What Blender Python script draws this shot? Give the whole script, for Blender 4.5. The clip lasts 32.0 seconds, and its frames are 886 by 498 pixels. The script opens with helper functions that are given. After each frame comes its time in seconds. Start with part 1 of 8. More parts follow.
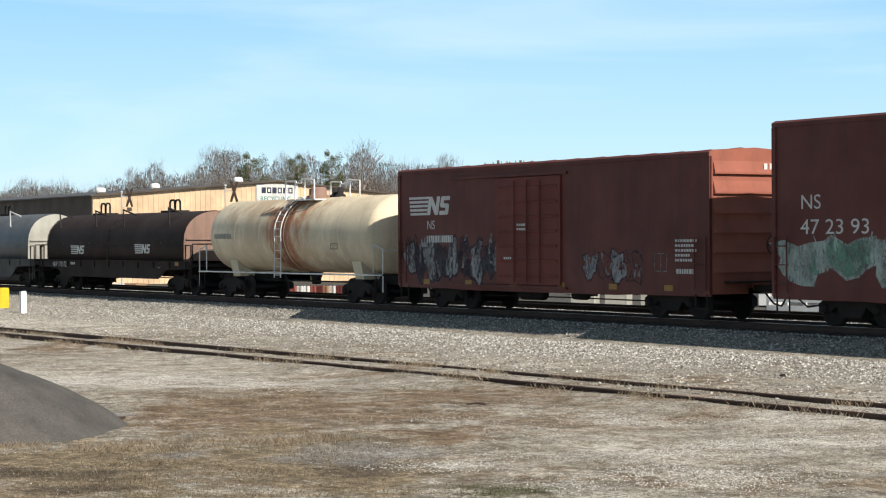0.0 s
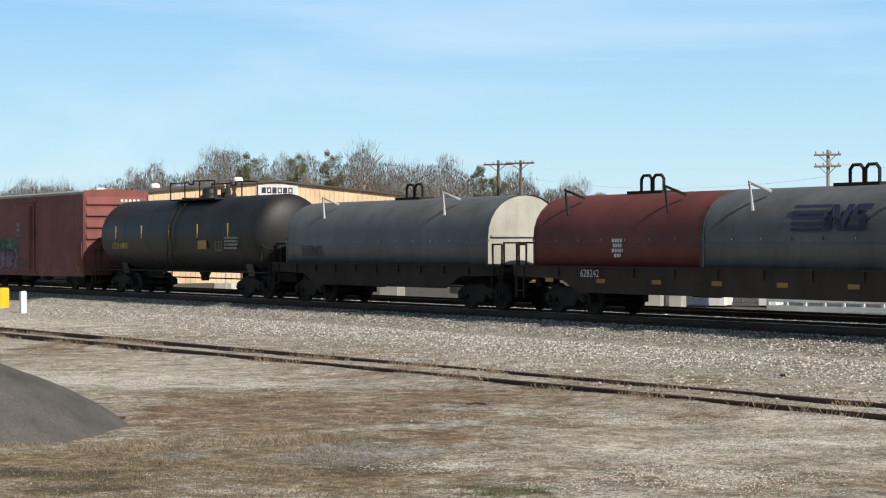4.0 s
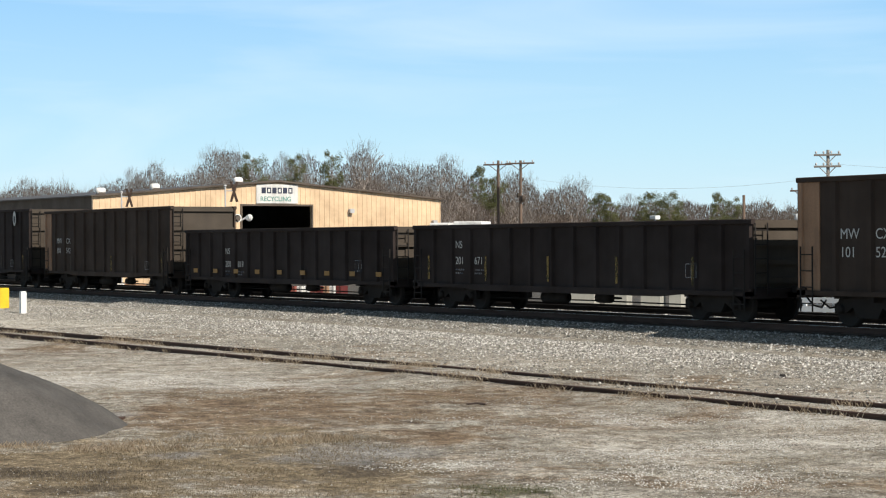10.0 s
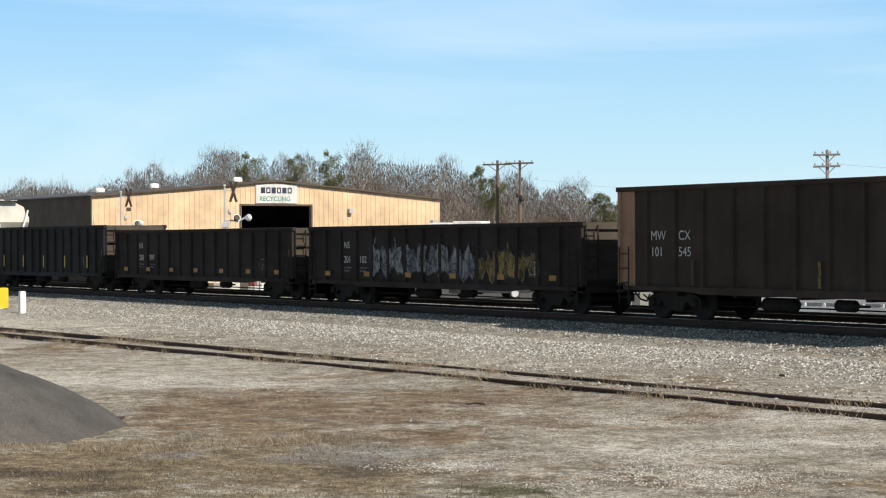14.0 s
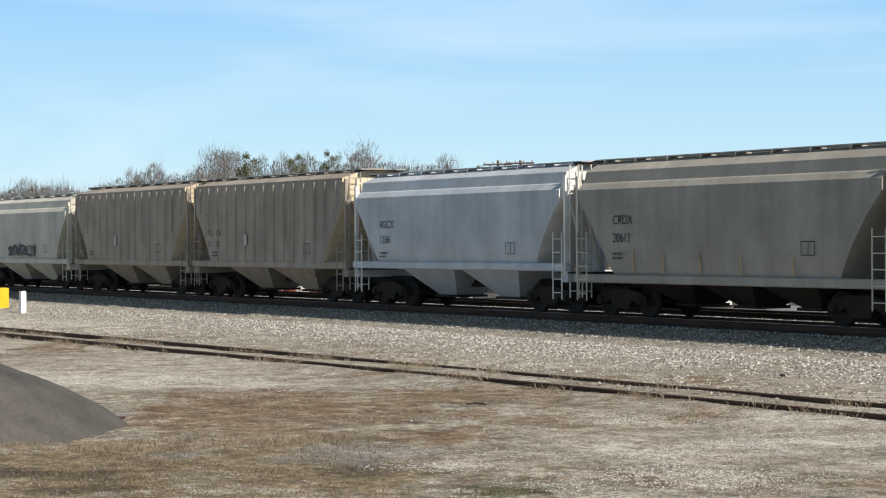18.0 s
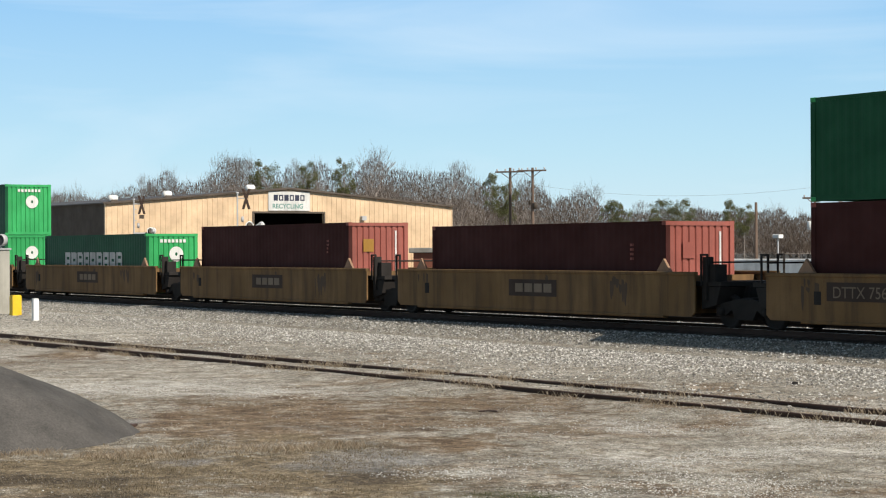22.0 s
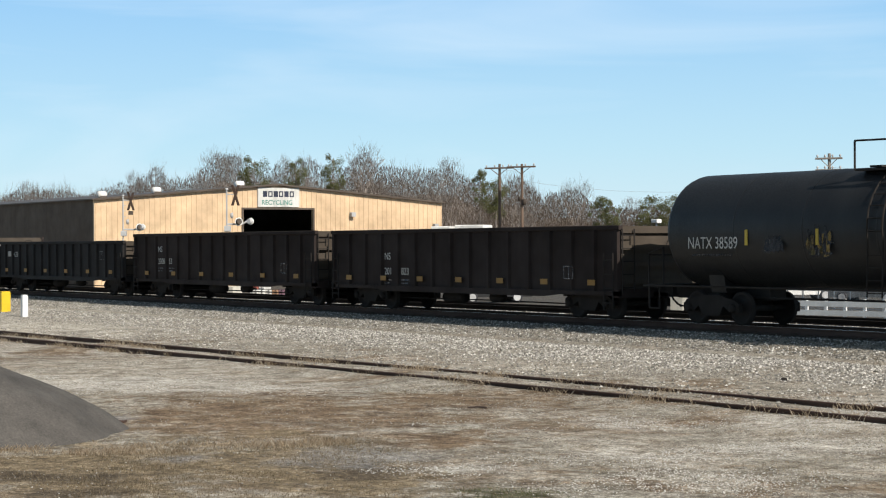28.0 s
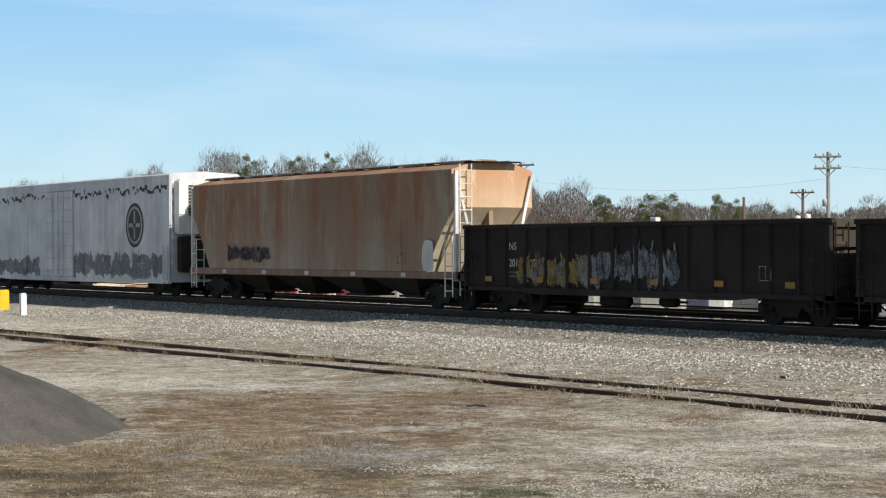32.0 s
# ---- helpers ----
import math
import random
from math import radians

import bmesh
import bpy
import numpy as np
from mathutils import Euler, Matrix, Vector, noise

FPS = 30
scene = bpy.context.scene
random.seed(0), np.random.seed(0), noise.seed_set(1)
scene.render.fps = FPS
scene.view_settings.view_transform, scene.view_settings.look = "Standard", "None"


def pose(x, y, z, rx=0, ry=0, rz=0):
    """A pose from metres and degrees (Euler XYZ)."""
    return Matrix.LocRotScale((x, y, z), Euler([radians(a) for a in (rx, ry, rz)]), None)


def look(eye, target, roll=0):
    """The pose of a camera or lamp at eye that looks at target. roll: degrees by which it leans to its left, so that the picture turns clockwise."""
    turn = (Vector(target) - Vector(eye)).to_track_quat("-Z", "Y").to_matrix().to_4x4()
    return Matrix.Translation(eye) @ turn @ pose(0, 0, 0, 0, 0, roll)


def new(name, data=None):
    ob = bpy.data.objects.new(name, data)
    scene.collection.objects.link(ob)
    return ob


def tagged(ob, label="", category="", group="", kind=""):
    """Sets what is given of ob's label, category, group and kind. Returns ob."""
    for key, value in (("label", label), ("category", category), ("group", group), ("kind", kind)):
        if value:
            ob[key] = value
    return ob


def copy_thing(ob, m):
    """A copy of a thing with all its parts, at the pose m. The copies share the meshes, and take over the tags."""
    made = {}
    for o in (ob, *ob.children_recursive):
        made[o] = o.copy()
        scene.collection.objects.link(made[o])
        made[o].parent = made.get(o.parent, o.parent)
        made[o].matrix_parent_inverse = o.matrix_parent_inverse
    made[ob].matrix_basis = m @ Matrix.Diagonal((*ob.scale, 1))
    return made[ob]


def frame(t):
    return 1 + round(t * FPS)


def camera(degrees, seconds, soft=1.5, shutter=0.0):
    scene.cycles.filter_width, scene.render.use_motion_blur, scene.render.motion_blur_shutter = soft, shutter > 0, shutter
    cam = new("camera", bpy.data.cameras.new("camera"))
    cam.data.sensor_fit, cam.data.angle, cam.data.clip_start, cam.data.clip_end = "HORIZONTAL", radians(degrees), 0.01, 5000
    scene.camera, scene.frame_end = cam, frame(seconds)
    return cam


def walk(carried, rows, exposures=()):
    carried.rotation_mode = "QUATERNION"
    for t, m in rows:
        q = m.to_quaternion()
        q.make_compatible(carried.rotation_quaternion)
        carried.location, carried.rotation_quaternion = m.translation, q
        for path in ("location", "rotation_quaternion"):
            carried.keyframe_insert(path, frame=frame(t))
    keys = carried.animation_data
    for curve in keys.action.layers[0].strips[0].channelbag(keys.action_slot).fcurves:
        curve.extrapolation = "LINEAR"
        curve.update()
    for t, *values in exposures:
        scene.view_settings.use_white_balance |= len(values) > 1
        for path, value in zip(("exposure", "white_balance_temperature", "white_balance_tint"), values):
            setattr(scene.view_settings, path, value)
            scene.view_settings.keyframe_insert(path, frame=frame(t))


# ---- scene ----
# a still camera on a tripod beside a double bend of rails, nudged a little between 19 s and 32 s
cam = camera(25.751, 32.0, soft=1.15)
EYE = Vector((0.0, -34.56, 2.10))
FOCAL = 3429.9


def aim(dx, dy):
    """The tripod head's pose, turned by small steps from its rest."""
    yaw, pitch = -1.00614 - dx / FOCAL, -0.00307 + dy / FOCAL
    way = Vector((math.sin(yaw) * math.cos(pitch), math.cos(yaw) * math.cos(pitch), math.sin(pitch)))
    return look(EYE, EYE + 40 * way, math.degrees(-0.00457))


NUDGE = [(0, 0, 0), (9.8, 0, 0), (10.5, -0.4, 1.2), (11.5, 0, 1.0), (12, -1.2, 0), (12.5, -0.3, 1), (13.5, -1.3, 0), (17, -1.5, 0.3), (18, -0.5, 0), (19, 0, 0),
         (19.5, 0.3, 3.3), (20, 4, 5.2), (20.5, 11.5, 8), (21, 18, 11), (21.5, 21, 12.5), (22, 21, 13.2), (23, 18, 13.5), (24, 12.3, 13.3),
         (25, 9, 12), (25.5, 7, 10), (27.5, 3, 7), (29, 1, 5.5), (30, 0.5, 5), (31, 0, 4), (32, 0, 3.5)]
# the lens opens and closes a little as dark and bright cars pass
OPENING = [(0, 0.41), (1, 0.27), (2, 0.2), (3, 0.22), (6, 0.38), (7, 0.46), (8, 0.48), (9, 0.44), (11, 0.25), (13, 0.38), (14, 0.3), (17, 0.24), (18, 0.29), (19, 0.39), (20, 0.41), (21, 0.36),
           (22, 0.22), (23, 0.1), (24, 0.12), (25, 0.27), (26.5, 0.28), (28, 0.24), (30, 0.2), (32, 0.2)]
walk(cam, [(t, aim(dx, dy)) for t, dx, dy in NUDGE], OPENING)

# ---- light ----
SUN_EL, SUN_AZ = radians(38.0), radians(7.2)   # azimuth from +x towards +y
world = bpy.data.worlds.new("sky")
scene.world = world
world.use_nodes = True
wn, wl = world.node_tree.nodes, world.node_tree.links
sky = wn.new("ShaderNodeTexSky")
sky.sky_type, sky.sun_disc, sky.sun_elevation, sky.sun_rotation = "NISHITA", False, SUN_EL, radians(90) - SUN_AZ
sky.air_density, sky.dust_density, sky.ozone_density = 1.0, 0.25, 2.5
# clear winter air: pale and bright towards the horizon, deep blue overhead
split, lift = wn.new("ShaderNodeSeparateXYZ"), wn.new("ShaderNodeValToRGB")
wcoord = wn.new("ShaderNodeTexCoord")
wl.new(wcoord.outputs["Generated"], split.inputs[0])
wl.new(split.outputs[2], lift.inputs[0])
stops = [(0.0, (0.62, 0.8, 0.88)), (0.05, (0.47, 0.73, 0.89)), (0.13, (0.29, 0.57, 0.88)), (0.35, (0.095, 0.145, 0.2)), (1.0, (0.03, 0.05, 0.075))]
while len(lift.color_ramp.elements) < len(stops):
    lift.color_ramp.elements.new(0.5)
for e, (p, c) in zip(lift.color_ramp.elements, stops):
    e.position, e.color = p, (*c, 1)
dim, blend = wn.new("ShaderNodeVectorMath"), wn.new("ShaderNodeMix")
dim.operation, dim.inputs[1].default_value = "SCALE", (0, 0, 0)
dim.inputs["Scale"].default_value = 0.06
wl.new(sky.outputs[0], dim.inputs[0])
blend.data_type = "RGBA"
blend.inputs[0].default_value = 0.8
wl.new(dim.outputs[0], blend.inputs[6])
wl.new(lift.outputs[0], blend.inputs[7])
# thin high cirrus, drawn out sideways
veil, smear, thin, haze = wn.new("ShaderNodeTexNoise"), wn.new("ShaderNodeMapping"), wn.new("ShaderNodeMapRange"), wn.new("ShaderNodeMix")
smear.inputs["Scale"].default_value, smear.inputs["Rotation"].default_value = (2.2, 2.2, 16.0), (0.14, 0.05, 0.0)
veil.inputs["Scale"].default_value, veil.inputs["Detail"].default_value, veil.inputs["Distortion"].default_value = 1.6, 7.0, 0.8
for key, v in zip(("From Min", "From Max", "To Min", "To Max"), (0.48, 0.75, 0.0, 0.35)):
    thin.inputs[key].default_value = v
wl.new(wcoord.outputs["Generated"], smear.inputs[0])
wl.new(smear.outputs[0], veil.inputs["Vector"])
wl.new(veil.outputs[0], thin.inputs[0])
haze.data_type = "RGBA"
wl.new(thin.outputs[0], haze.inputs[0])
wl.new(blend.outputs[2], haze.inputs[6])
haze.inputs[7].default_value = (0.72, 0.82, 0.9, 1)
wl.new(haze.outputs[2], wn["Background"].inputs[0])
wn["Background"].inputs[1].default_value = 1.0
sun = new("sun", bpy.data.lights.new("sun", "SUN"))
sun.data.energy, sun.data.angle, sun.data.color = 5.0, radians(0.53), (1.0, 0.93, 0.83)
towards = Vector((math.cos(SUN_EL) * math.cos(SUN_AZ), math.cos(SUN_EL) * math.sin(SUN_AZ), math.sin(SUN_EL)))
sun.matrix_world = look(towards * 200, (0, 0, 0))
scene.view_settings.exposure = 0.3


# ---- materials ----
def material(name, rough=0.6, metal=0.0):
    m = bpy.data.materials.new(name)
    m.use_nodes = True
    n, l = m.node_tree.nodes, m.node_tree.links
    b = n["Principled BSDF"]
    b.inputs["Roughness"].default_value, b.inputs["Metallic"].default_value = rough, metal
    b.inputs["Specular IOR Level"].default_value = 0.3
    return m, n, l, b


def grain(n, l, scale, detail=4.0, stretch=(1, 1, 1), rough=0.6):
    """Noise in the object's own metres."""
    tc, mp, t = n.new("ShaderNodeTexCoord"), n.new("ShaderNodeMapping"), n.new("ShaderNodeTexNoise")
    mp.inputs["Scale"].default_value = stretch
    t.inputs["Scale"].default_value, t.inputs["Detail"].default_value, t.inputs["Roughness"].default_value = scale, detail, rough
    l.new(tc.outputs["Object"], mp.inputs[0])
    l.new(mp.outputs[0], t.inputs["Vector"])
    return t.outputs[0]


def ramp(n, l, src, lo, hi, a=0.0, b=1.0):
    r = n.new("ShaderNodeMapRange")
    for k, v in zip(("From Min", "From Max", "To Min", "To Max"), (lo, hi, a, b)):
        r.inputs[k].default_value = v
    l.new(src, r.inputs[0])
    return r.outputs[0]


def mixed(n, l, fac, a, b, mode="MIX"):
    m = n.new("ShaderNodeMix")
    m.data_type, m.blend_type = "RGBA", mode
    for sock, v in ((m.inputs[0], fac), (m.inputs[6], a), (m.inputs[7], b)):
        if hasattr(v, "is_output"):
            l.new(v, sock)
        else:
            sock.default_value = v if not isinstance(v, tuple) else (*v[:3], 1)
    return m.outputs[2]


def bumped(n, l, b, src, strength=0.3, dist=0.01):
    k = n.new("ShaderNodeBump")
    k.inputs["Strength"].default_value, k.inputs["Distance"].default_value = strength, dist
    l.new(src, k.inputs["Height"])
    l.new(k.outputs[0], b.inputs["Normal"])


RUST = (0.16, 0.065, 0.028)


def paint(name, col, rough=0.55, rust=0.2, dirt=0.5, rust_col=RUST, soot=(0.05, 0.045, 0.04), bands=0.0, broad=0.85):
    """Weathered paint: broad fading, rain streaks down the sides, flecks of rust."""
    m, n, l, b = material(name, rough)
    fade = ramp(n, l, grain(n, l, 0.55, 3), 0.3, 0.7)
    pale = tuple(min(1, c * 1.18 + 0.012) for c in col)
    deep = tuple(c * 0.8 for c in col)
    c = mixed(n, l, fade, deep, pale)
    streak = grain(n, l, 2.6, 5, (1, 1, 0.1))
    c = mixed(n, l, ramp(n, l, streak, 0.45, 0.8, 0, dirt), c, soot)
    if rust > 0:
        patch = grain(n, l, 1.3, 8, (1, 1, 0.35), 0.75)
        c = mixed(n, l, ramp(n, l, patch, 0.72 - 0.3 * rust, 0.9 - 0.3 * rust, 0, 0.95), c, rust_col)
    if bands > 0:      # broad washes of rust run down the sides
        run = grain(n, l, broad, 5, (1, 0.3, 0.09), 0.62)
        c = mixed(n, l, ramp(n, l, run, 0.36, 0.66, 0, bands), c, rust_col)
        run2 = grain(n, l, broad * 2.6, 5, (1, 0.3, 0.1), 0.6)
        c = mixed(n, l, ramp(n, l, run2, 0.56, 0.72, 0, bands * 0.8), c, tuple(k * 0.55 for k in rust_col))
    fine = grain(n, l, 22, 3)
    c = mixed(n, l, 0.22, c, mixed(n, l, ramp(n, l, fine, 0.3, 0.7), (0.25, 0.25, 0.25), (1, 1, 1)), "MULTIPLY")
    l.new(c, b.inputs["Base Color"])
    l.new(ramp(n, l, fine, 0.2, 0.8, rough - 0.12, rough + 0.15), b.inputs["Roughness"])
    bumped(n, l, b, grain(n, l, 3.5, 4), 0.12, 0.02)
    return m


def two_tone(name, stops, scale, detail=6, rough=0.9, stretch=(1, 1, 1), bump=0.5, dist=0.03, bscale=None):
    """Earthy colours mixed by noise at two scales."""
    m, n, l, b = material(name, rough)
    r = n.new("ShaderNodeValToRGB")
    while len(r.color_ramp.elements) < len(stops):
        r.color_ramp.elements.new(0.5)
    for e, (p, c) in zip(r.color_ramp.elements, stops):
        e.position, e.color = p, (*c, 1)
    l.new(grain(n, l, scale, detail, stretch, 0.65), r.inputs[0])
    fine = grain(n, l, bscale or scale * 9, 4)
    c = mixed(n, l, 0.5, r.outputs[0], mixed(n, l, ramp(n, l, fine, 0.32, 0.68), (0.35, 0.35, 0.35), (1.25, 1.22, 1.18)), "MULTIPLY")
    l.new(c, b.inputs["Base Color"])
    bumped(n, l, b, fine, bump, dist)
    return m


M = {
    "box_red": paint("oxide_red_paint", (0.118, 0.029, 0.0205), 0.65, rust=0.12, soot=(0.045, 0.028, 0.022)),
    "box_faded": paint("faded_red_paint", (0.2, 0.06, 0.05), 0.7, 0.06, 0.35),
    "box_bright": paint("bright_red_paint", (0.118, 0.0155, 0.0125), 0.65, rust=0.04, dirt=0.25),
    "door_red": paint("patched_red_paint", (0.148, 0.027, 0.0175), 0.65, rust=0.1, soot=(0.05, 0.028, 0.02)),
    # the boxcar red again, made brighter for ends that face the sun
    "lit_end_red": paint("sunlit_red_end", (0.3, 0.095, 0.06), 0.7, 0.1, 0.25),
    "cream": paint("cream_paint", (0.7, 0.6, 0.43), 0.6, 0.12, 0.3, (0.3, 0.14, 0.06), (0.32, 0.23, 0.14)),
    "white": paint("white_paint", (0.78, 0.77, 0.74), 0.5, 0.1, 0.25),
    "plainwhite": paint("lettering_white", (0.62, 0.61, 0.58), 0.7, 0.0, 0.35),
    "reefer": paint("reefer_white", (0.6, 0.6, 0.63), 0.5, 0.05, 0.45, soot=(0.2, 0.19, 0.18)),
    "black": paint("black_tank_paint", (0.009, 0.0095, 0.0105), 0.5, 0.08, 0.3, (0.045, 0.035, 0.03), (0.035, 0.034, 0.032)),
    "gon": paint("sooty_black_paint", (0.031, 0.0225, 0.02), 0.8, 0.15, 0.4, (0.033, 0.019, 0.014), (0.019, 0.0155, 0.0145)),
    "gon_brown": paint("brown_black_paint", (0.05, 0.035, 0.027), 0.8, 0.25, 0.5, (0.034, 0.02, 0.014), (0.026, 0.022, 0.02)),
    "gon_tan": paint("tan_primer", (0.34, 0.2, 0.12), 0.75, 0.3, 0.4),
    "gon_green": paint("dark_green_paint", (0.02, 0.018, 0.018), 0.7, 0.06, 0.3, (0.03, 0.025, 0.02), (0.02, 0.022, 0.02)),
    "gon_end": paint("bare_grey_end", (0.07, 0.056, 0.043), 0.75, 0.3, 0.4),
    "coil_dark": paint("dark_hood_paint", (0.034, 0.022, 0.019), 0.7, 0.3, 0.4, (0.07, 0.032, 0.022), (0.03, 0.027, 0.025)),
    "coil_red": paint("red_hood_paint", (0.13, 0.03, 0.026), 0.6, 0.1),
    # silver is darkened for the hoods' shaded sides; silver_end is their sunlit ends
    "silver": paint("silver_hood_paint", (0.112, 0.117, 0.12), 0.5, 0.06, 0.45, soot=(0.04, 0.04, 0.04)),
    "deck_grey": paint("grimy_grey_deck", (0.085, 0.079, 0.074), 0.75, 0.2, 0.5, (0.075, 0.05, 0.035), (0.04, 0.037, 0.034)),
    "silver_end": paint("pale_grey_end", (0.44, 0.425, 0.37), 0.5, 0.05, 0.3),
    "rust_wash": paint("rust_wash", (0.5, 0.34, 0.19), 0.75, 0.1, 0.3, (0.25, 0.1, 0.045)),
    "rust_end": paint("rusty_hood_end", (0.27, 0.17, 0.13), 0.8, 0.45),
    "hop_grey": paint("light_grey_hopper", (0.6, 0.575, 0.5), 0.6, 0.04, 0.25, soot=(0.16, 0.14, 0.115)),
    "hop_dim": paint("grey_hopper", (0.34, 0.32, 0.28), 0.65, 0.04, 0.28, soot=(0.09, 0.08, 0.07)),
    "hop_blue": paint("blue_grey_hopper", (0.5, 0.535, 0.58), 0.5, 0.02, 0.25, soot=(0.15, 0.15, 0.15)),
    "hop_brown": paint("brown_grey_hopper", (0.36, 0.315, 0.265), 0.7, 0.15, 0.5, (0.2, 0.13, 0.075), (0.1, 0.085, 0.07)),
    "hop_rust": paint("rust_streaked_hopper", (0.4, 0.33, 0.24), 0.75, 0.35, 0.3, (0.27, 0.125, 0.066), bands=0.85, broad=0.5, soot=(0.13, 0.1, 0.08)),
    # container paints in pairs: sides darkened for shade, ends brightened for sun
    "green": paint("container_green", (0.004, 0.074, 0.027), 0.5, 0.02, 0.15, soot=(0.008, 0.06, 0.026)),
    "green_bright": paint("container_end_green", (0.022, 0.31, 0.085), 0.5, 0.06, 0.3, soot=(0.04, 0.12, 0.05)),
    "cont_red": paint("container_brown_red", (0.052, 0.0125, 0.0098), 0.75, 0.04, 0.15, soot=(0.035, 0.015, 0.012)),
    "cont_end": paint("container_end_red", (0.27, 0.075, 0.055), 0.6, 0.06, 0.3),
    "well": paint("ochre_well_paint", (0.205, 0.118, 0.048), 0.7, 0.45, 0.8, (0.09, 0.05, 0.03), (0.04, 0.034, 0.028), bands=0.25),
    "under": paint("brake_dust_steel", (0.025, 0.0215, 0.0195), 0.85, 0.3, 0.4, (0.06, 0.04, 0.028)),
    "steel": material("polished_rail_steel", 0.3, 1.0)[0],
    "yellow": paint("reflector_yellow", (0.32, 0.165, 0.025), 0.5, 0, 0.3),
    "gold": paint("yellow_lettering", (0.6, 0.42, 0.06), 0.6, 0, 0.2),
    "blueink": paint("navy_mark", (0.022, 0.028, 0.055), 0.6, 0, 0.2),
    "darkink": paint("dark_mark", (0.03, 0.03, 0.035), 0.6, 0, 0.2),
    "tag_white": paint("pale_spray_paint", (0.31, 0.31, 0.31), 0.8, 0.1, 0.6),
    "tag_dark": paint("violet_black_spray_paint", (0.05, 0.04, 0.055), 0.8, 0, 0.5),
    "tag_green": paint("green_spray_paint", (0.16, 0.3, 0.22), 0.8, 0, 0.5),
    "tag_mint": paint("pale_green_spray_paint", (0.38, 0.44, 0.4), 0.8, 0, 0.5),
    "tag_teal": paint("teal_spray_paint", (0.06, 0.2, 0.17), 0.8, 0, 0.5),
    "tag_blue": paint("blue_spray_paint", (0.06, 0.09, 0.2), 0.8, 0, 0.5),
    "tag_gold": paint("mustard_spray_paint", (0.3, 0.2, 0.06), 0.8, 0, 0.5),
    "tag_pink": paint("mauve_spray_paint", (0.33, 0.19, 0.26), 0.8, 0, 0.5),
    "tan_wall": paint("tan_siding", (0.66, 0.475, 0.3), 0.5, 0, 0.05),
    # the warehouse side wall's shade is put into this brown
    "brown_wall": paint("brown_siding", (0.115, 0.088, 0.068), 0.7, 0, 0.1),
    "sign_teal": paint("teal_sign_paint", (0.1, 0.26, 0.22), 0.6, 0, 0.1),
    "dark_trim": paint("dark_trim", (0.085, 0.065, 0.05), 0.5, 0, 0.1),
    "galv": paint("galvanised_steel", (0.45, 0.45, 0.45), 0.45, 0.02, 0.2),
    "hop_slate": paint("slate_grey_hopper", (0.285, 0.278, 0.268), 0.5, 0.03, 0.25, soot=(0.09, 0.086, 0.08)),
    "brick_red": paint("red_brick", (0.3, 0.11, 0.07), 0.85, 0.0, 0.2),
    "pole_grey": paint("silvered_pole_wood", (0.3, 0.265, 0.23), 0.9, 0, 0.4),
    "well_soot": paint("sooty_streak", (0.085, 0.052, 0.03), 0.8, 0.2, 0.6),
    "board_brown": paint("dark_name_board", (0.045, 0.026, 0.018), 0.8, 0.2, 0.4),
    "board_mark": paint("worn_board_mark", (0.22, 0.165, 0.115), 0.8, 0.2, 0.4),
    "tag_mid": paint("grey_spray_paint", (0.22, 0.22, 0.24), 0.7, 0, 0.4),
    "tag_grey": paint("dark_grey_spray_paint", (0.045, 0.046, 0.052), 0.7, 0, 0.4),
    "pole": paint("weathered_pole_wood", (0.16, 0.11, 0.08), 0.9, 0, 0.5),
    "post_yellow": paint("marker_yellow", (0.75, 0.5, 0.02), 0.5, 0, 0.1),
    "post_white": paint("marker_white", (0.8, 0.8, 0.78), 0.5, 0, 0.1),
    "glass": material("dark_glass", 0.08)[0],
    "tie": two_tone("creosoted_sleeper", [(0.3, (0.05, 0.04, 0.033)), (0.7, (0.15, 0.12, 0.095))], 2.5, stretch=(4, 0.6, 2)),
    "rail": paint("rusty_rail", (0.075, 0.042, 0.03), 0.8, 0.3, 0.3),
    "ballast": two_tone("ballast_bed", [(0.25, (0.2, 0.185, 0.165)), (0.5, (0.36, 0.34, 0.31)), (0.75, (0.5, 0.48, 0.44))], 6, bump=0.9, dist=0.05, bscale=14),
    "asphalt": two_tone("dark_fill", [(0.3, (0.065, 0.061, 0.057)), (0.7, (0.125, 0.116, 0.107))], 1.5, bump=0.5, dist=0.03, bscale=30),
}
M["steel"].node_tree.nodes["Principled BSDF"].inputs["Base Color"].default_value = (0.35, 0.33, 0.31, 1)
M["glass"].node_tree.nodes["Principled BSDF"].inputs["Base Color"].default_value = (0.02, 0.025, 0.03, 1)


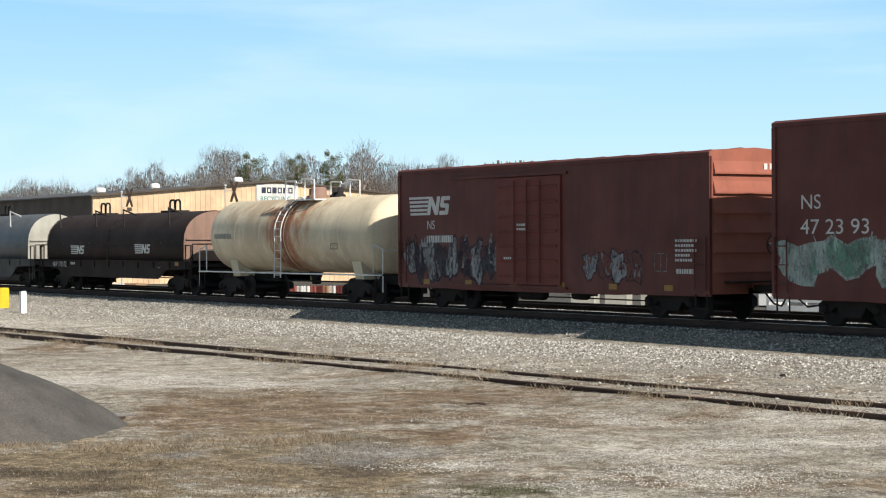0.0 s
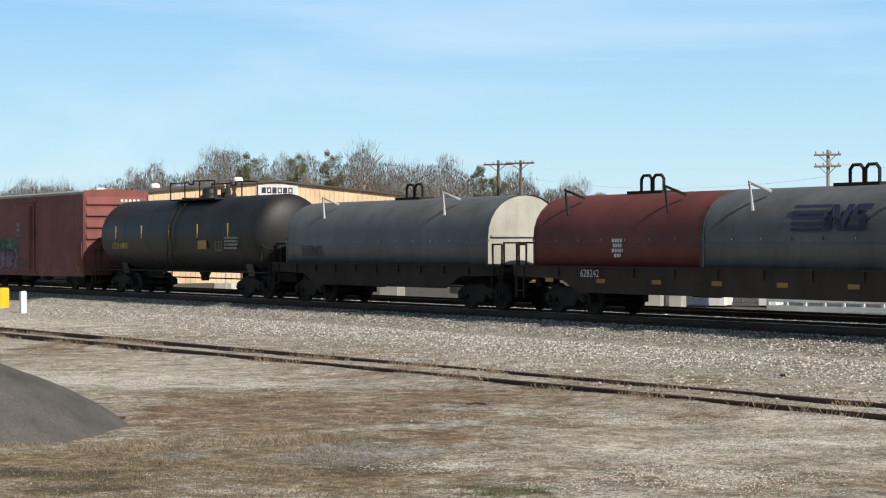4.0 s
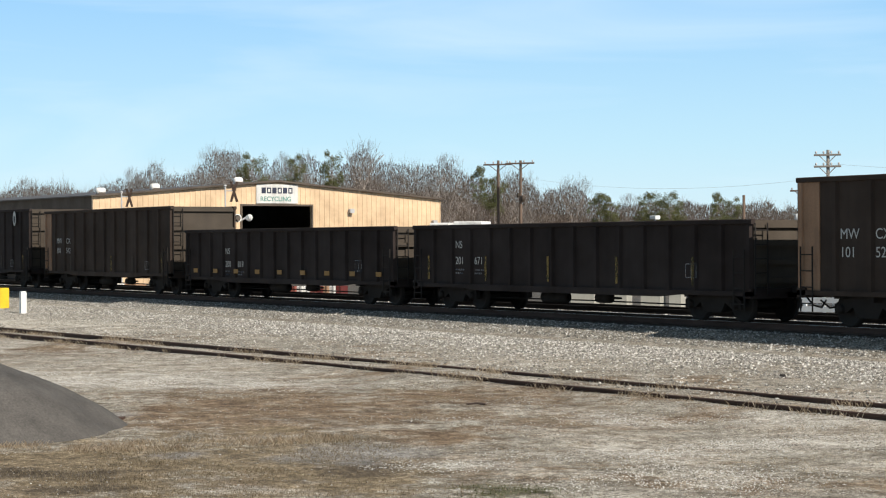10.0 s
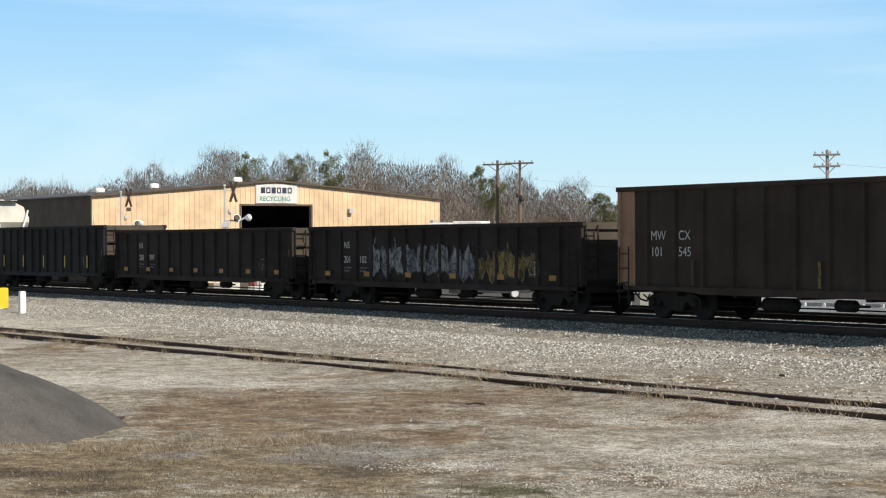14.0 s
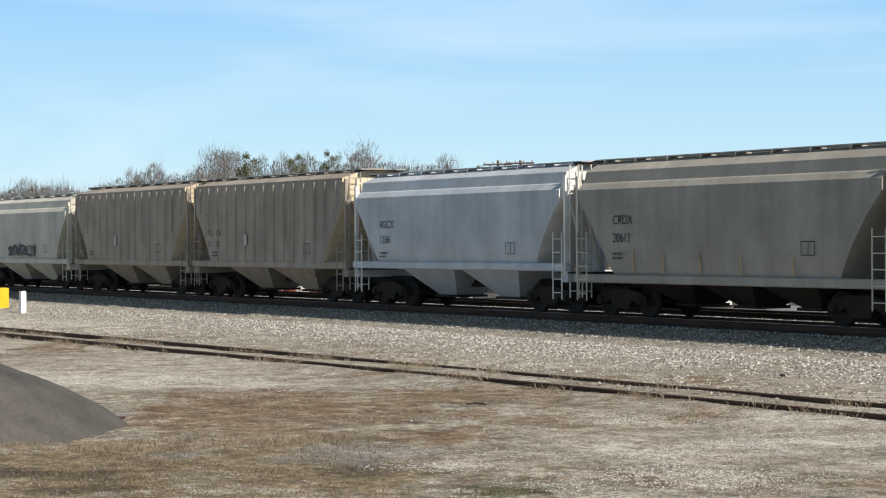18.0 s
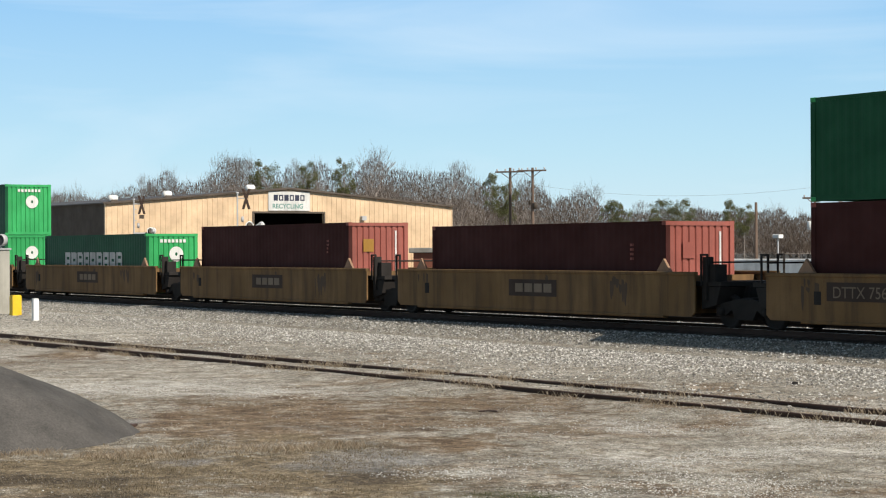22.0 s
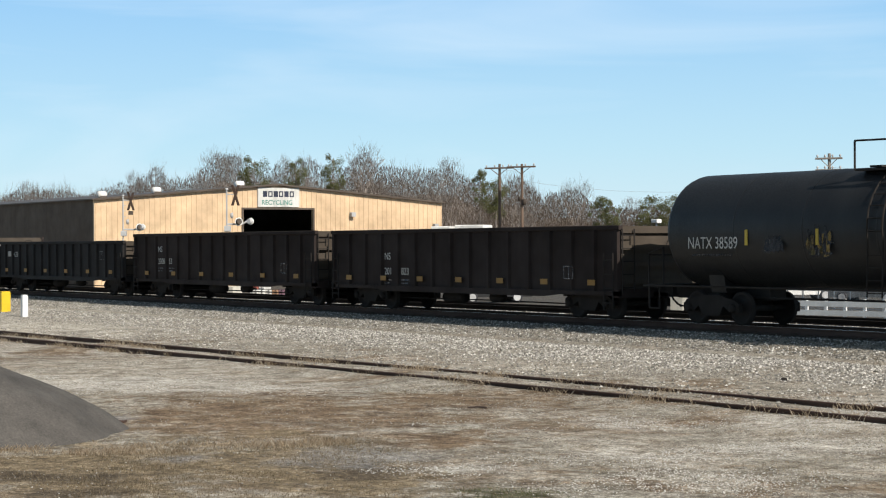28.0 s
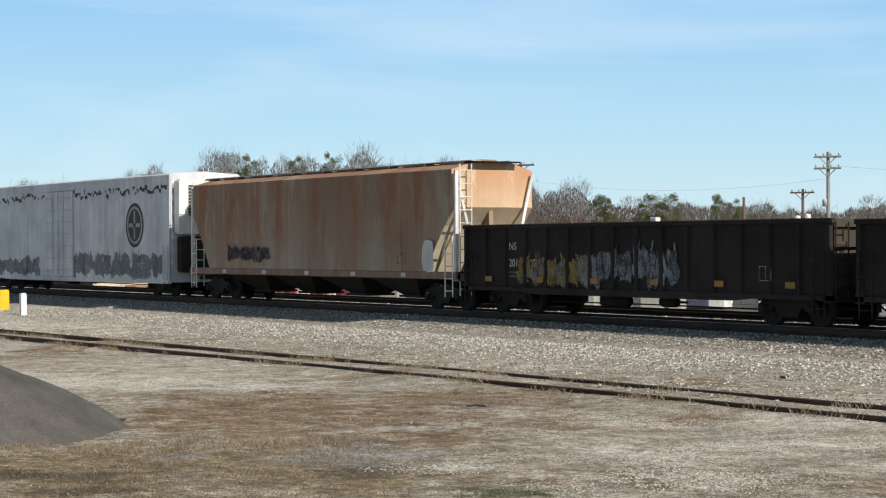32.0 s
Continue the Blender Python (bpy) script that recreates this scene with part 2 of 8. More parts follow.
def rust_ring(name, base, spots):
    """A copy of a paint with ragged rust run down from fittings at places along the car."""
    m = M[base].copy()
    m.name = name
    n, l = m.node_tree.nodes, m.node_tree.links
    b = n["Principled BSDF"]
    c = b.inputs["Base Color"].links[0].from_socket
    tc, sep = n.new("ShaderNodeTexCoord"), n.new("ShaderNodeSeparateXYZ")
    l.new(tc.outputs["Object"], sep.inputs[0])
    rag = grain(n, l, 1.5, 7, (1, 1, 0.35), 0.7)
    for x, w, lo, hi, most, col in spots:
        d, a, s = n.new("ShaderNodeMath"), n.new("ShaderNodeMath"), n.new("ShaderNodeMath")
        d.operation, d.inputs[1].default_value = "SUBTRACT", x
        a.operation = "ABSOLUTE"
        s.operation, s.inputs[1].default_value, s.inputs[2].default_value = "MULTIPLY_ADD", -1.0 / w, 1.0
        l.new(sep.outputs[0], d.inputs[0])
        l.new(d.outputs[0], a.inputs[0])
        l.new(a.outputs[0], s.inputs[0])
        k = n.new("ShaderNodeMath")
        k.operation = "MULTIPLY_ADD"
        k.inputs[1].default_value, k.inputs[2].default_value = 4.5, -2.25
        l.new(rag, k.inputs[0])
        t = n.new("ShaderNodeMath")
        t.operation = "ADD"
        l.new(s.outputs[0], t.inputs[0])
        l.new(k.outputs[0], t.inputs[1])
        up = n.new("ShaderNodeMath")
        up.operation = "MULTIPLY"
        l.new(ramp(n, l, t.outputs[0], 0.25, 0.85, 0.0, most), up.inputs[0])
        l.new(ramp(n, l, sep.outputs[2], lo, hi, 0.15, 1.0), up.inputs[1])
        c = mixed(n, l, up.outputs[0], c, col)
    l.new(c, b.inputs["Base Color"])
    return m


M["cream_rust"] = rust_ring("cream_paint_with_rust_runs", "cream", [
    (-2.6, 3.4, 0.8, 3.0, 0.55, (0.42, 0.27, 0.16)), (0.5, 2.6, 1.0, 2.6, 0.8, (0.44, 0.25, 0.14)), (0.0, 1.3, 0.6, 1.8, 1.0, (0.36, 0.14, 0.065)), (-0.2, 0.6, 0.4, 1.4, 0.95, (0.2, 0.07, 0.035)), (3.6, 1.6, 3.6, 1.2, 0.45, (0.32, 0.24, 0.17))])
M["hop_rust_run"] = rust_ring("hopper_paint_with_rust_runs", "hop_rust", [(0, 14, 1.6, 3.8, 0.75, (0.22, 0.12, 0.074)), (0, 14, 4.0, 1.6, 0.25, (0.4, 0.36, 0.29))] +
                             [(x, w, 1.5, 3.0, 0.8, (0.26, 0.11, 0.055)) for x, w in ((-6.3, 0.7), (-3.9, 0.6), (-2.3, 0.5), (3.5, 0.55), (5.7, 0.7), (7.4, 0.6), (0.6, 0.35), (-8.6, 0.6))])
M["cream_end"] = rust_ring("cream_end_with_rust", "cream", [(9.6, 1.3, 2.4, 4.4, 0.75, (0.46, 0.2, 0.085))])


def stone_material(name, stops):
    m, n, l, b = material(name, 0.85)
    r = n.new("ShaderNodeValToRGB")
    while len(r.color_ramp.elements) < len(stops):
        r.color_ramp.elements.new(0.5)
    for e, (p, c) in zip(r.color_ramp.elements, stops):
        e.position, e.color = p, (*c, 1)
    g = n.new("ShaderNodeNewGeometry")
    l.new(g.outputs["Random Per Island"], r.inputs[0])
    l.new(r.outputs[0], b.inputs["Base Color"])
    return m


M["stones"] = stone_material("ballast_stone", [(0, (0.085, 0.08, 0.072)), (0.25, (0.15, 0.142, 0.128)), (0.6, (0.29, 0.277, 0.25)), (0.85, (0.48, 0.46, 0.42)), (1, (0.72, 0.695, 0.65))])
M["pebbles"] = stone_material("loose_pebbles", [(0, (0.08, 0.068, 0.053)), (0.4, (0.21, 0.19, 0.16)), (1, (0.48, 0.455, 0.41))])
M["white_stones"] = stone_material("bleached_pebbles", [(0, (0.3, 0.285, 0.255)), (0.5, (0.5, 0.485, 0.45)), (1, (0.62, 0.605, 0.57))])
M["straw"] = stone_material("dry_grass", [(0, (0.15, 0.115, 0.07)), (0.5, (0.27, 0.215, 0.14)), (1, (0.42, 0.35, 0.255))])
M["straw_pale"] = stone_material("dead_grass", [(0, (0.27, 0.2, 0.13)), (0.5, (0.42, 0.335, 0.235)), (1, (0.56, 0.48, 0.37))])
M["bark_dark"] = stone_material("dark_stick_bark", [(0, (0.05, 0.035, 0.03)), (1, (0.07, 0.05, 0.04))])
M["moss"] = stone_material("green_grass", [(0, (0.05, 0.07, 0.02)), (1, (0.12, 0.13, 0.04))])
M["twig"] = stone_material("bare_twigs", [(0, (0.27, 0.238, 0.212)), (0.5, (0.31, 0.278, 0.25)), (1, (0.35, 0.318, 0.29))])
M["thicket"] = stone_material("brown_thicket", [(0, (0.135, 0.105, 0.082)), (0.5, (0.16, 0.125, 0.1)), (1, (0.185, 0.147, 0.12))])
M["pine"] = stone_material("pine_needles", [(0, (0.16, 0.165, 0.075)), (0.6, (0.2, 0.205, 0.095)), (1, (0.25, 0.25, 0.13))])
for key in ("twig", "thicket", "pine", "straw", "straw_pale", "moss"):      # thin growth lets light through
    n_, l_ = M[key].node_tree.nodes, M[key].node_tree.links
    thin_, both_ = n_.new("ShaderNodeBsdfTranslucent"), n_.new("ShaderNodeMixShader")
    both_.inputs[0].default_value = 0.6
    l_.new(n_["Color Ramp"].outputs[0], thin_.inputs[0])
    l_.new(n_["Principled BSDF"].outputs[0], both_.inputs[1])
    l_.new(thin_.outputs[0], both_.inputs[2])
    l_.new(both_.outputs[0], n_["Material Output"].inputs[0])
    n_["Principled BSDF"].inputs["Specular IOR Level"].default_value = 0.0
M["bark"] = two_tone("tree_bark", [(0.3, (0.22, 0.185, 0.16)), (0.7, (0.38, 0.335, 0.3))], 3)
for key in ("cont_red", "green", "gon", "gon_brown", "gon_green", "gon_end", "coil_dark", "under", "well", "brown_wall"):      # soot takes the shine off
    M[key].node_tree.nodes["Principled BSDF"].inputs["Specular IOR Level"].default_value = 0.12


for key in ("tag_white", "tag_dark", "tag_green", "tag_mint", "tag_teal", "tag_blue", "tag_gold", "tag_pink", "tag_mid", "tag_grey"):      # thin, uneven, worn coats
    n_, l_ = M[key].node_tree.nodes, M[key].node_tree.links
    cloud, fleck, coat = grain(n_, l_, 1.7, 6, (1, 1, 0.8), 0.65), grain(n_, l_, 9.0, 5, (1, 1, 0.35), 0.7), n_.new("ShaderNodeMath")
    coat.operation = "MULTIPLY"
    l_.new(ramp(n_, l_, cloud, 0.34, 0.6, 0.3, 1.0), coat.inputs[0])
    l_.new(ramp(n_, l_, fleck, 0.36, 0.52, 0.25, 1.0), coat.inputs[1])
    most = n_.new("ShaderNodeMath")
    most.operation, most.inputs[1].default_value = "MULTIPLY", {"tag_blue": 0.55, "tag_dark": 0.85}.get(key, 1.0)
    l_.new(coat.outputs[0], most.inputs[0])
    l_.new(most.outputs[0], n_["Principled BSDF"].inputs["Alpha"])


# ---- mesh tools ----
class Shape:
    """Gathers faces for one mesh."""

    def __init__(self):
        self.v, self.f, self.s = [], [], []

    def add(self, verts, faces, smooth=False):
        o = len(self.v)
        self.v += [tuple(v) for v in verts]
        self.f += [tuple(o + i for i in f) for f in faces]
        self.s += [smooth] * len(faces)
        return self

    def box(self, x0, x1, y0, y1, z0, z1):
        return self.add([(x, y, z) for x in (x0, x1) for y in (y0, y1) for z in (z0, z1)],
                        [(0, 1, 3, 2), (4, 6, 7, 5), (0, 4, 5, 1), (2, 3, 7, 6), (0, 2, 6, 4), (1, 5, 7, 3)])

    def chamfer(self, x0, x1, y0, y1, z0, z1, c=0.02):
        """A box with its long edges cut."""
        prof = [(y0 + c, z0), (y1 - c, z0), (y1, z0 + c), (y1, z1 - c), (y1 - c, z1), (y0 + c, z1), (y0, z1 - c), (y0, z0 + c)]
        return self.prism(prof, x0, x1)

    def prism(self, prof, x0, x1, smooth=False, caps=True):
        """A (y, z) profile drawn out along x."""
        n = len(prof)
        v = [(x0, y, z) for y, z in prof] + [(x1, y, z) for y, z in prof]
        f = [(i, (i + 1) % n, n + (i + 1) % n, n + i) for i in range(n)]
        self.add(v, f, smooth)
        if caps:
            self.add(v, [tuple(range(n))[::-1], tuple(range(n, 2 * n))])
        return self

    def prism_y(self, prof, y0, y1):
        """An (x, z) profile drawn out along y."""
        n = len(prof)
        v = [(x, y0, z) for x, z in prof] + [(x, y1, z) for x, z in prof]
        return self.add(v, [(i, n + i, n + (i + 1) % n, (i + 1) % n) for i in range(n)] + [tuple(range(n)), tuple(range(n, 2 * n))[::-1]])

    def prism_z(self, prof, z0, z1):
        n = len(prof)
        v = [(x, y, z0) for x, y in prof] + [(x, y, z1) for x, y in prof]
        return self.add(v, [(i, (i + 1) % n, n + (i + 1) % n, n + i) for i in range(n)] + [tuple(range(n))[::-1], tuple(range(n, 2 * n))])

    def tube(self, a, b, r, n=6, r2=None, caps=True):
        a, b = Vector(a), Vector(b)
        q = (b - a).to_track_quat("Z", "Y")
        r2 = r if r2 is None else r2
        ring = [(math.cos(2 * math.pi * i / n), math.sin(2 * math.pi * i / n)) for i in range(n)]
        v = [a + q @ Vector((c * r, s * r, 0)) for c, s in ring] + [b + q @ Vector((c * r2, s * r2, 0)) for c, s in ring]
        self.add(v, [(i, (i + 1) % n, n + (i + 1) % n, n + i) for i in range(n)], n > 6)
        if caps:
            self.add(v, [tuple(range(n))[::-1], tuple(range(n, 2 * n))])
        return self

    def path(self, pts, r, n=5):
        """One bent bar through the points."""
        pts = [Vector(p) for p in pts]
        ways = [(b - a).normalized() for a, b in zip(pts, pts[1:])]
        mids = [ways[0]] + [(a + b).normalized() if (a + b).length > 0.2 else a for a, b in zip(ways, ways[1:])] + [ways[-1]]
        q = ways[0].to_track_quat("Z", "Y")
        v = []
        for k, (p, d) in enumerate(zip(pts, mids)):
            if k:
                q = (q @ Vector((0, 0, 1))).rotation_difference(d) @ q
            grow = 1.0 if k in (0, len(pts) - 1) else min(1.6, 1 / max(0.5, abs(d.dot(ways[k]))))
            v += [p + q @ Vector((math.cos(2 * math.pi * i / n) * r * grow, math.sin(2 * math.pi * i / n) * r * grow, 0)) for i in range(n)]
        m = len(pts)
        self.add(v, [(j * n + i, j * n + (i + 1) % n, (j + 1) * n + (i + 1) % n, (j + 1) * n + i) for j in range(m - 1) for i in range(n)] + [tuple(range(n))[::-1], tuple(range((m - 1) * n, m * n))])
        return self

    def lathe_x(self, prof, y, z, n=24):
        """An (x, radius) profile turned about an axis along x."""
        k = len(prof)
        v = [(x, y + r * math.cos(2 * math.pi * i / n), z + r * math.sin(2 * math.pi * i / n)) for x, r in prof for i in range(n)]
        f = [(j * n + i, (j + 1) * n + i, (j + 1) * n + (i + 1) % n, j * n + (i + 1) % n) for j in range(k - 1) for i in range(n)]
        return self.add(v, f, True)

    def lathe_y(self, prof, x, z, n=20):
        k = len(prof)
        v = [(x + r * math.sin(2 * math.pi * i / n), y, z + r * math.cos(2 * math.pi * i / n)) for y, r in prof for i in range(n)]
        f = [(j * n + i, (j + 1) * n + i, (j + 1) * n + (i + 1) % n, j * n + (i + 1) % n) for j in range(k - 1) for i in range(n)]
        return self.add(v, f, True)

    def mesh(self, name, mat):
        me = bpy.data.meshes.new(name)
        me.from_pydata(self.v, [], self.f)
        me.polygons.foreach_set("use_smooth", self.s)
        me.materials.append(mat)
        me.update()
        return me


def part(name, shape, mat, parent, label="", at=None):
    """One mesh object under a thing or under a part."""
    me = shape if isinstance(shape, bpy.types.Mesh) else shape.mesh(name, M[mat])
    ob = new(name, me)
    ob.parent = parent
    if at is not None:
        ob.matrix_basis = at
    return tagged(ob, label)


def thing(name, label, category, group="", at=None, kind=""):
    ob = new(name)
    ob.empty_display_size = 0.3
    if at is not None:
        ob.matrix_basis = at
    return tagged(ob, label, category, group, kind)


def solid(name, shape, mat, label="", category="", kind="", group="", at=None):
    ob = new(name, shape.mesh(name, M[mat]))
    if at is not None:
        ob.matrix_basis = at
    return tagged(ob, label, category, group, kind)


def lettering(text, size, mat, parent, x, y, z, ry=0.0, wide=1.0, name="lettering", bold=0.0):
    """Painted characters on a side that faces -y (turned by ry degrees about z), a few millimetres proud."""
    cu = bpy.data.curves.new(name, "FONT")
    cu.body, cu.size, cu.offset = text, size, bold
    tmp = bpy.data.objects.new(name, cu)
    me = bpy.data.meshes.new_from_object(tmp)
    bpy.data.objects.remove(tmp)
    bpy.data.curves.remove(cu)
    if len(me.vertices) == 0:
        return None
    me.materials.clear()
    me.materials.append(M[mat])
    return tagged(part(name, me, mat, parent, at=pose(x, y, z, 90, 0, ry) @ Matrix.Diagonal((wide, 1, 1, 1))), kind="stuff" if len(text) > 1 else "")


# ---- rolling stock ----
WHEEL_R = 0.44
GROUP = "freight train"
CARS = []          # (thing, place along the train) for the timetable
WHEELSETS = []


def shared(name, shape, mat):
    return shape.mesh(name, M[mat])


def truck_meshes():
    frame_side = Shape()
    prof = [(-1.12, 0.34), (-1.12, 0.56), (-0.95, 0.66), (-0.6, 0.72), (-0.35, 0.78), (0.35, 0.78), (0.6, 0.72), (0.95, 0.66), (1.12, 0.56), (1.12, 0.34),
            (0.72, 0.36), (0.5, 0.5), (0.34, 0.24), (-0.34, 0.24), (-0.5, 0.5), (-0.72, 0.36)]
    frame_side.prism_y(prof, -0.07, 0.07)
    for x in (-0.889, 0.889):
        frame_side.lathe_y([(-0.16, 0.001), (-0.16, 0.09), (-0.13, 0.115), (0, 0.13)], x, 0.45, 10)
    spring = Shape()
    for x in (-0.16, 0, 0.16):
        spring.lathe_y([(0, 0)], 0, 0, 3) if False else spring.tube((x, 0, 0.27), (x, 0, 0.52), 0.065, 8)
    wheel = Shape()
    for s in (-1, 1):
        pr = [(s * 0.79, 0.001), (s * 0.79, 0.11), (s * 0.745, 0.13), (s * 0.735, 0.33), (s * 0.79, 0.37), (s * 0.79, WHEEL_R), (s * 0.69, WHEEL_R + 0.005), (s * 0.67, WHEEL_R + 0.025), (s * 0.655, 0.36), (s * 0.69, 0.3), (s * 0.68, 0.1)]
        wheel.lathe_y(pr if s > 0 else pr, 0, 0, 22)
        for k in range(3):
            a = 2 * math.pi * k / 3
            wheel.tube((0.05 * math.cos(a), s * 0.79, 0.05 * math.sin(a)), (0.05 * math.cos(a), s * 0.83, 0.05 * math.sin(a)), 0.02, 5)
    wheel.tube((0, -0.7, 0), (0, 0.7, 0), 0.085, 8)
    bolster = Shape().chamfer(-0.22, 0.22, -1.0, 1.0, 0.52, 0.82, 0.05)
    for x in (-0.52, 0.4):
        bolster.box(x, x + 0.12, -0.72, 0.72, 0.22, 0.62)
    bolster.box(-0.35, 0.35, -0.9, 0.9, 0.26, 0.5)
    return shared("side_frame", frame_side, "under"), shared("spring_nest", spring, "under"), shared("wheelset", wheel, "under"), shared("truck", bolster, "under")


SIDE_MESH, SPRING_MESH, WHEEL_MESH, BOLSTER_MESH = truck_meshes()


def truck(car, x):
    t = part("truck", BOLSTER_MESH, "under", car, "four-wheel freight truck grey with brake dust", pose(x, 0, 0))
    for s in (-1, 1):
        part("side_frame", SIDE_MESH, "under", t, at=pose(0, s * 1.0, 0))
        part("spring_nest", SPRING_MESH, "under", t, at=pose(0, s * 1.0, 0))
    for dx in (-0.889, 0.889):
        WHEELSETS.append((part("wheelset", WHEEL_MESH, "under", t, at=pose(dx, 0, WHEEL_R)), dx))
    return t


def coupler(car, x, s, reach=0.75):
    b = Shape().box(min(x, x + s * reach), max(x, x + s * reach), -0.09, 0.09, 0.78, 0.95)
    e = x + s * reach
    b.prism_z([(e, -0.17), (e + s * 0.2, -0.2), (e + s * 0.22, 0.02), (e + s * 0.08, 0.05), (e + s * 0.06, 0.17), (e - s * 0.08, 0.17)][::s], 0.74, 1.0)
    part("coupler", b, "under", car)
    h = Shape().path([(x, 0.35, 0.72), (x + s * 0.35, 0.33, 0.45), (x + s * 0.7, 0.28, 0.4), (x + s * 0.95, 0.2, 0.6)], 0.025, 5)
    part("air_hose", h, "under", car)


def underframe(car, x0, x1, z=0.8, tanks=True):
    b = Shape().box(x0, x1, -0.25, 0.25, z - 0.14, z)
    for k in range(5):
        x = x0 + (x1 - x0) * (k + 1) / 6
        b.box(x - 0.08, x + 0.08, -1.35, 1.35, z - 0.16, z)
    part("center_sill", b, "under", car)
    if tanks:
        xm = (x0 + x1) / 2
        part("air_reservoir", Shape().lathe_x([(xm - 1.9, 0.001), (xm - 1.85, 0.18), (xm - 0.75, 0.18), (xm - 0.7, 0.001)], -0.75, z - 0.32, 12), "under", car)
        part("brake_cylinder", Shape().lathe_x([(xm + 0.6, 0.001), (xm + 0.62, 0.15), (xm + 1.2, 0.15), (xm + 1.22, 0.04), (xm + 1.7, 0.03)], -0.6, z - 0.3, 12), "under", car)
        part("brake_rod", Shape().path([(x0 + 2.5, -0.5, z - 0.42), (xm, -0.45, z - 0.4), (x1 - 2.5, -0.5, z - 0.42)], 0.022), "under", car)


def ladder(car, x, y, z0, z1, w=0.42, mat="under", along="x", n=None, name="ladder"):
    b = Shape()
    n = n or max(2, round((z1 - z0) / 0.4))
    d = (w / 2, 0) if along == "x" else (0, w / 2)
    for s in (-1, 1):
        b.tube((x + s * d[0], y + s * d[1], z0), (x + s * d[0], y + s * d[1], z1), 0.022, 5)
    for k in range(n):
        z = z0 + (z1 - z0) * (k + 0.5) / n
        b.tube((x - d[0], y - d[1], z), (x + d[0], y + d[1], z), 0.016, 5)
    return part(name, b, mat, car)


def brake_wheel(car, x, y, z, s):
    b = Shape()
    ring = [(x + s * 0.12, y + 0.26 * math.cos(a), z + 0.26 * math.sin(a)) for a in [k * math.pi / 6 for k in range(13)]]
    b.path(ring, 0.018, 4)
    for k in (0, 3, 6, 9):
        b.tube((x + s * 0.08, y, z), ring[k], 0.014, 4)
    b.tube((x, y, z), (x + s * 0.14, y, z), 0.05, 8)
    part("brake_wheel", b, "under", car)


def data_panel(car, x, z, y, w=0.55, h=0.5, mat="tag_white"):
    """A stencilled box of small unreadable lines."""
    b, t = Shape(), 0.022
    for r in ((x, x + w, z, z + t), (x, x + w, z + h - t, z + h), (x, x + t, z, z + h), (x + w - t, x + w, z, z + h), (x + w / 2, x + w / 2 + t, z, z + h)):
        b.box(r[0], r[1], y - 0.006, y - 0.003, r[2], r[3])
    tagged(part("data_panel", b, mat, car), kind="stuff")


def bars(car, x, z, y, rows, mat="plainwhite", h=0.07, gap=0.06):
    """Rows of small stencils too fine to read."""
    b = Shape()
    for k, (dx, w) in enumerate(rows):
        zz, xx = z - k * (h + gap), x + dx
        while xx < x + dx + w - 0.03:
            s = min(0.05 + 0.05 * random.random(), x + dx + w - xx)
            b.box(xx, xx + s, y - 0.006, y - 0.003, zz, zz + h)
            xx += s + 0.035
    tagged(part("stencil", b, mat, car), kind="stuff")


def reflectors(car, x0, x1, z, y, n, mat="yellow", w=0.36, h=0.16):
    for k in range(n):
        x = x0 + (x1 - x0) * (k + 0.5) / n
        part("reflector", Shape().box(x - w / 2, x + w / 2, y - 0.008, y - 0.003, z, z + h), mat, car)


def blob(cx, cz, w, h, rnd, n=22, jag=0.18):
    """An uneven closed outline, as a sprayed letter has."""
    pts, ph = [], [rnd.random() * 6.28 for _ in range(4)]
    for k in range(n):
        a = 2 * math.pi * k / n
        c, s = math.cos(a), math.sin(a)
        sq = 1 / max(abs(c), abs(s)) ** 0.75
        r = sq * (1 + jag * (math.sin(3 * a + ph[0]) * 0.6 + math.sin(5 * a + ph[1]) * 0.5 + math.sin(8 * a + ph[2]) * 0.25))
        pts.append((cx + 0.5 * w * c * r, cz + 0.5 * h * s * r))
    return pts


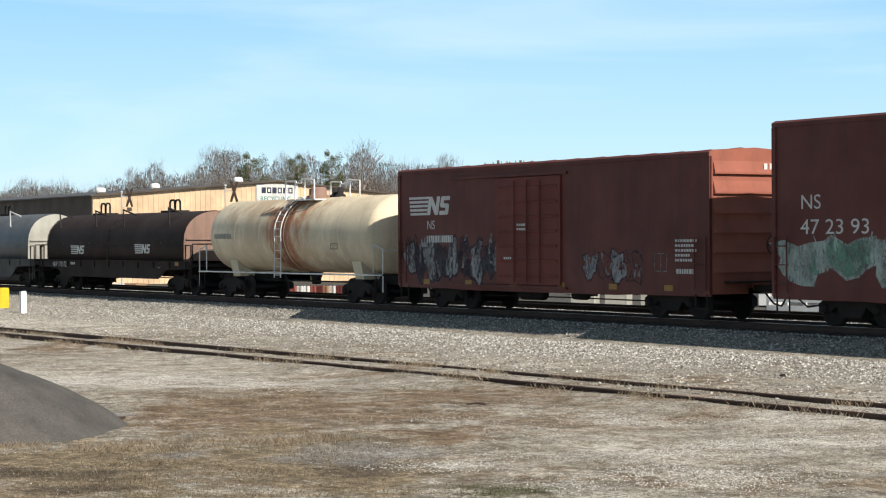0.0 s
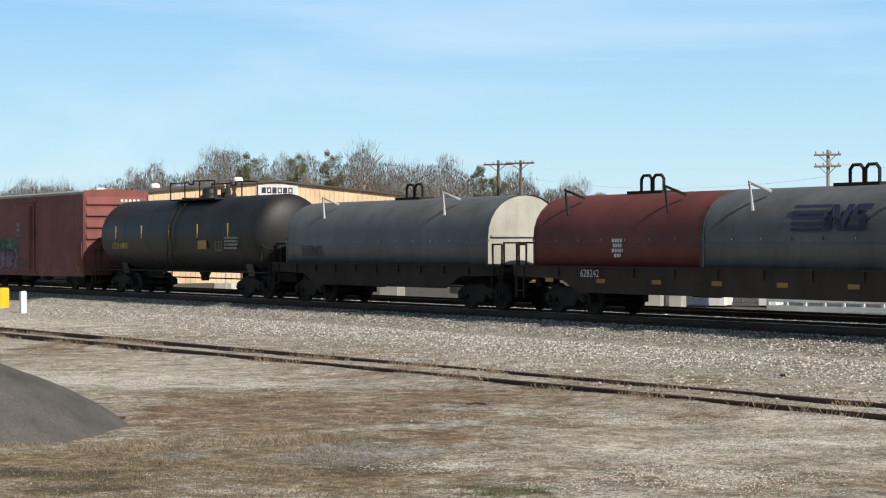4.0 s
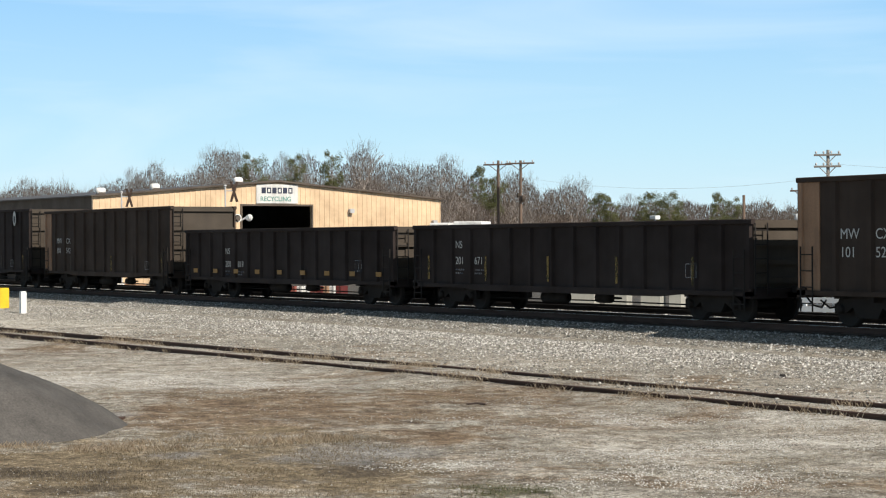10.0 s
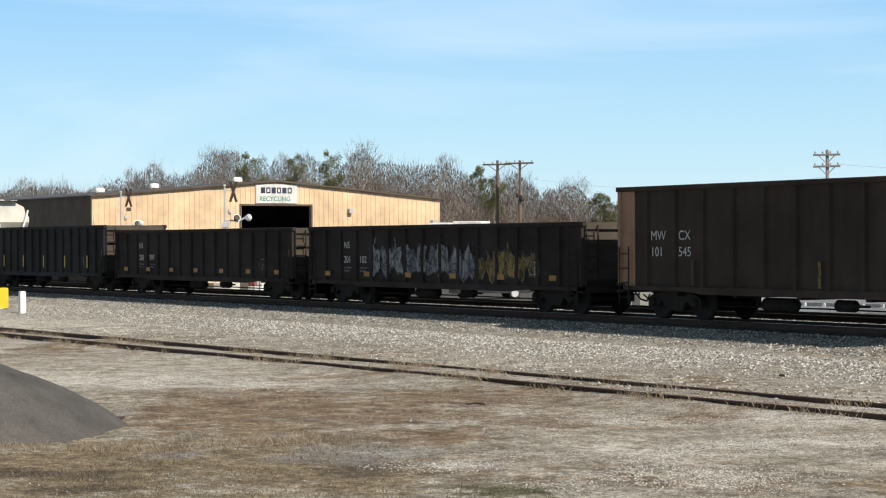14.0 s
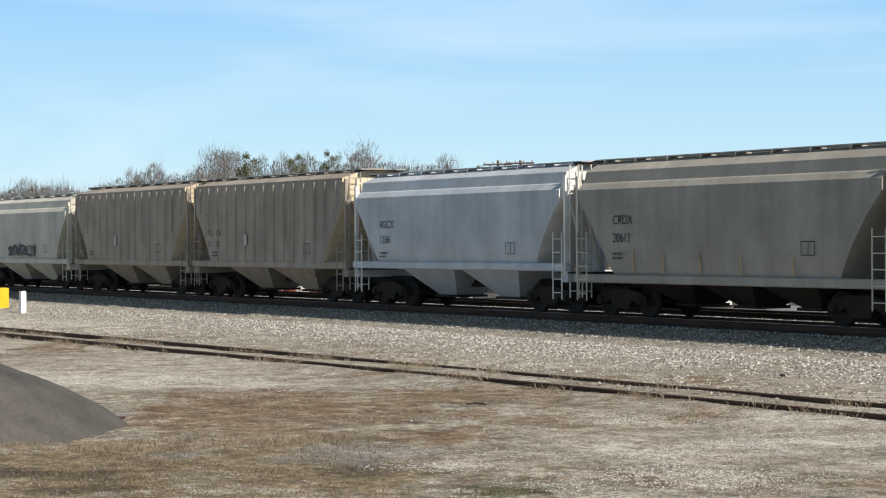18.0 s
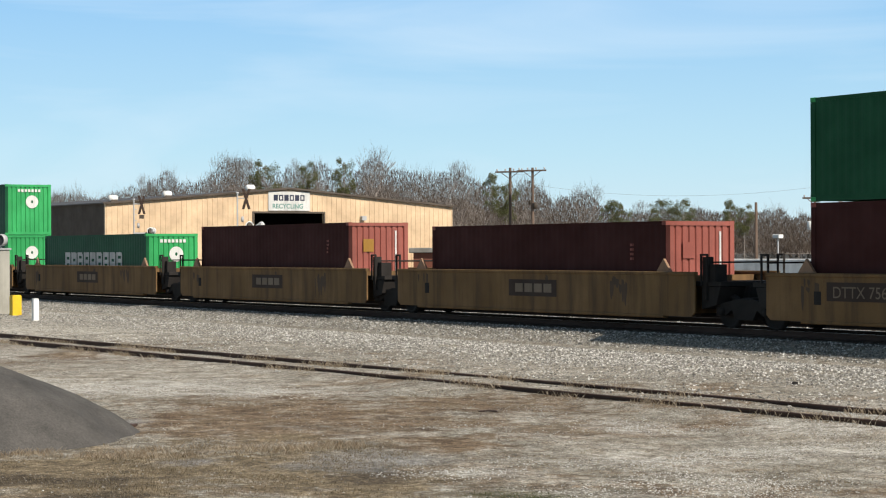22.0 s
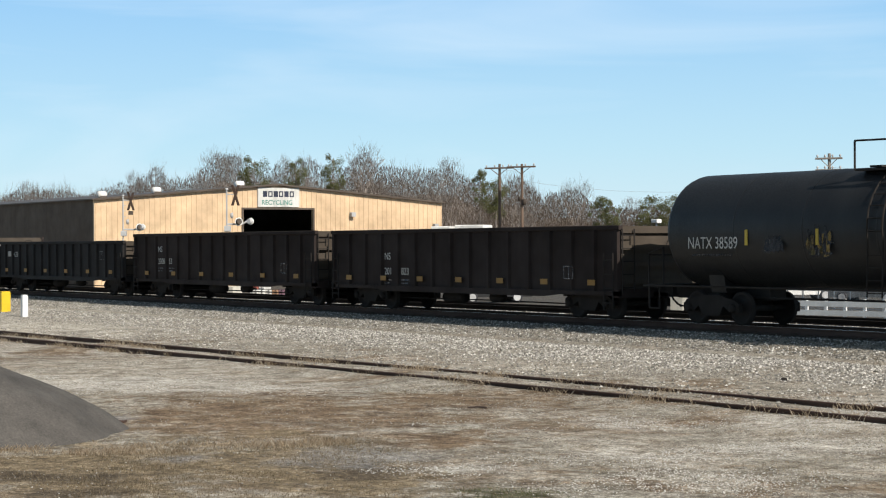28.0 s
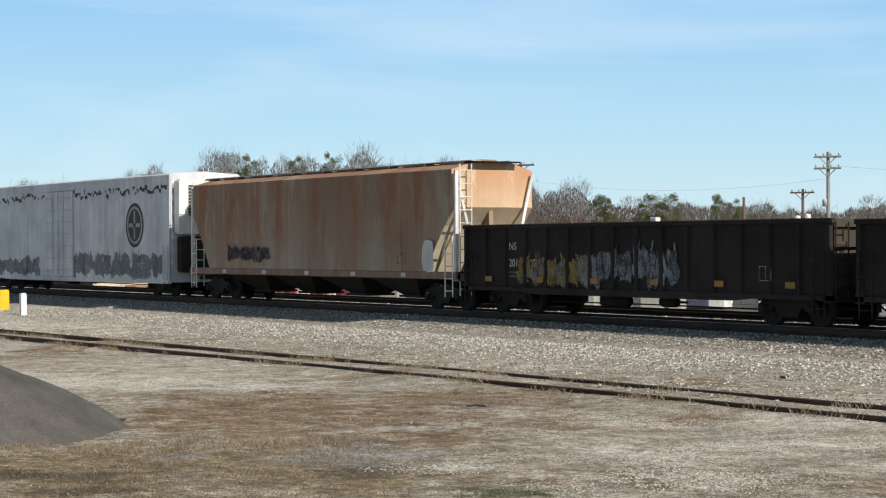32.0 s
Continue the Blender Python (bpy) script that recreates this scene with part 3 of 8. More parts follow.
def graffiti(car, x0, x1, z0, z1, y, fills, outline="tag_dark", letters=6, seed=1, zlim=None):
    """Sprayed letters as flat patches, one part each: an outline, a fill and strokes over it."""
    rnd = random.Random(seed)
    w = (x1 - x0) / letters
    lo, hi = zlim or (z0 - 0.05, z1 + 0.2)

    def flat(sh, pts, yy):
        return sh.add([(x, yy, min(max(z, lo), hi)) for x, z in pts], [tuple(range(len(pts)))])

    def stroke(sh, ax, az, bx, bz, t, yy):
        dx, dz = bx - ax, bz - az
        q = math.hypot(dx, dz) or 1.0
        ox, oz = -dz / q * t, dx / q * t
        flat(sh, [(ax + ox, az + oz), (bx + ox * 0.7, bz + oz * 0.7), (bx - ox * 0.7, bz - oz * 0.7), (ax - ox, az - oz)], yy)

    for k in range(letters):
        cx, cz = x0 + (k + 0.5) * w + rnd.uniform(-0.12, 0.12) * w, (z0 + z1) / 2 + rnd.uniform(-0.08, 0.08) * (z1 - z0)
        h = (z1 - z0) * rnd.uniform(0.7, 1.0)
        lean = rnd.uniform(-0.25, 0.25)
        o = [(x + lean * (z - cz), z) for x, z in blob(cx, cz, w * 1.12, h, rnd, 15, 0.3)]
        yk = y - 0.003 - 0.0003 * (k % 3)
        letter = part("sprayed_letter", flat(Shape(), o, yk), outline, car)
        part("letter_fill", flat(Shape(), [(cx + (x - cx) * 0.82, cz + (z - cz) * 0.86) for x, z in o], yk - 0.002), fills[k % len(fills)], letter)
        for m, count, t, yy in ((fills[(k + 1) % len(fills)], 3, 0.05, yk - 0.004), (outline, 5, 0.028, yk - 0.006)):
            strokes = Shape()
            for _ in range(count):
                ax, az = cx + rnd.uniform(-0.42, 0.42) * w, cz + rnd.uniform(-0.45, 0.45) * h
                bend = rnd.choice((0, 0, 1.57, 0.5, -0.5)) + lean
                q = rnd.uniform(0.2, 0.5) * h
                stroke(strokes, ax, az, ax + q * math.sin(bend) * 0.7, az + q * math.cos(bend), t * rnd.uniform(0.7, 1.3), yy)
            tagged(part("letter_stroke", strokes, m, letter), kind="stuff")


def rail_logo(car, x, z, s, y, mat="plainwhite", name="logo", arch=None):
    """The railway's mark: stacked bars that run into two slanted polygons cut as an N and an S."""
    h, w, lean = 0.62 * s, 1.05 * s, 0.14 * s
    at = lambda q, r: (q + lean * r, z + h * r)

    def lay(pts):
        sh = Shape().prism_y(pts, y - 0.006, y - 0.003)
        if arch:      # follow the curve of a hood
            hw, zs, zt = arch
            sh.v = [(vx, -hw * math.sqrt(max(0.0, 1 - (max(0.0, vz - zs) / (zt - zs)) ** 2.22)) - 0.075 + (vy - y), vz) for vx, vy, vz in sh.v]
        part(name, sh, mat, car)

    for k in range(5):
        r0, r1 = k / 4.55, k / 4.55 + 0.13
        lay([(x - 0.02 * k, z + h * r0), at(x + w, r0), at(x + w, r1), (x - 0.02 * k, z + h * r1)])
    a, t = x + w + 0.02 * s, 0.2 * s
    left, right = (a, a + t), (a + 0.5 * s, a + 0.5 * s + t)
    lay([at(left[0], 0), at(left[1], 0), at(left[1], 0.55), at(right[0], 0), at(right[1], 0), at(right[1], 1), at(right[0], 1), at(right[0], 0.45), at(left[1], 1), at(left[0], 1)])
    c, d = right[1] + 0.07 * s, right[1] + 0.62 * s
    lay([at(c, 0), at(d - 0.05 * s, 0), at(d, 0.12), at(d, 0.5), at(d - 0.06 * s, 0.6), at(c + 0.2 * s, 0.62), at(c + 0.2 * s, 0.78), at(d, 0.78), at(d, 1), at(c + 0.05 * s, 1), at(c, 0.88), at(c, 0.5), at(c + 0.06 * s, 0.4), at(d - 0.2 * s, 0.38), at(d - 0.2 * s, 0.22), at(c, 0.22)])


def begin(name, label, u0, u1):
    """A car whose own origin lies on the rails at its middle."""
    car = thing(name, label, "railcar", GROUP)
    CARS.append((car, (u0 + u1) / 2, 0.0))
    return car, (u1 - u0) / 2


def boxcar(u0, u1, top, mat, label, end_mat=None, door=(-0.12, 0.19), door_mat="door_red", z0=0.72, ribs=0, W=3.1, roof_mat=None):
    car, hl = begin("boxcar", label, u0, u1)
    hw, L = W / 2, 2 * hl
    for s in (-1, 1):
        part("side_wall", Shape().box(-hl, hl, s * hw - (0.06 if s > 0 else 0), s * hw + (0.06 if s < 0 else 0), z0, top - 0.12), mat, car)
    part("floor", Shape().box(-hl + 0.06, hl - 0.06, -hw + 0.06, hw - 0.06, z0 + 0.15, z0 + 0.25), "under", car)
    eave = top - 0.12
    prof = [(-hw - 0.03, eave), (-hw - 0.03, eave + 0.1), (-hw + 0.1, eave + 0.16), (0, top + 0.12), (hw - 0.1, eave + 0.16), (hw + 0.03, eave + 0.1), (hw + 0.03, eave)]
    part("roof", Shape().prism(prof, -hl + 0.052, hl - 0.052), roof_mat or mat, car)
    n = 13
    for k in range(n):
        x = -hl + L * (k + 0.5) / n
        part("roof_rib", Shape().prism([(-hw, eave + 0.11), (0, top + 0.16), (hw, eave + 0.11), (hw, eave + 0.08), (0, top + 0.1), (-hw, eave + 0.08)], x - 0.05, x + 0.05), roof_mat or mat, car)
    for s in (-1, 1):
        e = Shape().box(min(s * hl, s * (hl - 0.05)), max(s * hl, s * (hl - 0.05)), -hw + 0.061, hw - 0.061, z0, eave)
        e.prism([(-hw - 0.03, eave), (hw + 0.03, eave), (hw + 0.03, eave + 0.1), (hw - 0.1, eave + 0.165), (0, top + 0.13), (-hw + 0.1, eave + 0.165), (-hw - 0.03, eave + 0.1)], min(s * hl, s * (hl - 0.05)), max(s * hl, s * (hl - 0.05)))
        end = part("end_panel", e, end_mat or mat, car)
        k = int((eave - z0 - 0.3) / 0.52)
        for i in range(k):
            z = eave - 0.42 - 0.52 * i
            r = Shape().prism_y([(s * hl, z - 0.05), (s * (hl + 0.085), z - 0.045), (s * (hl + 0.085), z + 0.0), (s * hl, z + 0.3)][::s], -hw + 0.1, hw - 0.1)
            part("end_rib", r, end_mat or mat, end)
        ladder(car, s * (hl - 0.35), -hw - 0.07, z0 + 0.1, z0 + 1.5, 0.45, mat)
        ladder(car, s * (hl + 0.12), hw - 0.4, z0 + 0.2, eave - 0.3, 0.42, mat, "y")
        part("corner_post", Shape().chamfer(min(s * hl, s * (hl - 0.14)), max(s * hl, s * (hl - 0.14)), -hw - 0.035, -hw + 0.02, z0, eave), mat, car)
        part("corner_post", Shape().chamfer(min(s * hl, s * (hl - 0.14)), max(s * hl, s * (hl - 0.14)), hw - 0.02, hw + 0.035, z0, eave), mat, car)
        part("crossover_platform", Shape().box(min(s * hl, s * (hl + 0.35)), max(s * hl, s * (hl + 0.35)), -1.1, 1.1, 1.02, 1.06), "under", car)
        part("sill_step", Shape().path([(s * (hl - 0.15), -hw, z0), (s * (hl - 0.15), -hw, z0 - 0.38), (s * (hl - 0.6), -hw, z0 - 0.38), (s * (hl - 0.6), -hw, z0)], 0.022), "under", car)
        truck(car, s * (hl - 2.25))
        coupler(car, s * (hl + 0.0), s)
    brake_wheel(car, hl + 0.06, 0.5, z0 + 1.3, 1)
    d0, d1 = door[0] * L, door[1] * L
    dr = part("door", Shape().chamfer(d0, d1, -hw - 0.06, -hw - 0.001, z0 + 0.12, eave - 0.28, 0.02), door_mat, car, "plug door with raised ribs")
    for k in range(7):
        z = z0 + 0.4 + (eave - z0 - 1.0) * k / 6
        part("door_rib", Shape().prism([(-hw - 0.06, z - 0.05), (-hw - 0.085, z - 0.015), (-hw - 0.085, z + 0.015), (-hw - 0.06, z + 0.05)], d0 + 0.15, d1 - 0.15), door_mat, dr)
    for k in (0.3, 0.5, 0.7):
        x = d0 + (d1 - d0) * k
        part("lock_bar", Shape().tube((x, -hw - 0.1, z0 + 0.2), (x, -hw - 0.1, eave - 0.4), 0.02, 6), door_mat, dr)
    part("door_track", Shape().box(-0.42 * L * 0.4 + d0, d1 + 0.3, -hw - 0.09, -hw - 0.001, z0 + 0.02, z0 + 0.09), mat, car)
    part("door_track", Shape().box(-0.42 * L * 0.4 + d0, d1 + 0.3, -hw - 0.09, -hw - 0.001, eave - 0.26, eave - 0.18), mat, car)
    for k in range(ribs):
        x = -hl + 0.3 + (L - 0.6) * k / (ribs - 1)
        if x < d0 - 0.1 or x > d1 + 0.1:
            part("side_post", Shape().prism_z([(x - 0.07, -hw), (x - 0.035, -hw - 0.035), (x + 0.035, -hw - 0.035), (x + 0.07, -hw)], z0 + 0.1, eave - 0.05), mat, car)
    sill = Shape().prism_y([(-hl, z0), (hl, z0), (hl, z0 - 0.06), (hl - 3.2, z0 - 0.06), (hl - 4, z0 - 0.09), (-hl + 4, z0 - 0.09), (-hl + 3.2, z0 - 0.06), (-hl, z0 - 0.06)], -hw + 0.005, -hw + 0.05)
    part("side_sill", sill, mat, car)
    underframe(car, -hl, hl, 0.86)
    return car, hl, -hw


def gondola(u0, u1, top, mat, label, posts=14, z0=0.72, end_mat="gon", W=3.0, post_mat=None, belly=0.07, corner_mat=None):
    car, hl = begin("gondola_car", label, u0, u1)
    hw, L = W / 2, 2 * hl
    side = hw - 0.09
    for s in (-1, 1):
        part("side_sheet", Shape().box(-hl, hl, min(s * side, s * (side - 0.02)), max(s * side, s * (side - 0.02)), z0, top - 0.1), mat, car)
        part("top_chord", Shape().chamfer(-hl - 0.02, hl + 0.02, min(s * (side - 0.05), s * hw), max(s * (side - 0.05), s * hw), top - 0.13, top, 0.02), mat, car)
        part("side_sill", Shape().prism_y([(-hl, z0 + 0.12), (-hl, z0), (-hl + 2.9, z0), (-hl + 3.7, z0 - belly), (hl - 3.7, z0 - belly), (hl - 2.9, z0), (hl, z0), (hl, z0 + 0.12)], min(s * hw, s * side), max(s * hw, s * side)), mat, car)
        for k in range(posts):
            x = -hl + 0.12 + (L - 0.24) * k / (posts - 1)
            w = 0.1
            pr = [(x - w, s * side), (x - w * 0.6, s * (hw - 0.005)), (x + w * 0.6, s * (hw - 0.005)), (x + w, s * side)]
            zl = z0 + 0.12
            part("side_post", Shape().prism_z(pr[::-s], zl, top - 0.13), corner_mat if corner_mat and k == 0 and s < 0 else (post_mat or mat), car)
        if corner_mat and s < 0:
            part("corner_sheet", Shape().box(-hl - 0.01, -hl + 0.75, -side - 0.03, -side - 0.001, z0 + 0.12, top - 0.13), corner_mat, car)
    for s in (-1, 1):
        xe = s * (hl - 0.12)
        e = Shape().box(min(xe, xe - s * 0.03), max(xe, xe - s * 0.03), -side, side, z0, top - 0.02)
        end = part("end_panel", e, end_mat, car)
        for k in range(4):
            z = z0 + 0.4 + (top - z0 - 0.55) * k / 3
            part("end_rib", Shape().chamfer(min(xe, xe + s * 0.1), max(xe, xe + s * 0.1), -side + 0.03, side - 0.03, z - 0.07, z + 0.07, 0.03), end_mat, end)
        ladder(car, s * (hl + 0.05), -hw + 0.32, z0 + 0.05, top - 0.1, 0.42, "under", "y")
        ladder(car, s * (hl - 0.4), -hw - 0.05, z0 - 0.4, z0 + 1.2, 0.42, "under")
        part("end_sill", Shape().chamfer(min(s * hl, s * (hl - 0.3)), max(s * hl, s * (hl - 0.3)), -hw, hw, z0 - 0.06, z0 + 0.2, 0.03), mat, car)
        truck(car, s * (hl - 2.0))
        coupler(car, s * hl, s, 0.6)
    brake_wheel(car, hl + 0.02, 0.6, min(top - 0.4, 2.4), 1)
    part("floor", Shape().box(-hl + 0.15, hl - 0.15, -side + 0.02, side - 0.02, z0 + 0.02, z0 + 0.1), "under", car)
    underframe(car, -hl, hl, 0.8)
    return car, hl, -side - 0.0


def tank_car(u0, u1, mat, label, zc, r, rail_mat="under", dome=True, platform_w=4.2, px=0.8, lx=0.0):
    car, hl = begin("tank_car", label, u0, u1)
    head = [(1 - math.cos(a), math.sin(a)) for a in [k * math.pi / 2 / 8 for k in range(9)]]
    d = 0.62
    prof = [(-hl + d * a, max(r * b, 0.001)) for a, b in head] + [(hl - d * a, max(r * b, 0.001)) for a, b in head[::-1]]
    sh = part("shell", Shape().lathe_x(prof, 0, zc, 40), "cream_rust" if mat == "cream" else mat, car)
    for k in range(1, 6):
        x = -hl + d + (2 * hl - 2 * d) * k / 6
        part("weld_band", Shape().lathe_x([(x - 0.03, r), (x - 0.02, r + 0.004), (x + 0.02, r + 0.004), (x + 0.03, r)], 0, zc, 40), mat, sh)
    for s in (-1, 1):
        x = s * (hl - 1.9)
        pr = [(-1.05, zc - 0.95)] + [(r * 1.01 * math.sin(a), zc - r * 1.01 * math.cos(a)) for a in [math.radians(-48 + 12 * k) for k in range(9)]] + [(1.05, zc - 0.95), (0.9, 0.85), (-0.9, 0.85)]
        part("saddle", Shape().prism(pr, x - 0.3, x + 0.3), mat if mat != "cream" else "cream", car)
        st = Shape().box(min(s * (hl - 3.2), s * (hl + 0.55)), max(s * (hl - 3.2), s * (hl + 0.55)), -0.28, 0.28, 0.66, 0.98)
        part("stub_sill", st, "under", car)
        pl = Shape().box(min(s * (hl - 0.1), s * (hl + 0.5)), max(s * (hl - 0.1), s * (hl + 0.5)), -1.4, 1.4, 1.0, 1.06)
        part("end_platform", pl, "under", car)
        for y in (-1.38, 1.38):
            part("handrail", Shape().path([(s * (hl + 0.48), y, 0.45), (s * (hl + 0.48), y, 1.9), (s * (hl - 0.15), y, 2.05), (s * (hl - 0.15), y, 1.05)], 0.022), rail_mat, car)
            part("step", Shape().path([(s * (hl + 0.45), y, 1.0), (s * (hl + 0.45), y, 0.4), (s * (hl + 0.02), y, 0.4), (s * (hl + 0.02), y, 1.0)], 0.022), "under", car)
        part("end_rail", Shape().path([(s * (hl + 0.48), -1.38, 1.85), (s * (hl + 0.48), 1.38, 1.85)], 0.022), rail_mat, car)
        truck(car, s * (hl - 1.75))
        coupler(car, s * (hl + 0.45), s, 0.45)
    pw = platform_w / 2
    zt = zc + r
    plat = part("top_platform", Shape().box(px - pw, px + pw, -0.95, -0.45, zt - 0.12, zt - 0.07).box(px - pw, px + pw, 0.45, 0.95, zt - 0.12, zt - 0.07).box(px - pw, px - pw + 0.4, -0.45, 0.45, zt - 0.02, zt + 0.03), rail_mat, car)
    for y in (-0.95, 0.95):
        for k in range(4):
            x = px - pw + 2 * pw * k / 3
            part("rail_post", Shape().tube((x, y, zt - 0.1), (x, y, zt + 0.62), 0.028, 6), rail_mat, plat)
        part("top_rail", Shape().path([(px - pw, y, zt + 0.62), (px - 0.3, y, zt + 0.6), (px - 0.25, y, zt + 0.52), (px + 0.1, y, zt + 0.52), (px + 0.15, y, zt + 0.66), (px + pw, y, zt + 0.62)], 0.026), rail_mat, plat)
    if dome:
        part("manway", Shape().add(*lathe_z([(0.001, zt + 0.4), (0.26, zt + 0.39), (0.3, zt + 0.3), (0.3, zt + 0.12), (0.38, zt + 0.1), (0.38, zt - 0.15)], px - 0.3, 0, 16), True), mat if mat != "cream" else "rust_end", car)
        for x in (-0.9, 0.85, 1.25):
            part("valve", Shape().add(*lathe_z([(0.001, zt + 0.36), (0.11, zt + 0.34), (0.12, zt + 0.1), (0.2, zt + 0.08), (0.2, zt - 0.1)], px + x, 0.05, 10), True), "under", car)
    climb = part("ladder", Shape().path([(lx - 0.25, -r - 0.07, 0.85)] + [(lx - 0.25, -(r + 0.07) * math.cos(a), zc + (r + 0.07) * math.sin(a)) for a in [radians(-10 + 9 * k) for k in range(9)]], 0.022), rail_mat, car)
    part("stile", Shape().path([(lx + 0.25, -r - 0.07, 0.85)] + [(lx + 0.25, -(r + 0.07) * math.cos(a), zc + (r + 0.07) * math.sin(a)) for a in [radians(-10 + 9 * k) for k in range(9)]], 0.022), rail_mat, climb)
    for k in range(11):
        if k < 4:
            y, z = -r - 0.07, 0.95 + 0.3 * k
        else:
            a = radians(-2 + 11 * (k - 4))
            y, z = -(r + 0.07) * math.cos(a), zc + (r + 0.07) * math.sin(a)
        part("rung", Shape().tube((lx - 0.25, y, z), (lx + 0.25, y, z), 0.014, 5), rail_mat, climb)
    part("bottom_outlet", Shape().add(*lathe_z([(0.001, 0.6), (0.16, 0.6), (0.18, 0.8), (0.3, zc - r + 0.1)], 0, 0, 12), True), "under", car)
    part("side_rail", Shape().path([(-hl - 0.45, -r - 0.05, 1.02), (hl + 0.45, -r - 0.05, 1.02)], 0.03), rail_mat, car)
    part("brake_pipe", Shape().path([(-hl + 1, -0.35, 0.72), (hl - 1, -0.35, 0.72)], 0.03), "under", car)
    return car, hl, -r


def shell_streak(car, x, w, a0, a1, zc, r, mat, rnd, name="rust_streak"):
    """A ragged stain that hugs the shell on its near side, from angle a0 to a1 above the horizontal."""
    v, n = [], 12
    for k in range(n + 1):
        a = radians(a0 + (a1 - a0) * k / n)
        ww = w * (1 - 0.75 * k / n) * rnd.uniform(0.6, 1.2)
        xo = x + rnd.uniform(-0.04, 0.04)
        for s in (-1, 0, 1):
            v.append((xo + s * ww / 2, -(r + 0.004) * math.cos(a), zc + (r + 0.004) * math.sin(a)))
    part(name, Shape().add(v, [(3 * i + j, 3 * i + j + 1, 3 * i + j + 4, 3 * i + j + 3) for i in range(n) for j in range(2)], True), mat, car)


def lathe_z(prof, x, y, n=16):
    k = len(prof)
    v = [(x + r * math.cos(2 * math.pi * i / n), y + r * math.sin(2 * math.pi * i / n), z) for r, z in prof for i in range(n)]
    f = [(j * n + i, (j + 1) * n + i, (j + 1) * n + (i + 1) % n, j * n + (i + 1) % n) for j in range(k - 1) for i in range(n)]
    return v, f


def hood_profile(hw, z0, zs, zt, n=14):
    """Straight sides up to zs, then a low arch to zt."""
    pts = [(-hw, z0)]
    for k in range(n + 1):
        a = math.pi * (1 - k / n)
        pts.append((hw * math.cos(a), zs + (zt - zs) * math.sin(a) ** 0.9))
    pts.append((hw, z0))
    return pts


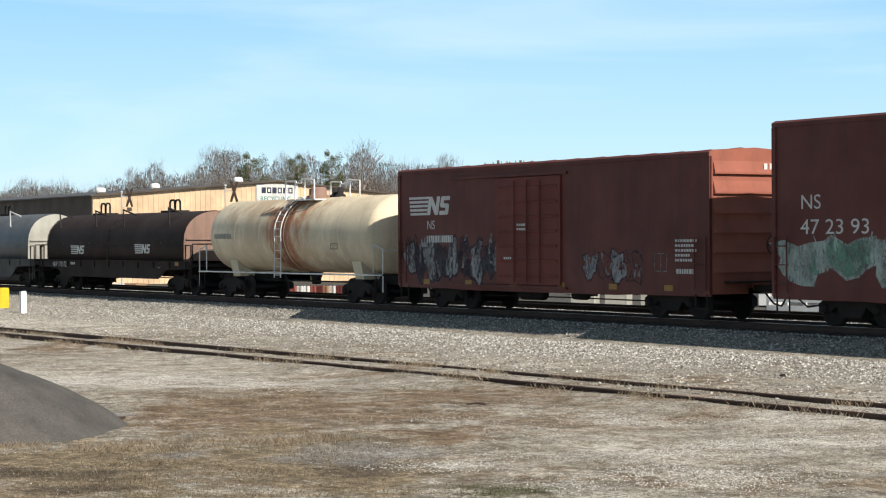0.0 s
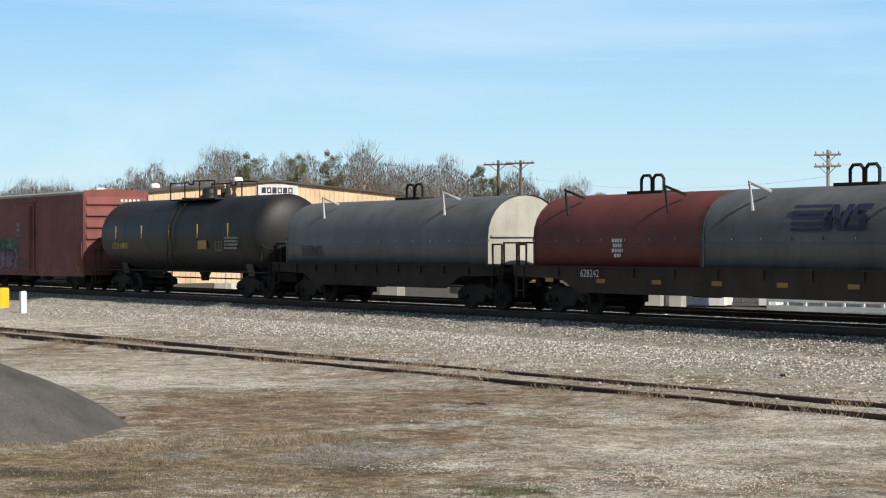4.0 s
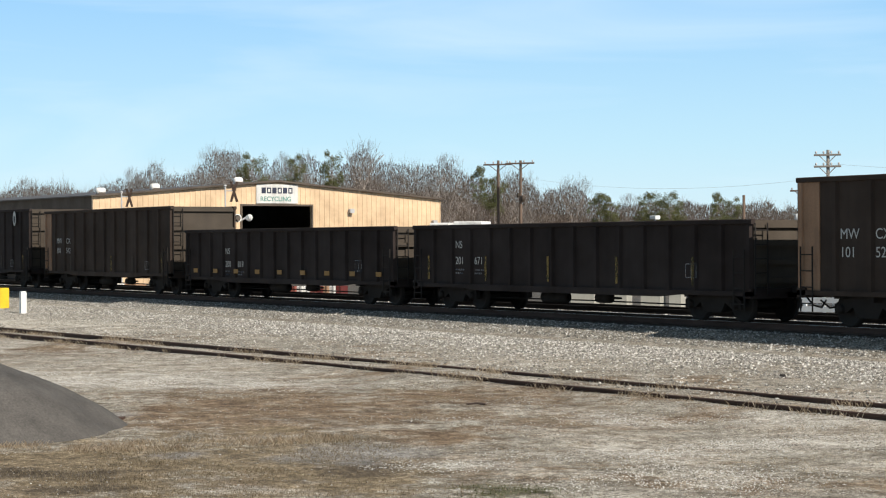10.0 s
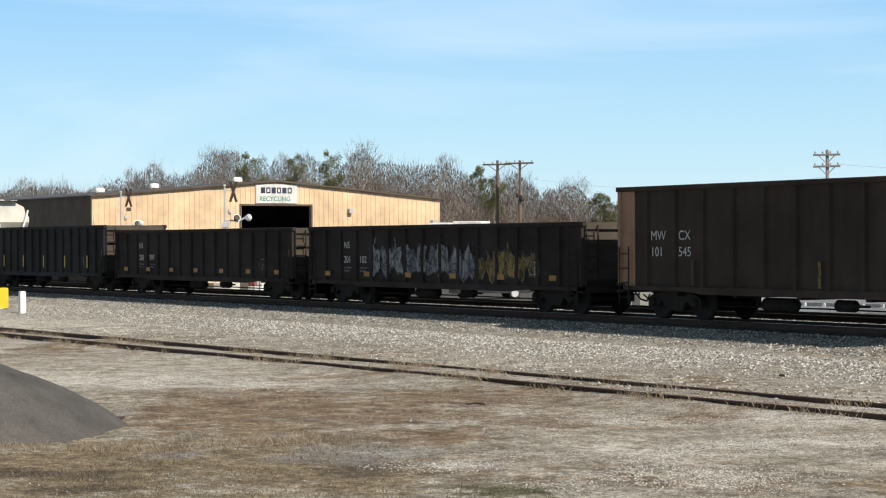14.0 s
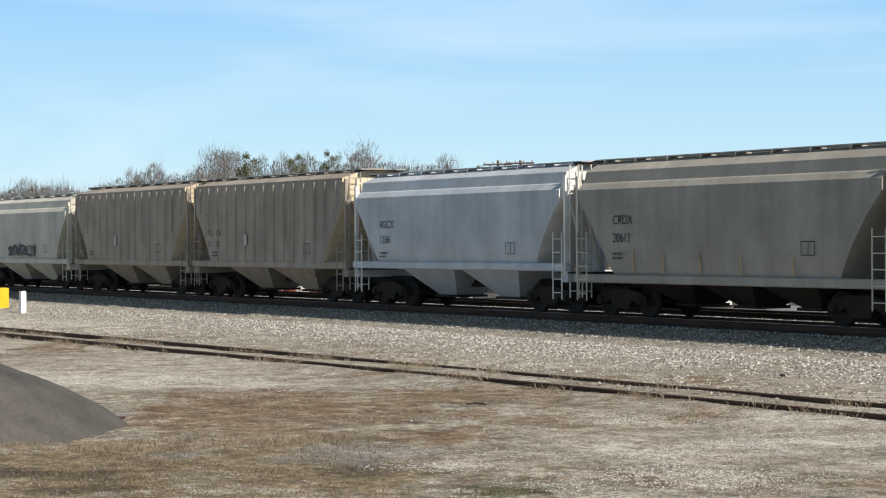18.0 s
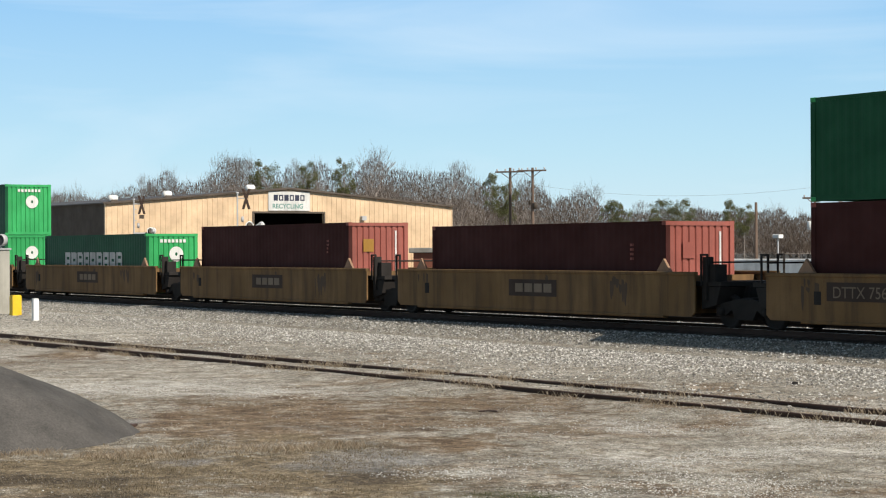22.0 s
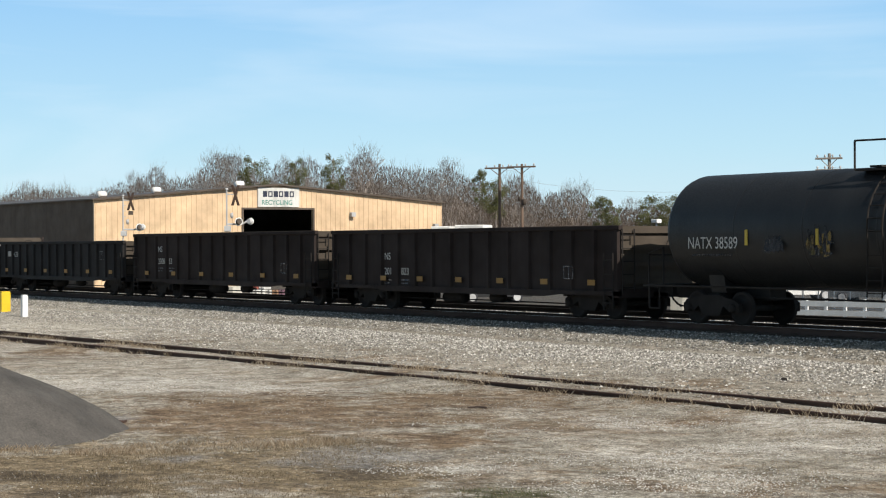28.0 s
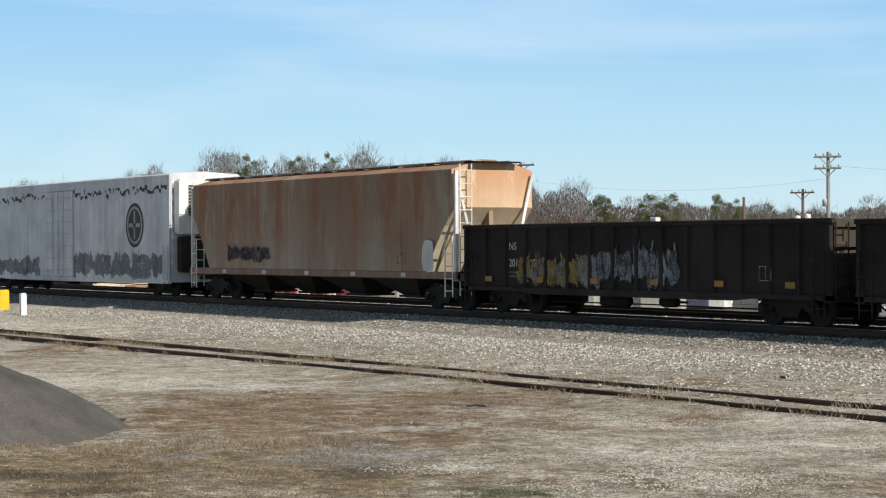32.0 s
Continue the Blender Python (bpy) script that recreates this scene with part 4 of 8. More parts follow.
def coil_car(u0, u1, hoods, label, deck_mat="under", top=3.5, belly=False):
    """hoods: (from, to, material, end material) in metres from the car's middle."""
    car, hl = begin("coil_car", label, u0, u1)
    hw = 1.42
    for x0, x1, mat, emat in hoods:
        prof = hood_profile(hw, 1.42, 2.2, top)
        hood = part("hood", Shape().prism(prof, x0, x1, True, False), mat, car, "arched steel coil hood")
        for s, xe in ((-1, x0), (1, x1)):
            part("hood_end", Shape().prism([(y * 0.995, z - 0.01) for y, z in prof], min(xe - s * 0.02, xe - s * 0.06), max(xe - s * 0.02, xe - s * 0.06)), emat, hood)
            part("hood_rim", Shape().prism([(y * 1.012, z + 0.012) for y, z in prof], xe - 0.05, xe + 0.03, False, False), mat, hood)
            part("end_stiffener", Shape().box(min(xe, xe + s * 0.05), max(xe, xe + s * 0.05), -hw + 0.1, hw - 0.1, 2.28, 2.34), emat, hood)
        w = x1 - x0
        n = max(3, round(w / 1.1))
        for k in range(n + 1):
            x = x0 + w * k / n
            part("bracket", Shape().box(x - 0.04, x + 0.04, -hw - 0.05, -hw + 0.005, 2.14, 2.2), mat, hood)
        part("side_batten", Shape().box(x0, x1, -hw - 0.025, -hw + 0.005, 1.98, 2.03), mat, hood)
        for fx in (0.2, 0.8):
            x = x0 + w * fx
            part("stacking_guide", Shape().path([(x + 0.1, -hw * 0.97, top - 0.62), (x - 0.1, -hw * 0.93, top + 0.12), (x + 0.22, -hw * 0.6, top - 0.12)], 0.042), "galv" if mat == "silver" else "under", hood)
        xm = (x0 + x1) / 2
        for xo in (-0.27, 0.27):
            part("lifting_bail", Shape().path([(xm + xo - 0.24, 0, top - 0.05), (xm + xo - 0.24, 0, top + 0.4), (xm + xo - 0.14, 0, top + 0.5), (xm + xo + 0.14, 0, top + 0.5), (xm + xo + 0.24, 0, top + 0.4), (xm + xo + 0.24, 0, top - 0.05)], 0.045), "under", hood)
        part("lifting_pad", Shape().box(xm - 0.8, xm + 0.8, -0.3, 0.3, top - 0.03, top + 0.06), "under", hood)
    dk = Shape().box(-hl, hl, -1.45, 1.45, 1.18, 1.3)
    part("deck", dk, deck_mat, car)
    for s in (-1, 1):
        pr = [(-hl, 1.4), (-hl, 1.1), (-hl + 2.4, 1.05), (-hl + 3.3, 0.52 if belly else 0.66), (hl - 3.3, 0.52 if belly else 0.66), (hl - 2.4, 1.05), (hl, 1.1), (hl, 1.4)]
        part("side_sill", Shape().prism_y(pr, min(s * 1.46, s * 1.52), max(s * 1.46, s * 1.52)), deck_mat, car)
        part("sill_flange", Shape().box(-hl, hl, min(s * 1.46, s * 1.6), max(s * 1.46, s * 1.6), 1.38, 1.42), deck_mat, car)
    for k in range(11):
        x = -hl + 0.5 + (2 * hl - 1) * k / 10
        part("stake_pocket", Shape().box(x - 0.07, x + 0.07, -1.58, -1.52, 1.12, 1.38), deck_mat, car)
    for s in (-1, 1):
        part("end_rail", Shape().path([(s * (hl - 0.1), -1.4, 1.3), (s * (hl - 0.1), -1.4, 2.1), (s * (hl - 0.1), 1.4, 2.1), (s * (hl - 0.1), 1.4, 1.3)], 0.028), deck_mat, car)
        part("end_rail", Shape().path([(s * (hl - 0.6), -1.48, 1.3), (s * (hl - 0.6), -1.48, 2.05), (s * (hl - 0.1), -1.48, 2.05), (s * (hl - 0.1), -1.48, 0.5)], 0.028), deck_mat, car)
        ladder(car, s * (hl - 0.35), -1.55, 0.45, 1.35, 0.42, deck_mat, name="step")
        truck(car, s * (hl - 2.1))
        coupler(car, s * hl, s, 0.55)
    brake_wheel(car, hl - 0.1, 0.7, 2.0, 1)
    underframe(car, -hl, hl, 1.1)
    return car, hl, -1.53


def hopper(u0, u1, eave, mat, label, roof_top, bays=3, rounded=True, ribs=0, sill=1.05, cage="white", W=3.2, end_mat=None, roof_mat=None, low_bays=True, bay_mat=None, sill_mat=None, boxy=False):
    """A covered hopper: sloped ends, roof hatches, running board, end frames and discharge bays."""
    car, hl = begin("covered_hopper", label, u0, u1)
    hw = W / 2
    end_mat, roof_mat = end_mat or mat, roof_mat or mat
    if rounded:
        half = [(hw - 0.22, sill), (hw - 0.08, sill + 0.35), (hw - 0.01, sill + 1.0), (hw, sill + 1.7), (hw, 3.3), (hw, eave - 0.46), (hw - 0.13, eave - 0.3), (hw - 0.2, eave - 0.26), (hw - 0.28, eave + 0.06), (0.78, roof_top)]
    else:
        half = [(hw - 0.06, sill), (hw - 0.05, sill + 0.2), (hw - 0.05, 2.0), (hw - 0.05, 2.7), (hw - 0.05, 3.3), (hw - 0.05, eave - 0.25), (hw - 0.06, eave), (hw - 0.34, eave + 0.08), (0.78, roof_top)]
    n = len(half)
    cut = lambda z: 0.0 if z > 3.3 else (3.3 - z) ** 0.85 * 0.8       # the slope sheets run in under the ends
    b = Shape()
    ring = half + [(-y, z) for y, z in half[::-1]]
    v = []
    for s in (-1, 1):
        v += [(s * (hl - 0.28 - cut(z)), y, z) for y, z in ring]
    m = len(ring)
    for i in range(m - 1):
        soft = rounded and min(i, m - 2 - i) < 4
        b.add([v[i], v[i + 1], v[m + i + 1], v[m + i]], [(0, 1, 2, 3)]) if not soft else None
    if rounded:
        for q in (range(0, 5), range(m - 5, m)):
            low = [v[i] for i in q] + [v[m + i] for i in q]
            b.add(low, [(i, i + 1, 6 + i, 5 + i) for i in range(4)], True)
    part("body", b, mat, car)
    for s in (-1, 1):
        e = Shape()
        top_ring = [(s * (hl - 0.28 - cut(z)), y, z) for y, z in ring]
        # the end: an upright sheet above, a slope sheet below
        e.add(top_ring, [(i, i + 1, m - 2 - i, m - 1 - i) for i in range(n - 1)])
        part("slope_sheet", e, end_mat, car)
        x = s * hl
        part("end_sill", Shape().box(min(x, x - s * 0.3), max(x, x - s * 0.3), -hw + 0.1, hw - 0.1, 0.95, 1.2), mat, car)
        for y in (-hw + 0.12, hw - 0.12):
            if boxy or y < 0:
                part("end_post", Shape().box(min(x - s * 0.06, x - s * 0.16), max(x - s * 0.06, x - s * 0.16), y - 0.06, y + 0.06, 1.15, eave - 0.05), cage, car)
            if boxy:
                part("end_brace", Shape().tube((x - s * 0.1, y * 0.9, 1.2), (x - s * 0.15, y * 0.45, 3.3), 0.05, 5), cage, car)
            else:
                part("end_brace", Shape().path([(x - s * 0.12, y, eave - 0.1), (x - s * 0.14, y * 0.92, eave - 0.55), (x - s * 0.12, y * 0.45, 1.2)], 0.055, 6), cage, car)
        for z in (eave - 0.03, 3.32) if boxy else ():
            part("end_beam", Shape().box(min(x - s * 0.06, x - s * 0.16), max(x - s * 0.06, x - s * 0.16), -hw + 0.1, hw - 0.1, z - 0.05, z + 0.05), cage, car)
        ladder(car, x - s * 0.02, -hw + 0.42, 0.5, roof_top - 0.05, 0.44, cage, "y")
        ladder(car, x - s * 0.4, -hw + 0.02, 0.45, 2.4, 0.44, cage)
        part("end_platform", Shape().box(min(x, x - s * 0.5), max(x, x - s * 0.5), -hw + 0.15, hw - 0.15, 1.2, 1.24), "under", car)
        part("hopper_slope_web", Shape().prism_y([(x - s * 0.3, 1.2), (x - s * 0.5, 1.2), (x - s * 1.7, 1.25), (x - s * 0.35, 3.2)][::s], -0.08, 0.08), mat, car)
        truck(car, x - s * 1.55)
        coupler(car, x, s, 0.5)
    for s in (-1, 1):
        part("side_sill", Shape().chamfer(-hl, hl, min(s * (hw - 0.2), s * (hw - 0.02)), max(s * (hw - 0.2), s * (hw - 0.02)), sill - 0.04, sill + 0.2, 0.03), sill_mat or mat, car)
    for k in range(ribs):
        x = -hl + 0.7 + (2 * hl - 1.4) * k / (ribs - 1)
        part("side_post", Shape().prism_z([(x - 0.07, -hw + 0.055), (x - 0.03, -hw), (x + 0.03, -hw), (x + 0.07, -hw + 0.055)], sill + 0.2 if abs(x) < hl - 2.1 else (2.6 if abs(x) < hl - 0.9 else 3.3), eave - 0.1), mat, car)
    if low_bays:
        span = (2 * hl - 5.2) / bays
        for k in range(bays):
            x = -hl + 2.6 + span * (k + 0.5)
            w = span * 0.46
            part("discharge_bay", frustum(x, w, 1.35, sill + 0.02, x, w * 0.32, 0.5, 0.42), bay_mat or mat, car)
            part("outlet_gate", Shape().box(x - w * 0.4, x + w * 0.4, -0.6, 0.6, 0.34, 0.42), "under", car)
    zt = roof_top + 0.08
    for y in (-0.72, 0.72):
        part("running_board", Shape().box(-hl + 0.1, hl - 0.1, y - 0.18, y + 0.18, zt - 0.03, zt), "galv", car)
    for s in (-1, 1):
        part("end_walkway", Shape().box(min(s * (hl + 0.02), s * (hl - 0.45)), max(s * (hl + 0.02), s * (hl - 0.45)), -0.9, 0.9, zt - 0.07, zt - 0.032), "under", car)
    for k in range(9):
        x = -hl + 0.6 + (2 * hl - 1.2) * k / 8
        part("board_bracket", Shape().box(x - 0.03, x + 0.03, -0.92, 0.92, roof_top - 0.2, zt - 0.028), roof_mat, car)
    part("hatch", Shape().chamfer(-hl + 0.5, hl - 0.5, -0.36, 0.36, roof_top - 0.05, roof_top + 0.12, 0.05), roof_mat, car)
    part("center_sill", Shape().box(-hl, hl, -0.2, 0.2, 0.68, 0.98), "under", car)
    return car, hl, -hw


def frustum(x, w, d, z, x2, w2, d2, z2):
    v = [(x - w, -d, z), (x + w, -d, z), (x + w, d, z), (x - w, d, z), (x2 - w2, -d2, z2), (x2 + w2, -d2, z2), (x2 + w2, d2, z2), (x2 - w2, d2, z2)]
    return Shape().add(v, [(0, 1, 5, 4), (1, 2, 6, 5), (2, 3, 7, 6), (3, 0, 4, 7), (4, 5, 6, 7), (3, 2, 1, 0)])


def well_car(u0, u1, label, trucks, taper=(False, False)):
    car, hl = begin("well_car", label, u0, u1)
    hw = 1.5
    for s in (-1, 1):
        pr = [(-hl, 1.42)] + ([(-hl, 1.05), (-hl + 0.5, 0.95), (-hl + 1.3, 0.3)] if taper[0] else [(-hl, 0.42), (-hl + 0.15, 0.3)])
        pr += ([(hl - 1.3, 0.3), (hl - 0.5, 0.95), (hl, 1.05)] if taper[1] else [(hl - 0.15, 0.3), (hl, 0.42)]) + [(hl, 1.42)]
        part("side_plate", Shape().prism_y(pr, min(s * hw, s * (hw - 0.05)), max(s * hw, s * (hw - 0.05))), "well", car, "ochre side plate with dark patches")
        part("top_chord", Shape().chamfer(-hl, hl, min(s * (hw - 0.12), s * (hw + 0.03)), max(s * (hw - 0.12), s * (hw + 0.03)), 1.4, 1.5, 0.02), "well", car)
        part("bottom_chord", Shape().chamfer(-hl + 1.3, hl - 1.3, min(s * (hw - 0.15), s * (hw + 0.03)), max(s * (hw - 0.15), s * (hw + 0.03)), 0.24, 0.33, 0.02), "well", car)
    for s in (-1, 1):
        x = s * hl
        part("end_bulkhead", Shape().box(min(x - s * 0.9, x - s * 1.0), max(x - s * 0.9, x - s * 1.0), -hw + 0.05, hw - 0.05, 0.35, 1.4), "well", car)
        part("end_platform", Shape().box(min(x - s * 0.9, x + s * 0.8), max(x - s * 0.9, x + s * 0.8), -1.25, 1.25, 1.12, 1.24), "under", car)
        part("draft_arm", Shape().box(min(x - s * 0.9, x + s * 0.9), max(x - s * 0.9, x + s * 0.9), -0.35, 0.35, 0.7, 1.12), "under", car)
        part("end_casting", Shape().prism_y([(x - s * 0.04, 0.5), (x + s * 0.55, 0.62), (x + s * 0.72, 1.1), (x - s * 0.04, 1.1)][::s], -1.22, 1.22), "under", car, "dark end casting above the bogie")
        for y in (-1.35, 1.35):
            part("handrail", Shape().path([(x + s * 0.1, y, 1.1), (x + s * 0.1, y, 1.95), (x + s * 0.35, y, 1.95), (x + s * 0.35, y, 1.2)], 0.03), "under", car)
        part("end_rail", Shape().path([(x + s * 0.1, -1.35, 1.75), (x + s * 0.1, 1.35, 1.75)], 0.025), "under", car)
        part("guide", Shape().prism_y([(x - s * 1.1, 1.5), (x - s * 1.7, 1.5), (x - s * 1.4, 1.85)][::s], -hw + 0.06, -hw + 0.14), "gon_tan", car)
    part("floor_beam", Shape().box(-hl + 1.2, hl - 1.2, -0.3, 0.3, 0.26, 0.36), "under", car)
    for k in range(3):
        x = (-0.55 + 0.55 * k) * hl
        part("cross_tie", Shape().box(x - 0.15, x + 0.15, -hw + 0.1, hw - 0.1, 0.26, 0.36), "under", car)
    for x in trucks:
        truck(car, x - (u0 + u1) / 2)
    part("brake_gear", Shape().box(hl + 0.1, hl + 0.25, -1.3, -1.05, 0.75, 1.9).box(hl + 0.05, hl + 0.5, -1.2, -0.8, 1.24, 1.7), "under", car, "dark brake gear on the platform")
    part("stencil", Shape().box(-hl + 1.75, -hl + 2.0, -hw - 0.006, -hw - 0.002, 0.72, 1.05), "under", car)
    return car, hl, -hw


def container(u0, length, z, mat, end_mat, label, height=2.591):
    c = thing("shipping_container", label, "container", "containers on the well cars")
    hl, hw = length / 2, 1.219
    CARS.append((c, u0 + hl, z))
    h = height
    n = int(length / 0.28)
    for s in (-1, 1):
        v, pr = Shape(), []
        for k in range(n):
            x = -hl + 0.16 + (length - 0.32) * k / n
            p = (length - 0.32) / n
            pr += [(x, 0), (x + 0.25 * p, 0), (x + 0.5 * p, 1), (x + 0.75 * p, 1)]
        pr.append((hl - 0.16, 0))
        pts = [(x, s * (hw - 0.015 - 0.005 * d)) for x, d in pr]
        m = len(pts)
        v.add([(x, y, 0.16) for x, y in pts] + [(x, y, h - 0.1) for x, y in pts], [(i, i + 1, m + i + 1, m + i)[::(1 if s < 0 else -1)] for i in range(m - 1)])
        part("side_wall", v, mat, c)
        part("top_rail", Shape().box(-hl + 0.15, hl - 0.15, min(s * hw, s * (hw - 0.06)), max(s * hw, s * (hw - 0.06)), h - 0.1, h - 0.01), mat, c)
        part("bottom_rail", Shape().box(-hl + 0.15, hl - 0.15, min(s * hw, s * (hw - 0.05)), max(s * hw, s * (hw - 0.05)), 0.01, 0.16), mat, c)
    part("roof", Shape().box(-hl + 0.1, hl - 0.1, -hw + 0.06, hw - 0.06, h - 0.07, h - 0.03), mat, c)
    part("floor", Shape().box(-hl + 0.1, hl - 0.1, -hw + 0.05, hw - 0.05, 0.05, 0.15), "under", c)
    for s in (-1, 1):
        x = s * hl
        e = Shape()
        k = 9
        prof = []
        for i in range(k):
            y, p = -hw + 0.15 + (2 * hw - 0.3) * i / k, (2 * hw - 0.3) / k
            prof += [(y, 0), (y + 0.62 * p, 0), (y + 0.72 * p, 1), (y + 0.9 * p, 1)]
        prof.append((hw - 0.15, 0))
        m = len(prof)
        e.add([(x - s * (0.03 + 0.045 * d), y, 0.16) for y, d in prof] + [(x - s * (0.03 + 0.045 * d), y, h - 0.12) for y, d in prof], [(i, i + 1, m + i + 1, m + i)[::s] for i in range(m - 1)])
        # end_mat holds the sunlit tone of the wall paint
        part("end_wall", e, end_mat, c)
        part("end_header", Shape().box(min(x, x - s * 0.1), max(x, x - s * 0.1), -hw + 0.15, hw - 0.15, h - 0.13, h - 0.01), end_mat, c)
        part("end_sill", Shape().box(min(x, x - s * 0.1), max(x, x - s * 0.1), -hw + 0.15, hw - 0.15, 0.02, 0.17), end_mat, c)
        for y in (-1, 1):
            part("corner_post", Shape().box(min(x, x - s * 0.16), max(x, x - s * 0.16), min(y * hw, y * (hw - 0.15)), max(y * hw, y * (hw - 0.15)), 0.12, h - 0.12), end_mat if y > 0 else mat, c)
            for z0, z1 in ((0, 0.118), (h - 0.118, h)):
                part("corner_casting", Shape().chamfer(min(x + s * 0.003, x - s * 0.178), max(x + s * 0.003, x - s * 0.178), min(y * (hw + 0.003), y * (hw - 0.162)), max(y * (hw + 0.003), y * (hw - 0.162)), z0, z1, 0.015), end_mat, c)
    return c, hl, hw


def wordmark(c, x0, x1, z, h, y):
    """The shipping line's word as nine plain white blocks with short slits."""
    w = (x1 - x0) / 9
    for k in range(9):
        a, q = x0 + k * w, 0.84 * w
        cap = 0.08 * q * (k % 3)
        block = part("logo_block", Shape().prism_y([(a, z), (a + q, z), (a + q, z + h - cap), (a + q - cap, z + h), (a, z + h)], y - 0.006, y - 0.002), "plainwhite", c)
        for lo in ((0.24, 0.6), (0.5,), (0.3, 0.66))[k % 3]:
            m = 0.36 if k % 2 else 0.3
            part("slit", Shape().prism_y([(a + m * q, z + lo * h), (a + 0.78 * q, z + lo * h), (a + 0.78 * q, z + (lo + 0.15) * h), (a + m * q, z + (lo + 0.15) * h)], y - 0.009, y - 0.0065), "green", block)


def round_logo(c, x, y, z, r, mat="plainwhite"):
    """A white disc with a small centre on an end wall that faces +x."""
    n = 20
    sh = Shape().add([(x + 0.004, y + r * math.cos(2 * math.pi * i / n), z + r * math.sin(2 * math.pi * i / n)) for i in range(n)], [tuple(range(n))])
    part("logo", sh, mat, c)
    part("logo", Shape().add([(x + 0.007, y + 0.18 * r * math.cos(2 * math.pi * i / 8), z + 0.25 * r * math.sin(2 * math.pi * i / 8)) for i in range(8)], [tuple(range(8))]), "green", c)


# ---- the train, from its head to its tail ----
def consist():
    # tall boxcar with pale green lettering sprayed low on its side
    c, h, y = boxcar(268.4, 284.6, 5.08, "box_red", "tall oxide-red boxcar with pale green graffiti", "box_red", (0.05, 0.35))
    lettering("47 23 93", 0.52, "plainwhite", c, -h + 1.0, y - 0.004, 2.28, wide=1.3)
    lettering("NS", 0.5, "plainwhite", c, -h + 1.0, y - 0.004, 2.9, wide=1.2)
    graffiti(c, -h + 0.35, h * 0.25, 1.05, 2.3, y, ["tag_mint", "tag_green", "tag_mint"], "tag_mint", 6, 4, (0.75, 2.4))
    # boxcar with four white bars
    c, h, y = boxcar(250.22, 266.0, 4.47, "box_red", "oxide-red boxcar with white railway mark and graffiti", "lit_end_red", (-0.13, 0.08))
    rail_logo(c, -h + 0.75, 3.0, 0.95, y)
    lettering("NS", 0.4, "plainwhite", c, -h + 1.75, y - 0.004, 2.55)
    bars(c, -h + 1.75, 2.12, y, [(0, 1.6)], h=0.22)
    graffiti(c, -h + 0.3, -h + 6.3, 0.8, 2.25, y, ["tag_white", "tag_dark", "tag_white", "tag_grey"], "tag_dark", 9, 2, (0.76, 2.4))
    graffiti(c, 2.3, 5.0, 0.95, 1.95, y, ["tag_white", "box_red"], "tag_dark", 4, 9)
    data_panel(c, h - 2.35, 1.3, y)
    bars(c, h - 1.45, 2.1, y, [(0, 0.9), (0, 0.8), (0, 0.9), (0, 0.6), (0, 0.7)])
    bars(c, h - 1.4, 1.25, y, [(0, 0.7)], h=0.13)
    bars(c, -0.9, 2.6, y - 0.09, [(0, 0.5), (0, 0.45)])
    bars(c, -1.6, 1.6, y - 0.09, [(0, 0.4), (0, 0)])
    reflectors(c, -h + 0.5, h - 0.5, 0.78, y, 6)
    b = Shape()
    for k in range(4):
        b.box(h + 0.06, h + 0.064, 0.25 + 0.2 * k, 0.37 + 0.2 * k, 4.02, 4.18)
    part("stencil", b, "plainwhite", c)
    # cream tank car with rust down its middle band
    c, h, y = tank_car(235.0, 248.4, "cream", "cream tank car with rust streaks below its manway", 2.42, 1.38, "white", platform_w=2.2, px=0.5, lx=-0.35)
    rnd = random.Random(3)
    for k in range(4):
        shell_streak(c, rnd.uniform(-0.2, 1.2), rnd.uniform(0.05, 0.12), 80, rnd.uniform(0, 40), 2.42, 1.386, "rust_wash", rnd)
    for x in (-1.6, -1.2, -0.9):
        part("soot_mark", Shape().add([(x, -1.392 * math.cos(radians(50)), 2.42 + 1.392 * math.sin(radians(50))), (x - 0.7, -1.392 * math.cos(radians(36)), 2.42 + 1.392 * math.sin(radians(36))), (x - 0.66, -1.392 * math.cos(radians(33)), 2.42 + 1.392 * math.sin(radians(33))), (x + 0.06, -1.392 * math.cos(radians(46)), 2.42 + 1.392 * math.sin(radians(46)))], [(0, 1, 2, 3)]), "gon_tan", c)
    bars(c, -h + 0.9, 2.3, -1.385, [(0, 1.5)], "hop_dim", 0.2)
    data_panel(c, 3.6, 1.9, -1.4, 0.5, 0.2, "darkink")
    # coil cars
    c, h, y = coil_car(217.0, 234.0, [(-7.55, -0.35, "coil_dark", "rust_end"), (-0.25, 7.6, "coil_dark", "rust_end")], "black coil car with two rusty dark hoods", "gon", 3.48)
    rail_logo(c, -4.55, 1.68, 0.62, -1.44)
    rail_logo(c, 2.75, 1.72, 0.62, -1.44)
    lettering("NW 170172", 0.34, "plainwhite", c, -6.5, y - 0.064, 1.1)
    bars(c, -4.4, 1.2, y, [(0, 0.5)], h=0.12)
    reflectors(c, 6.7, 7.6, 1.22, y, 1)
    data_panel(c, 5.2, 1.12, y, 0.4, 0.22)
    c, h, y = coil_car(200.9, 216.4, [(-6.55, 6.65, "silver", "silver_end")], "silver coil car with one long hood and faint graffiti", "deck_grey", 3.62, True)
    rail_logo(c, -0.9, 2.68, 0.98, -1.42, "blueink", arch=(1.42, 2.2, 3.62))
    lettering("166175", 0.34, "darkink", c, -5.1, y - 0.064, 1.12)
    graffiti(c, -4.6, 2.6, 1.78, 2.12, -1.44, ["tag_white", "silver"], "silver", 14, 5)
    data_panel(c, 3.4, 0.72, y, 0.35, 0.3, "darkink")
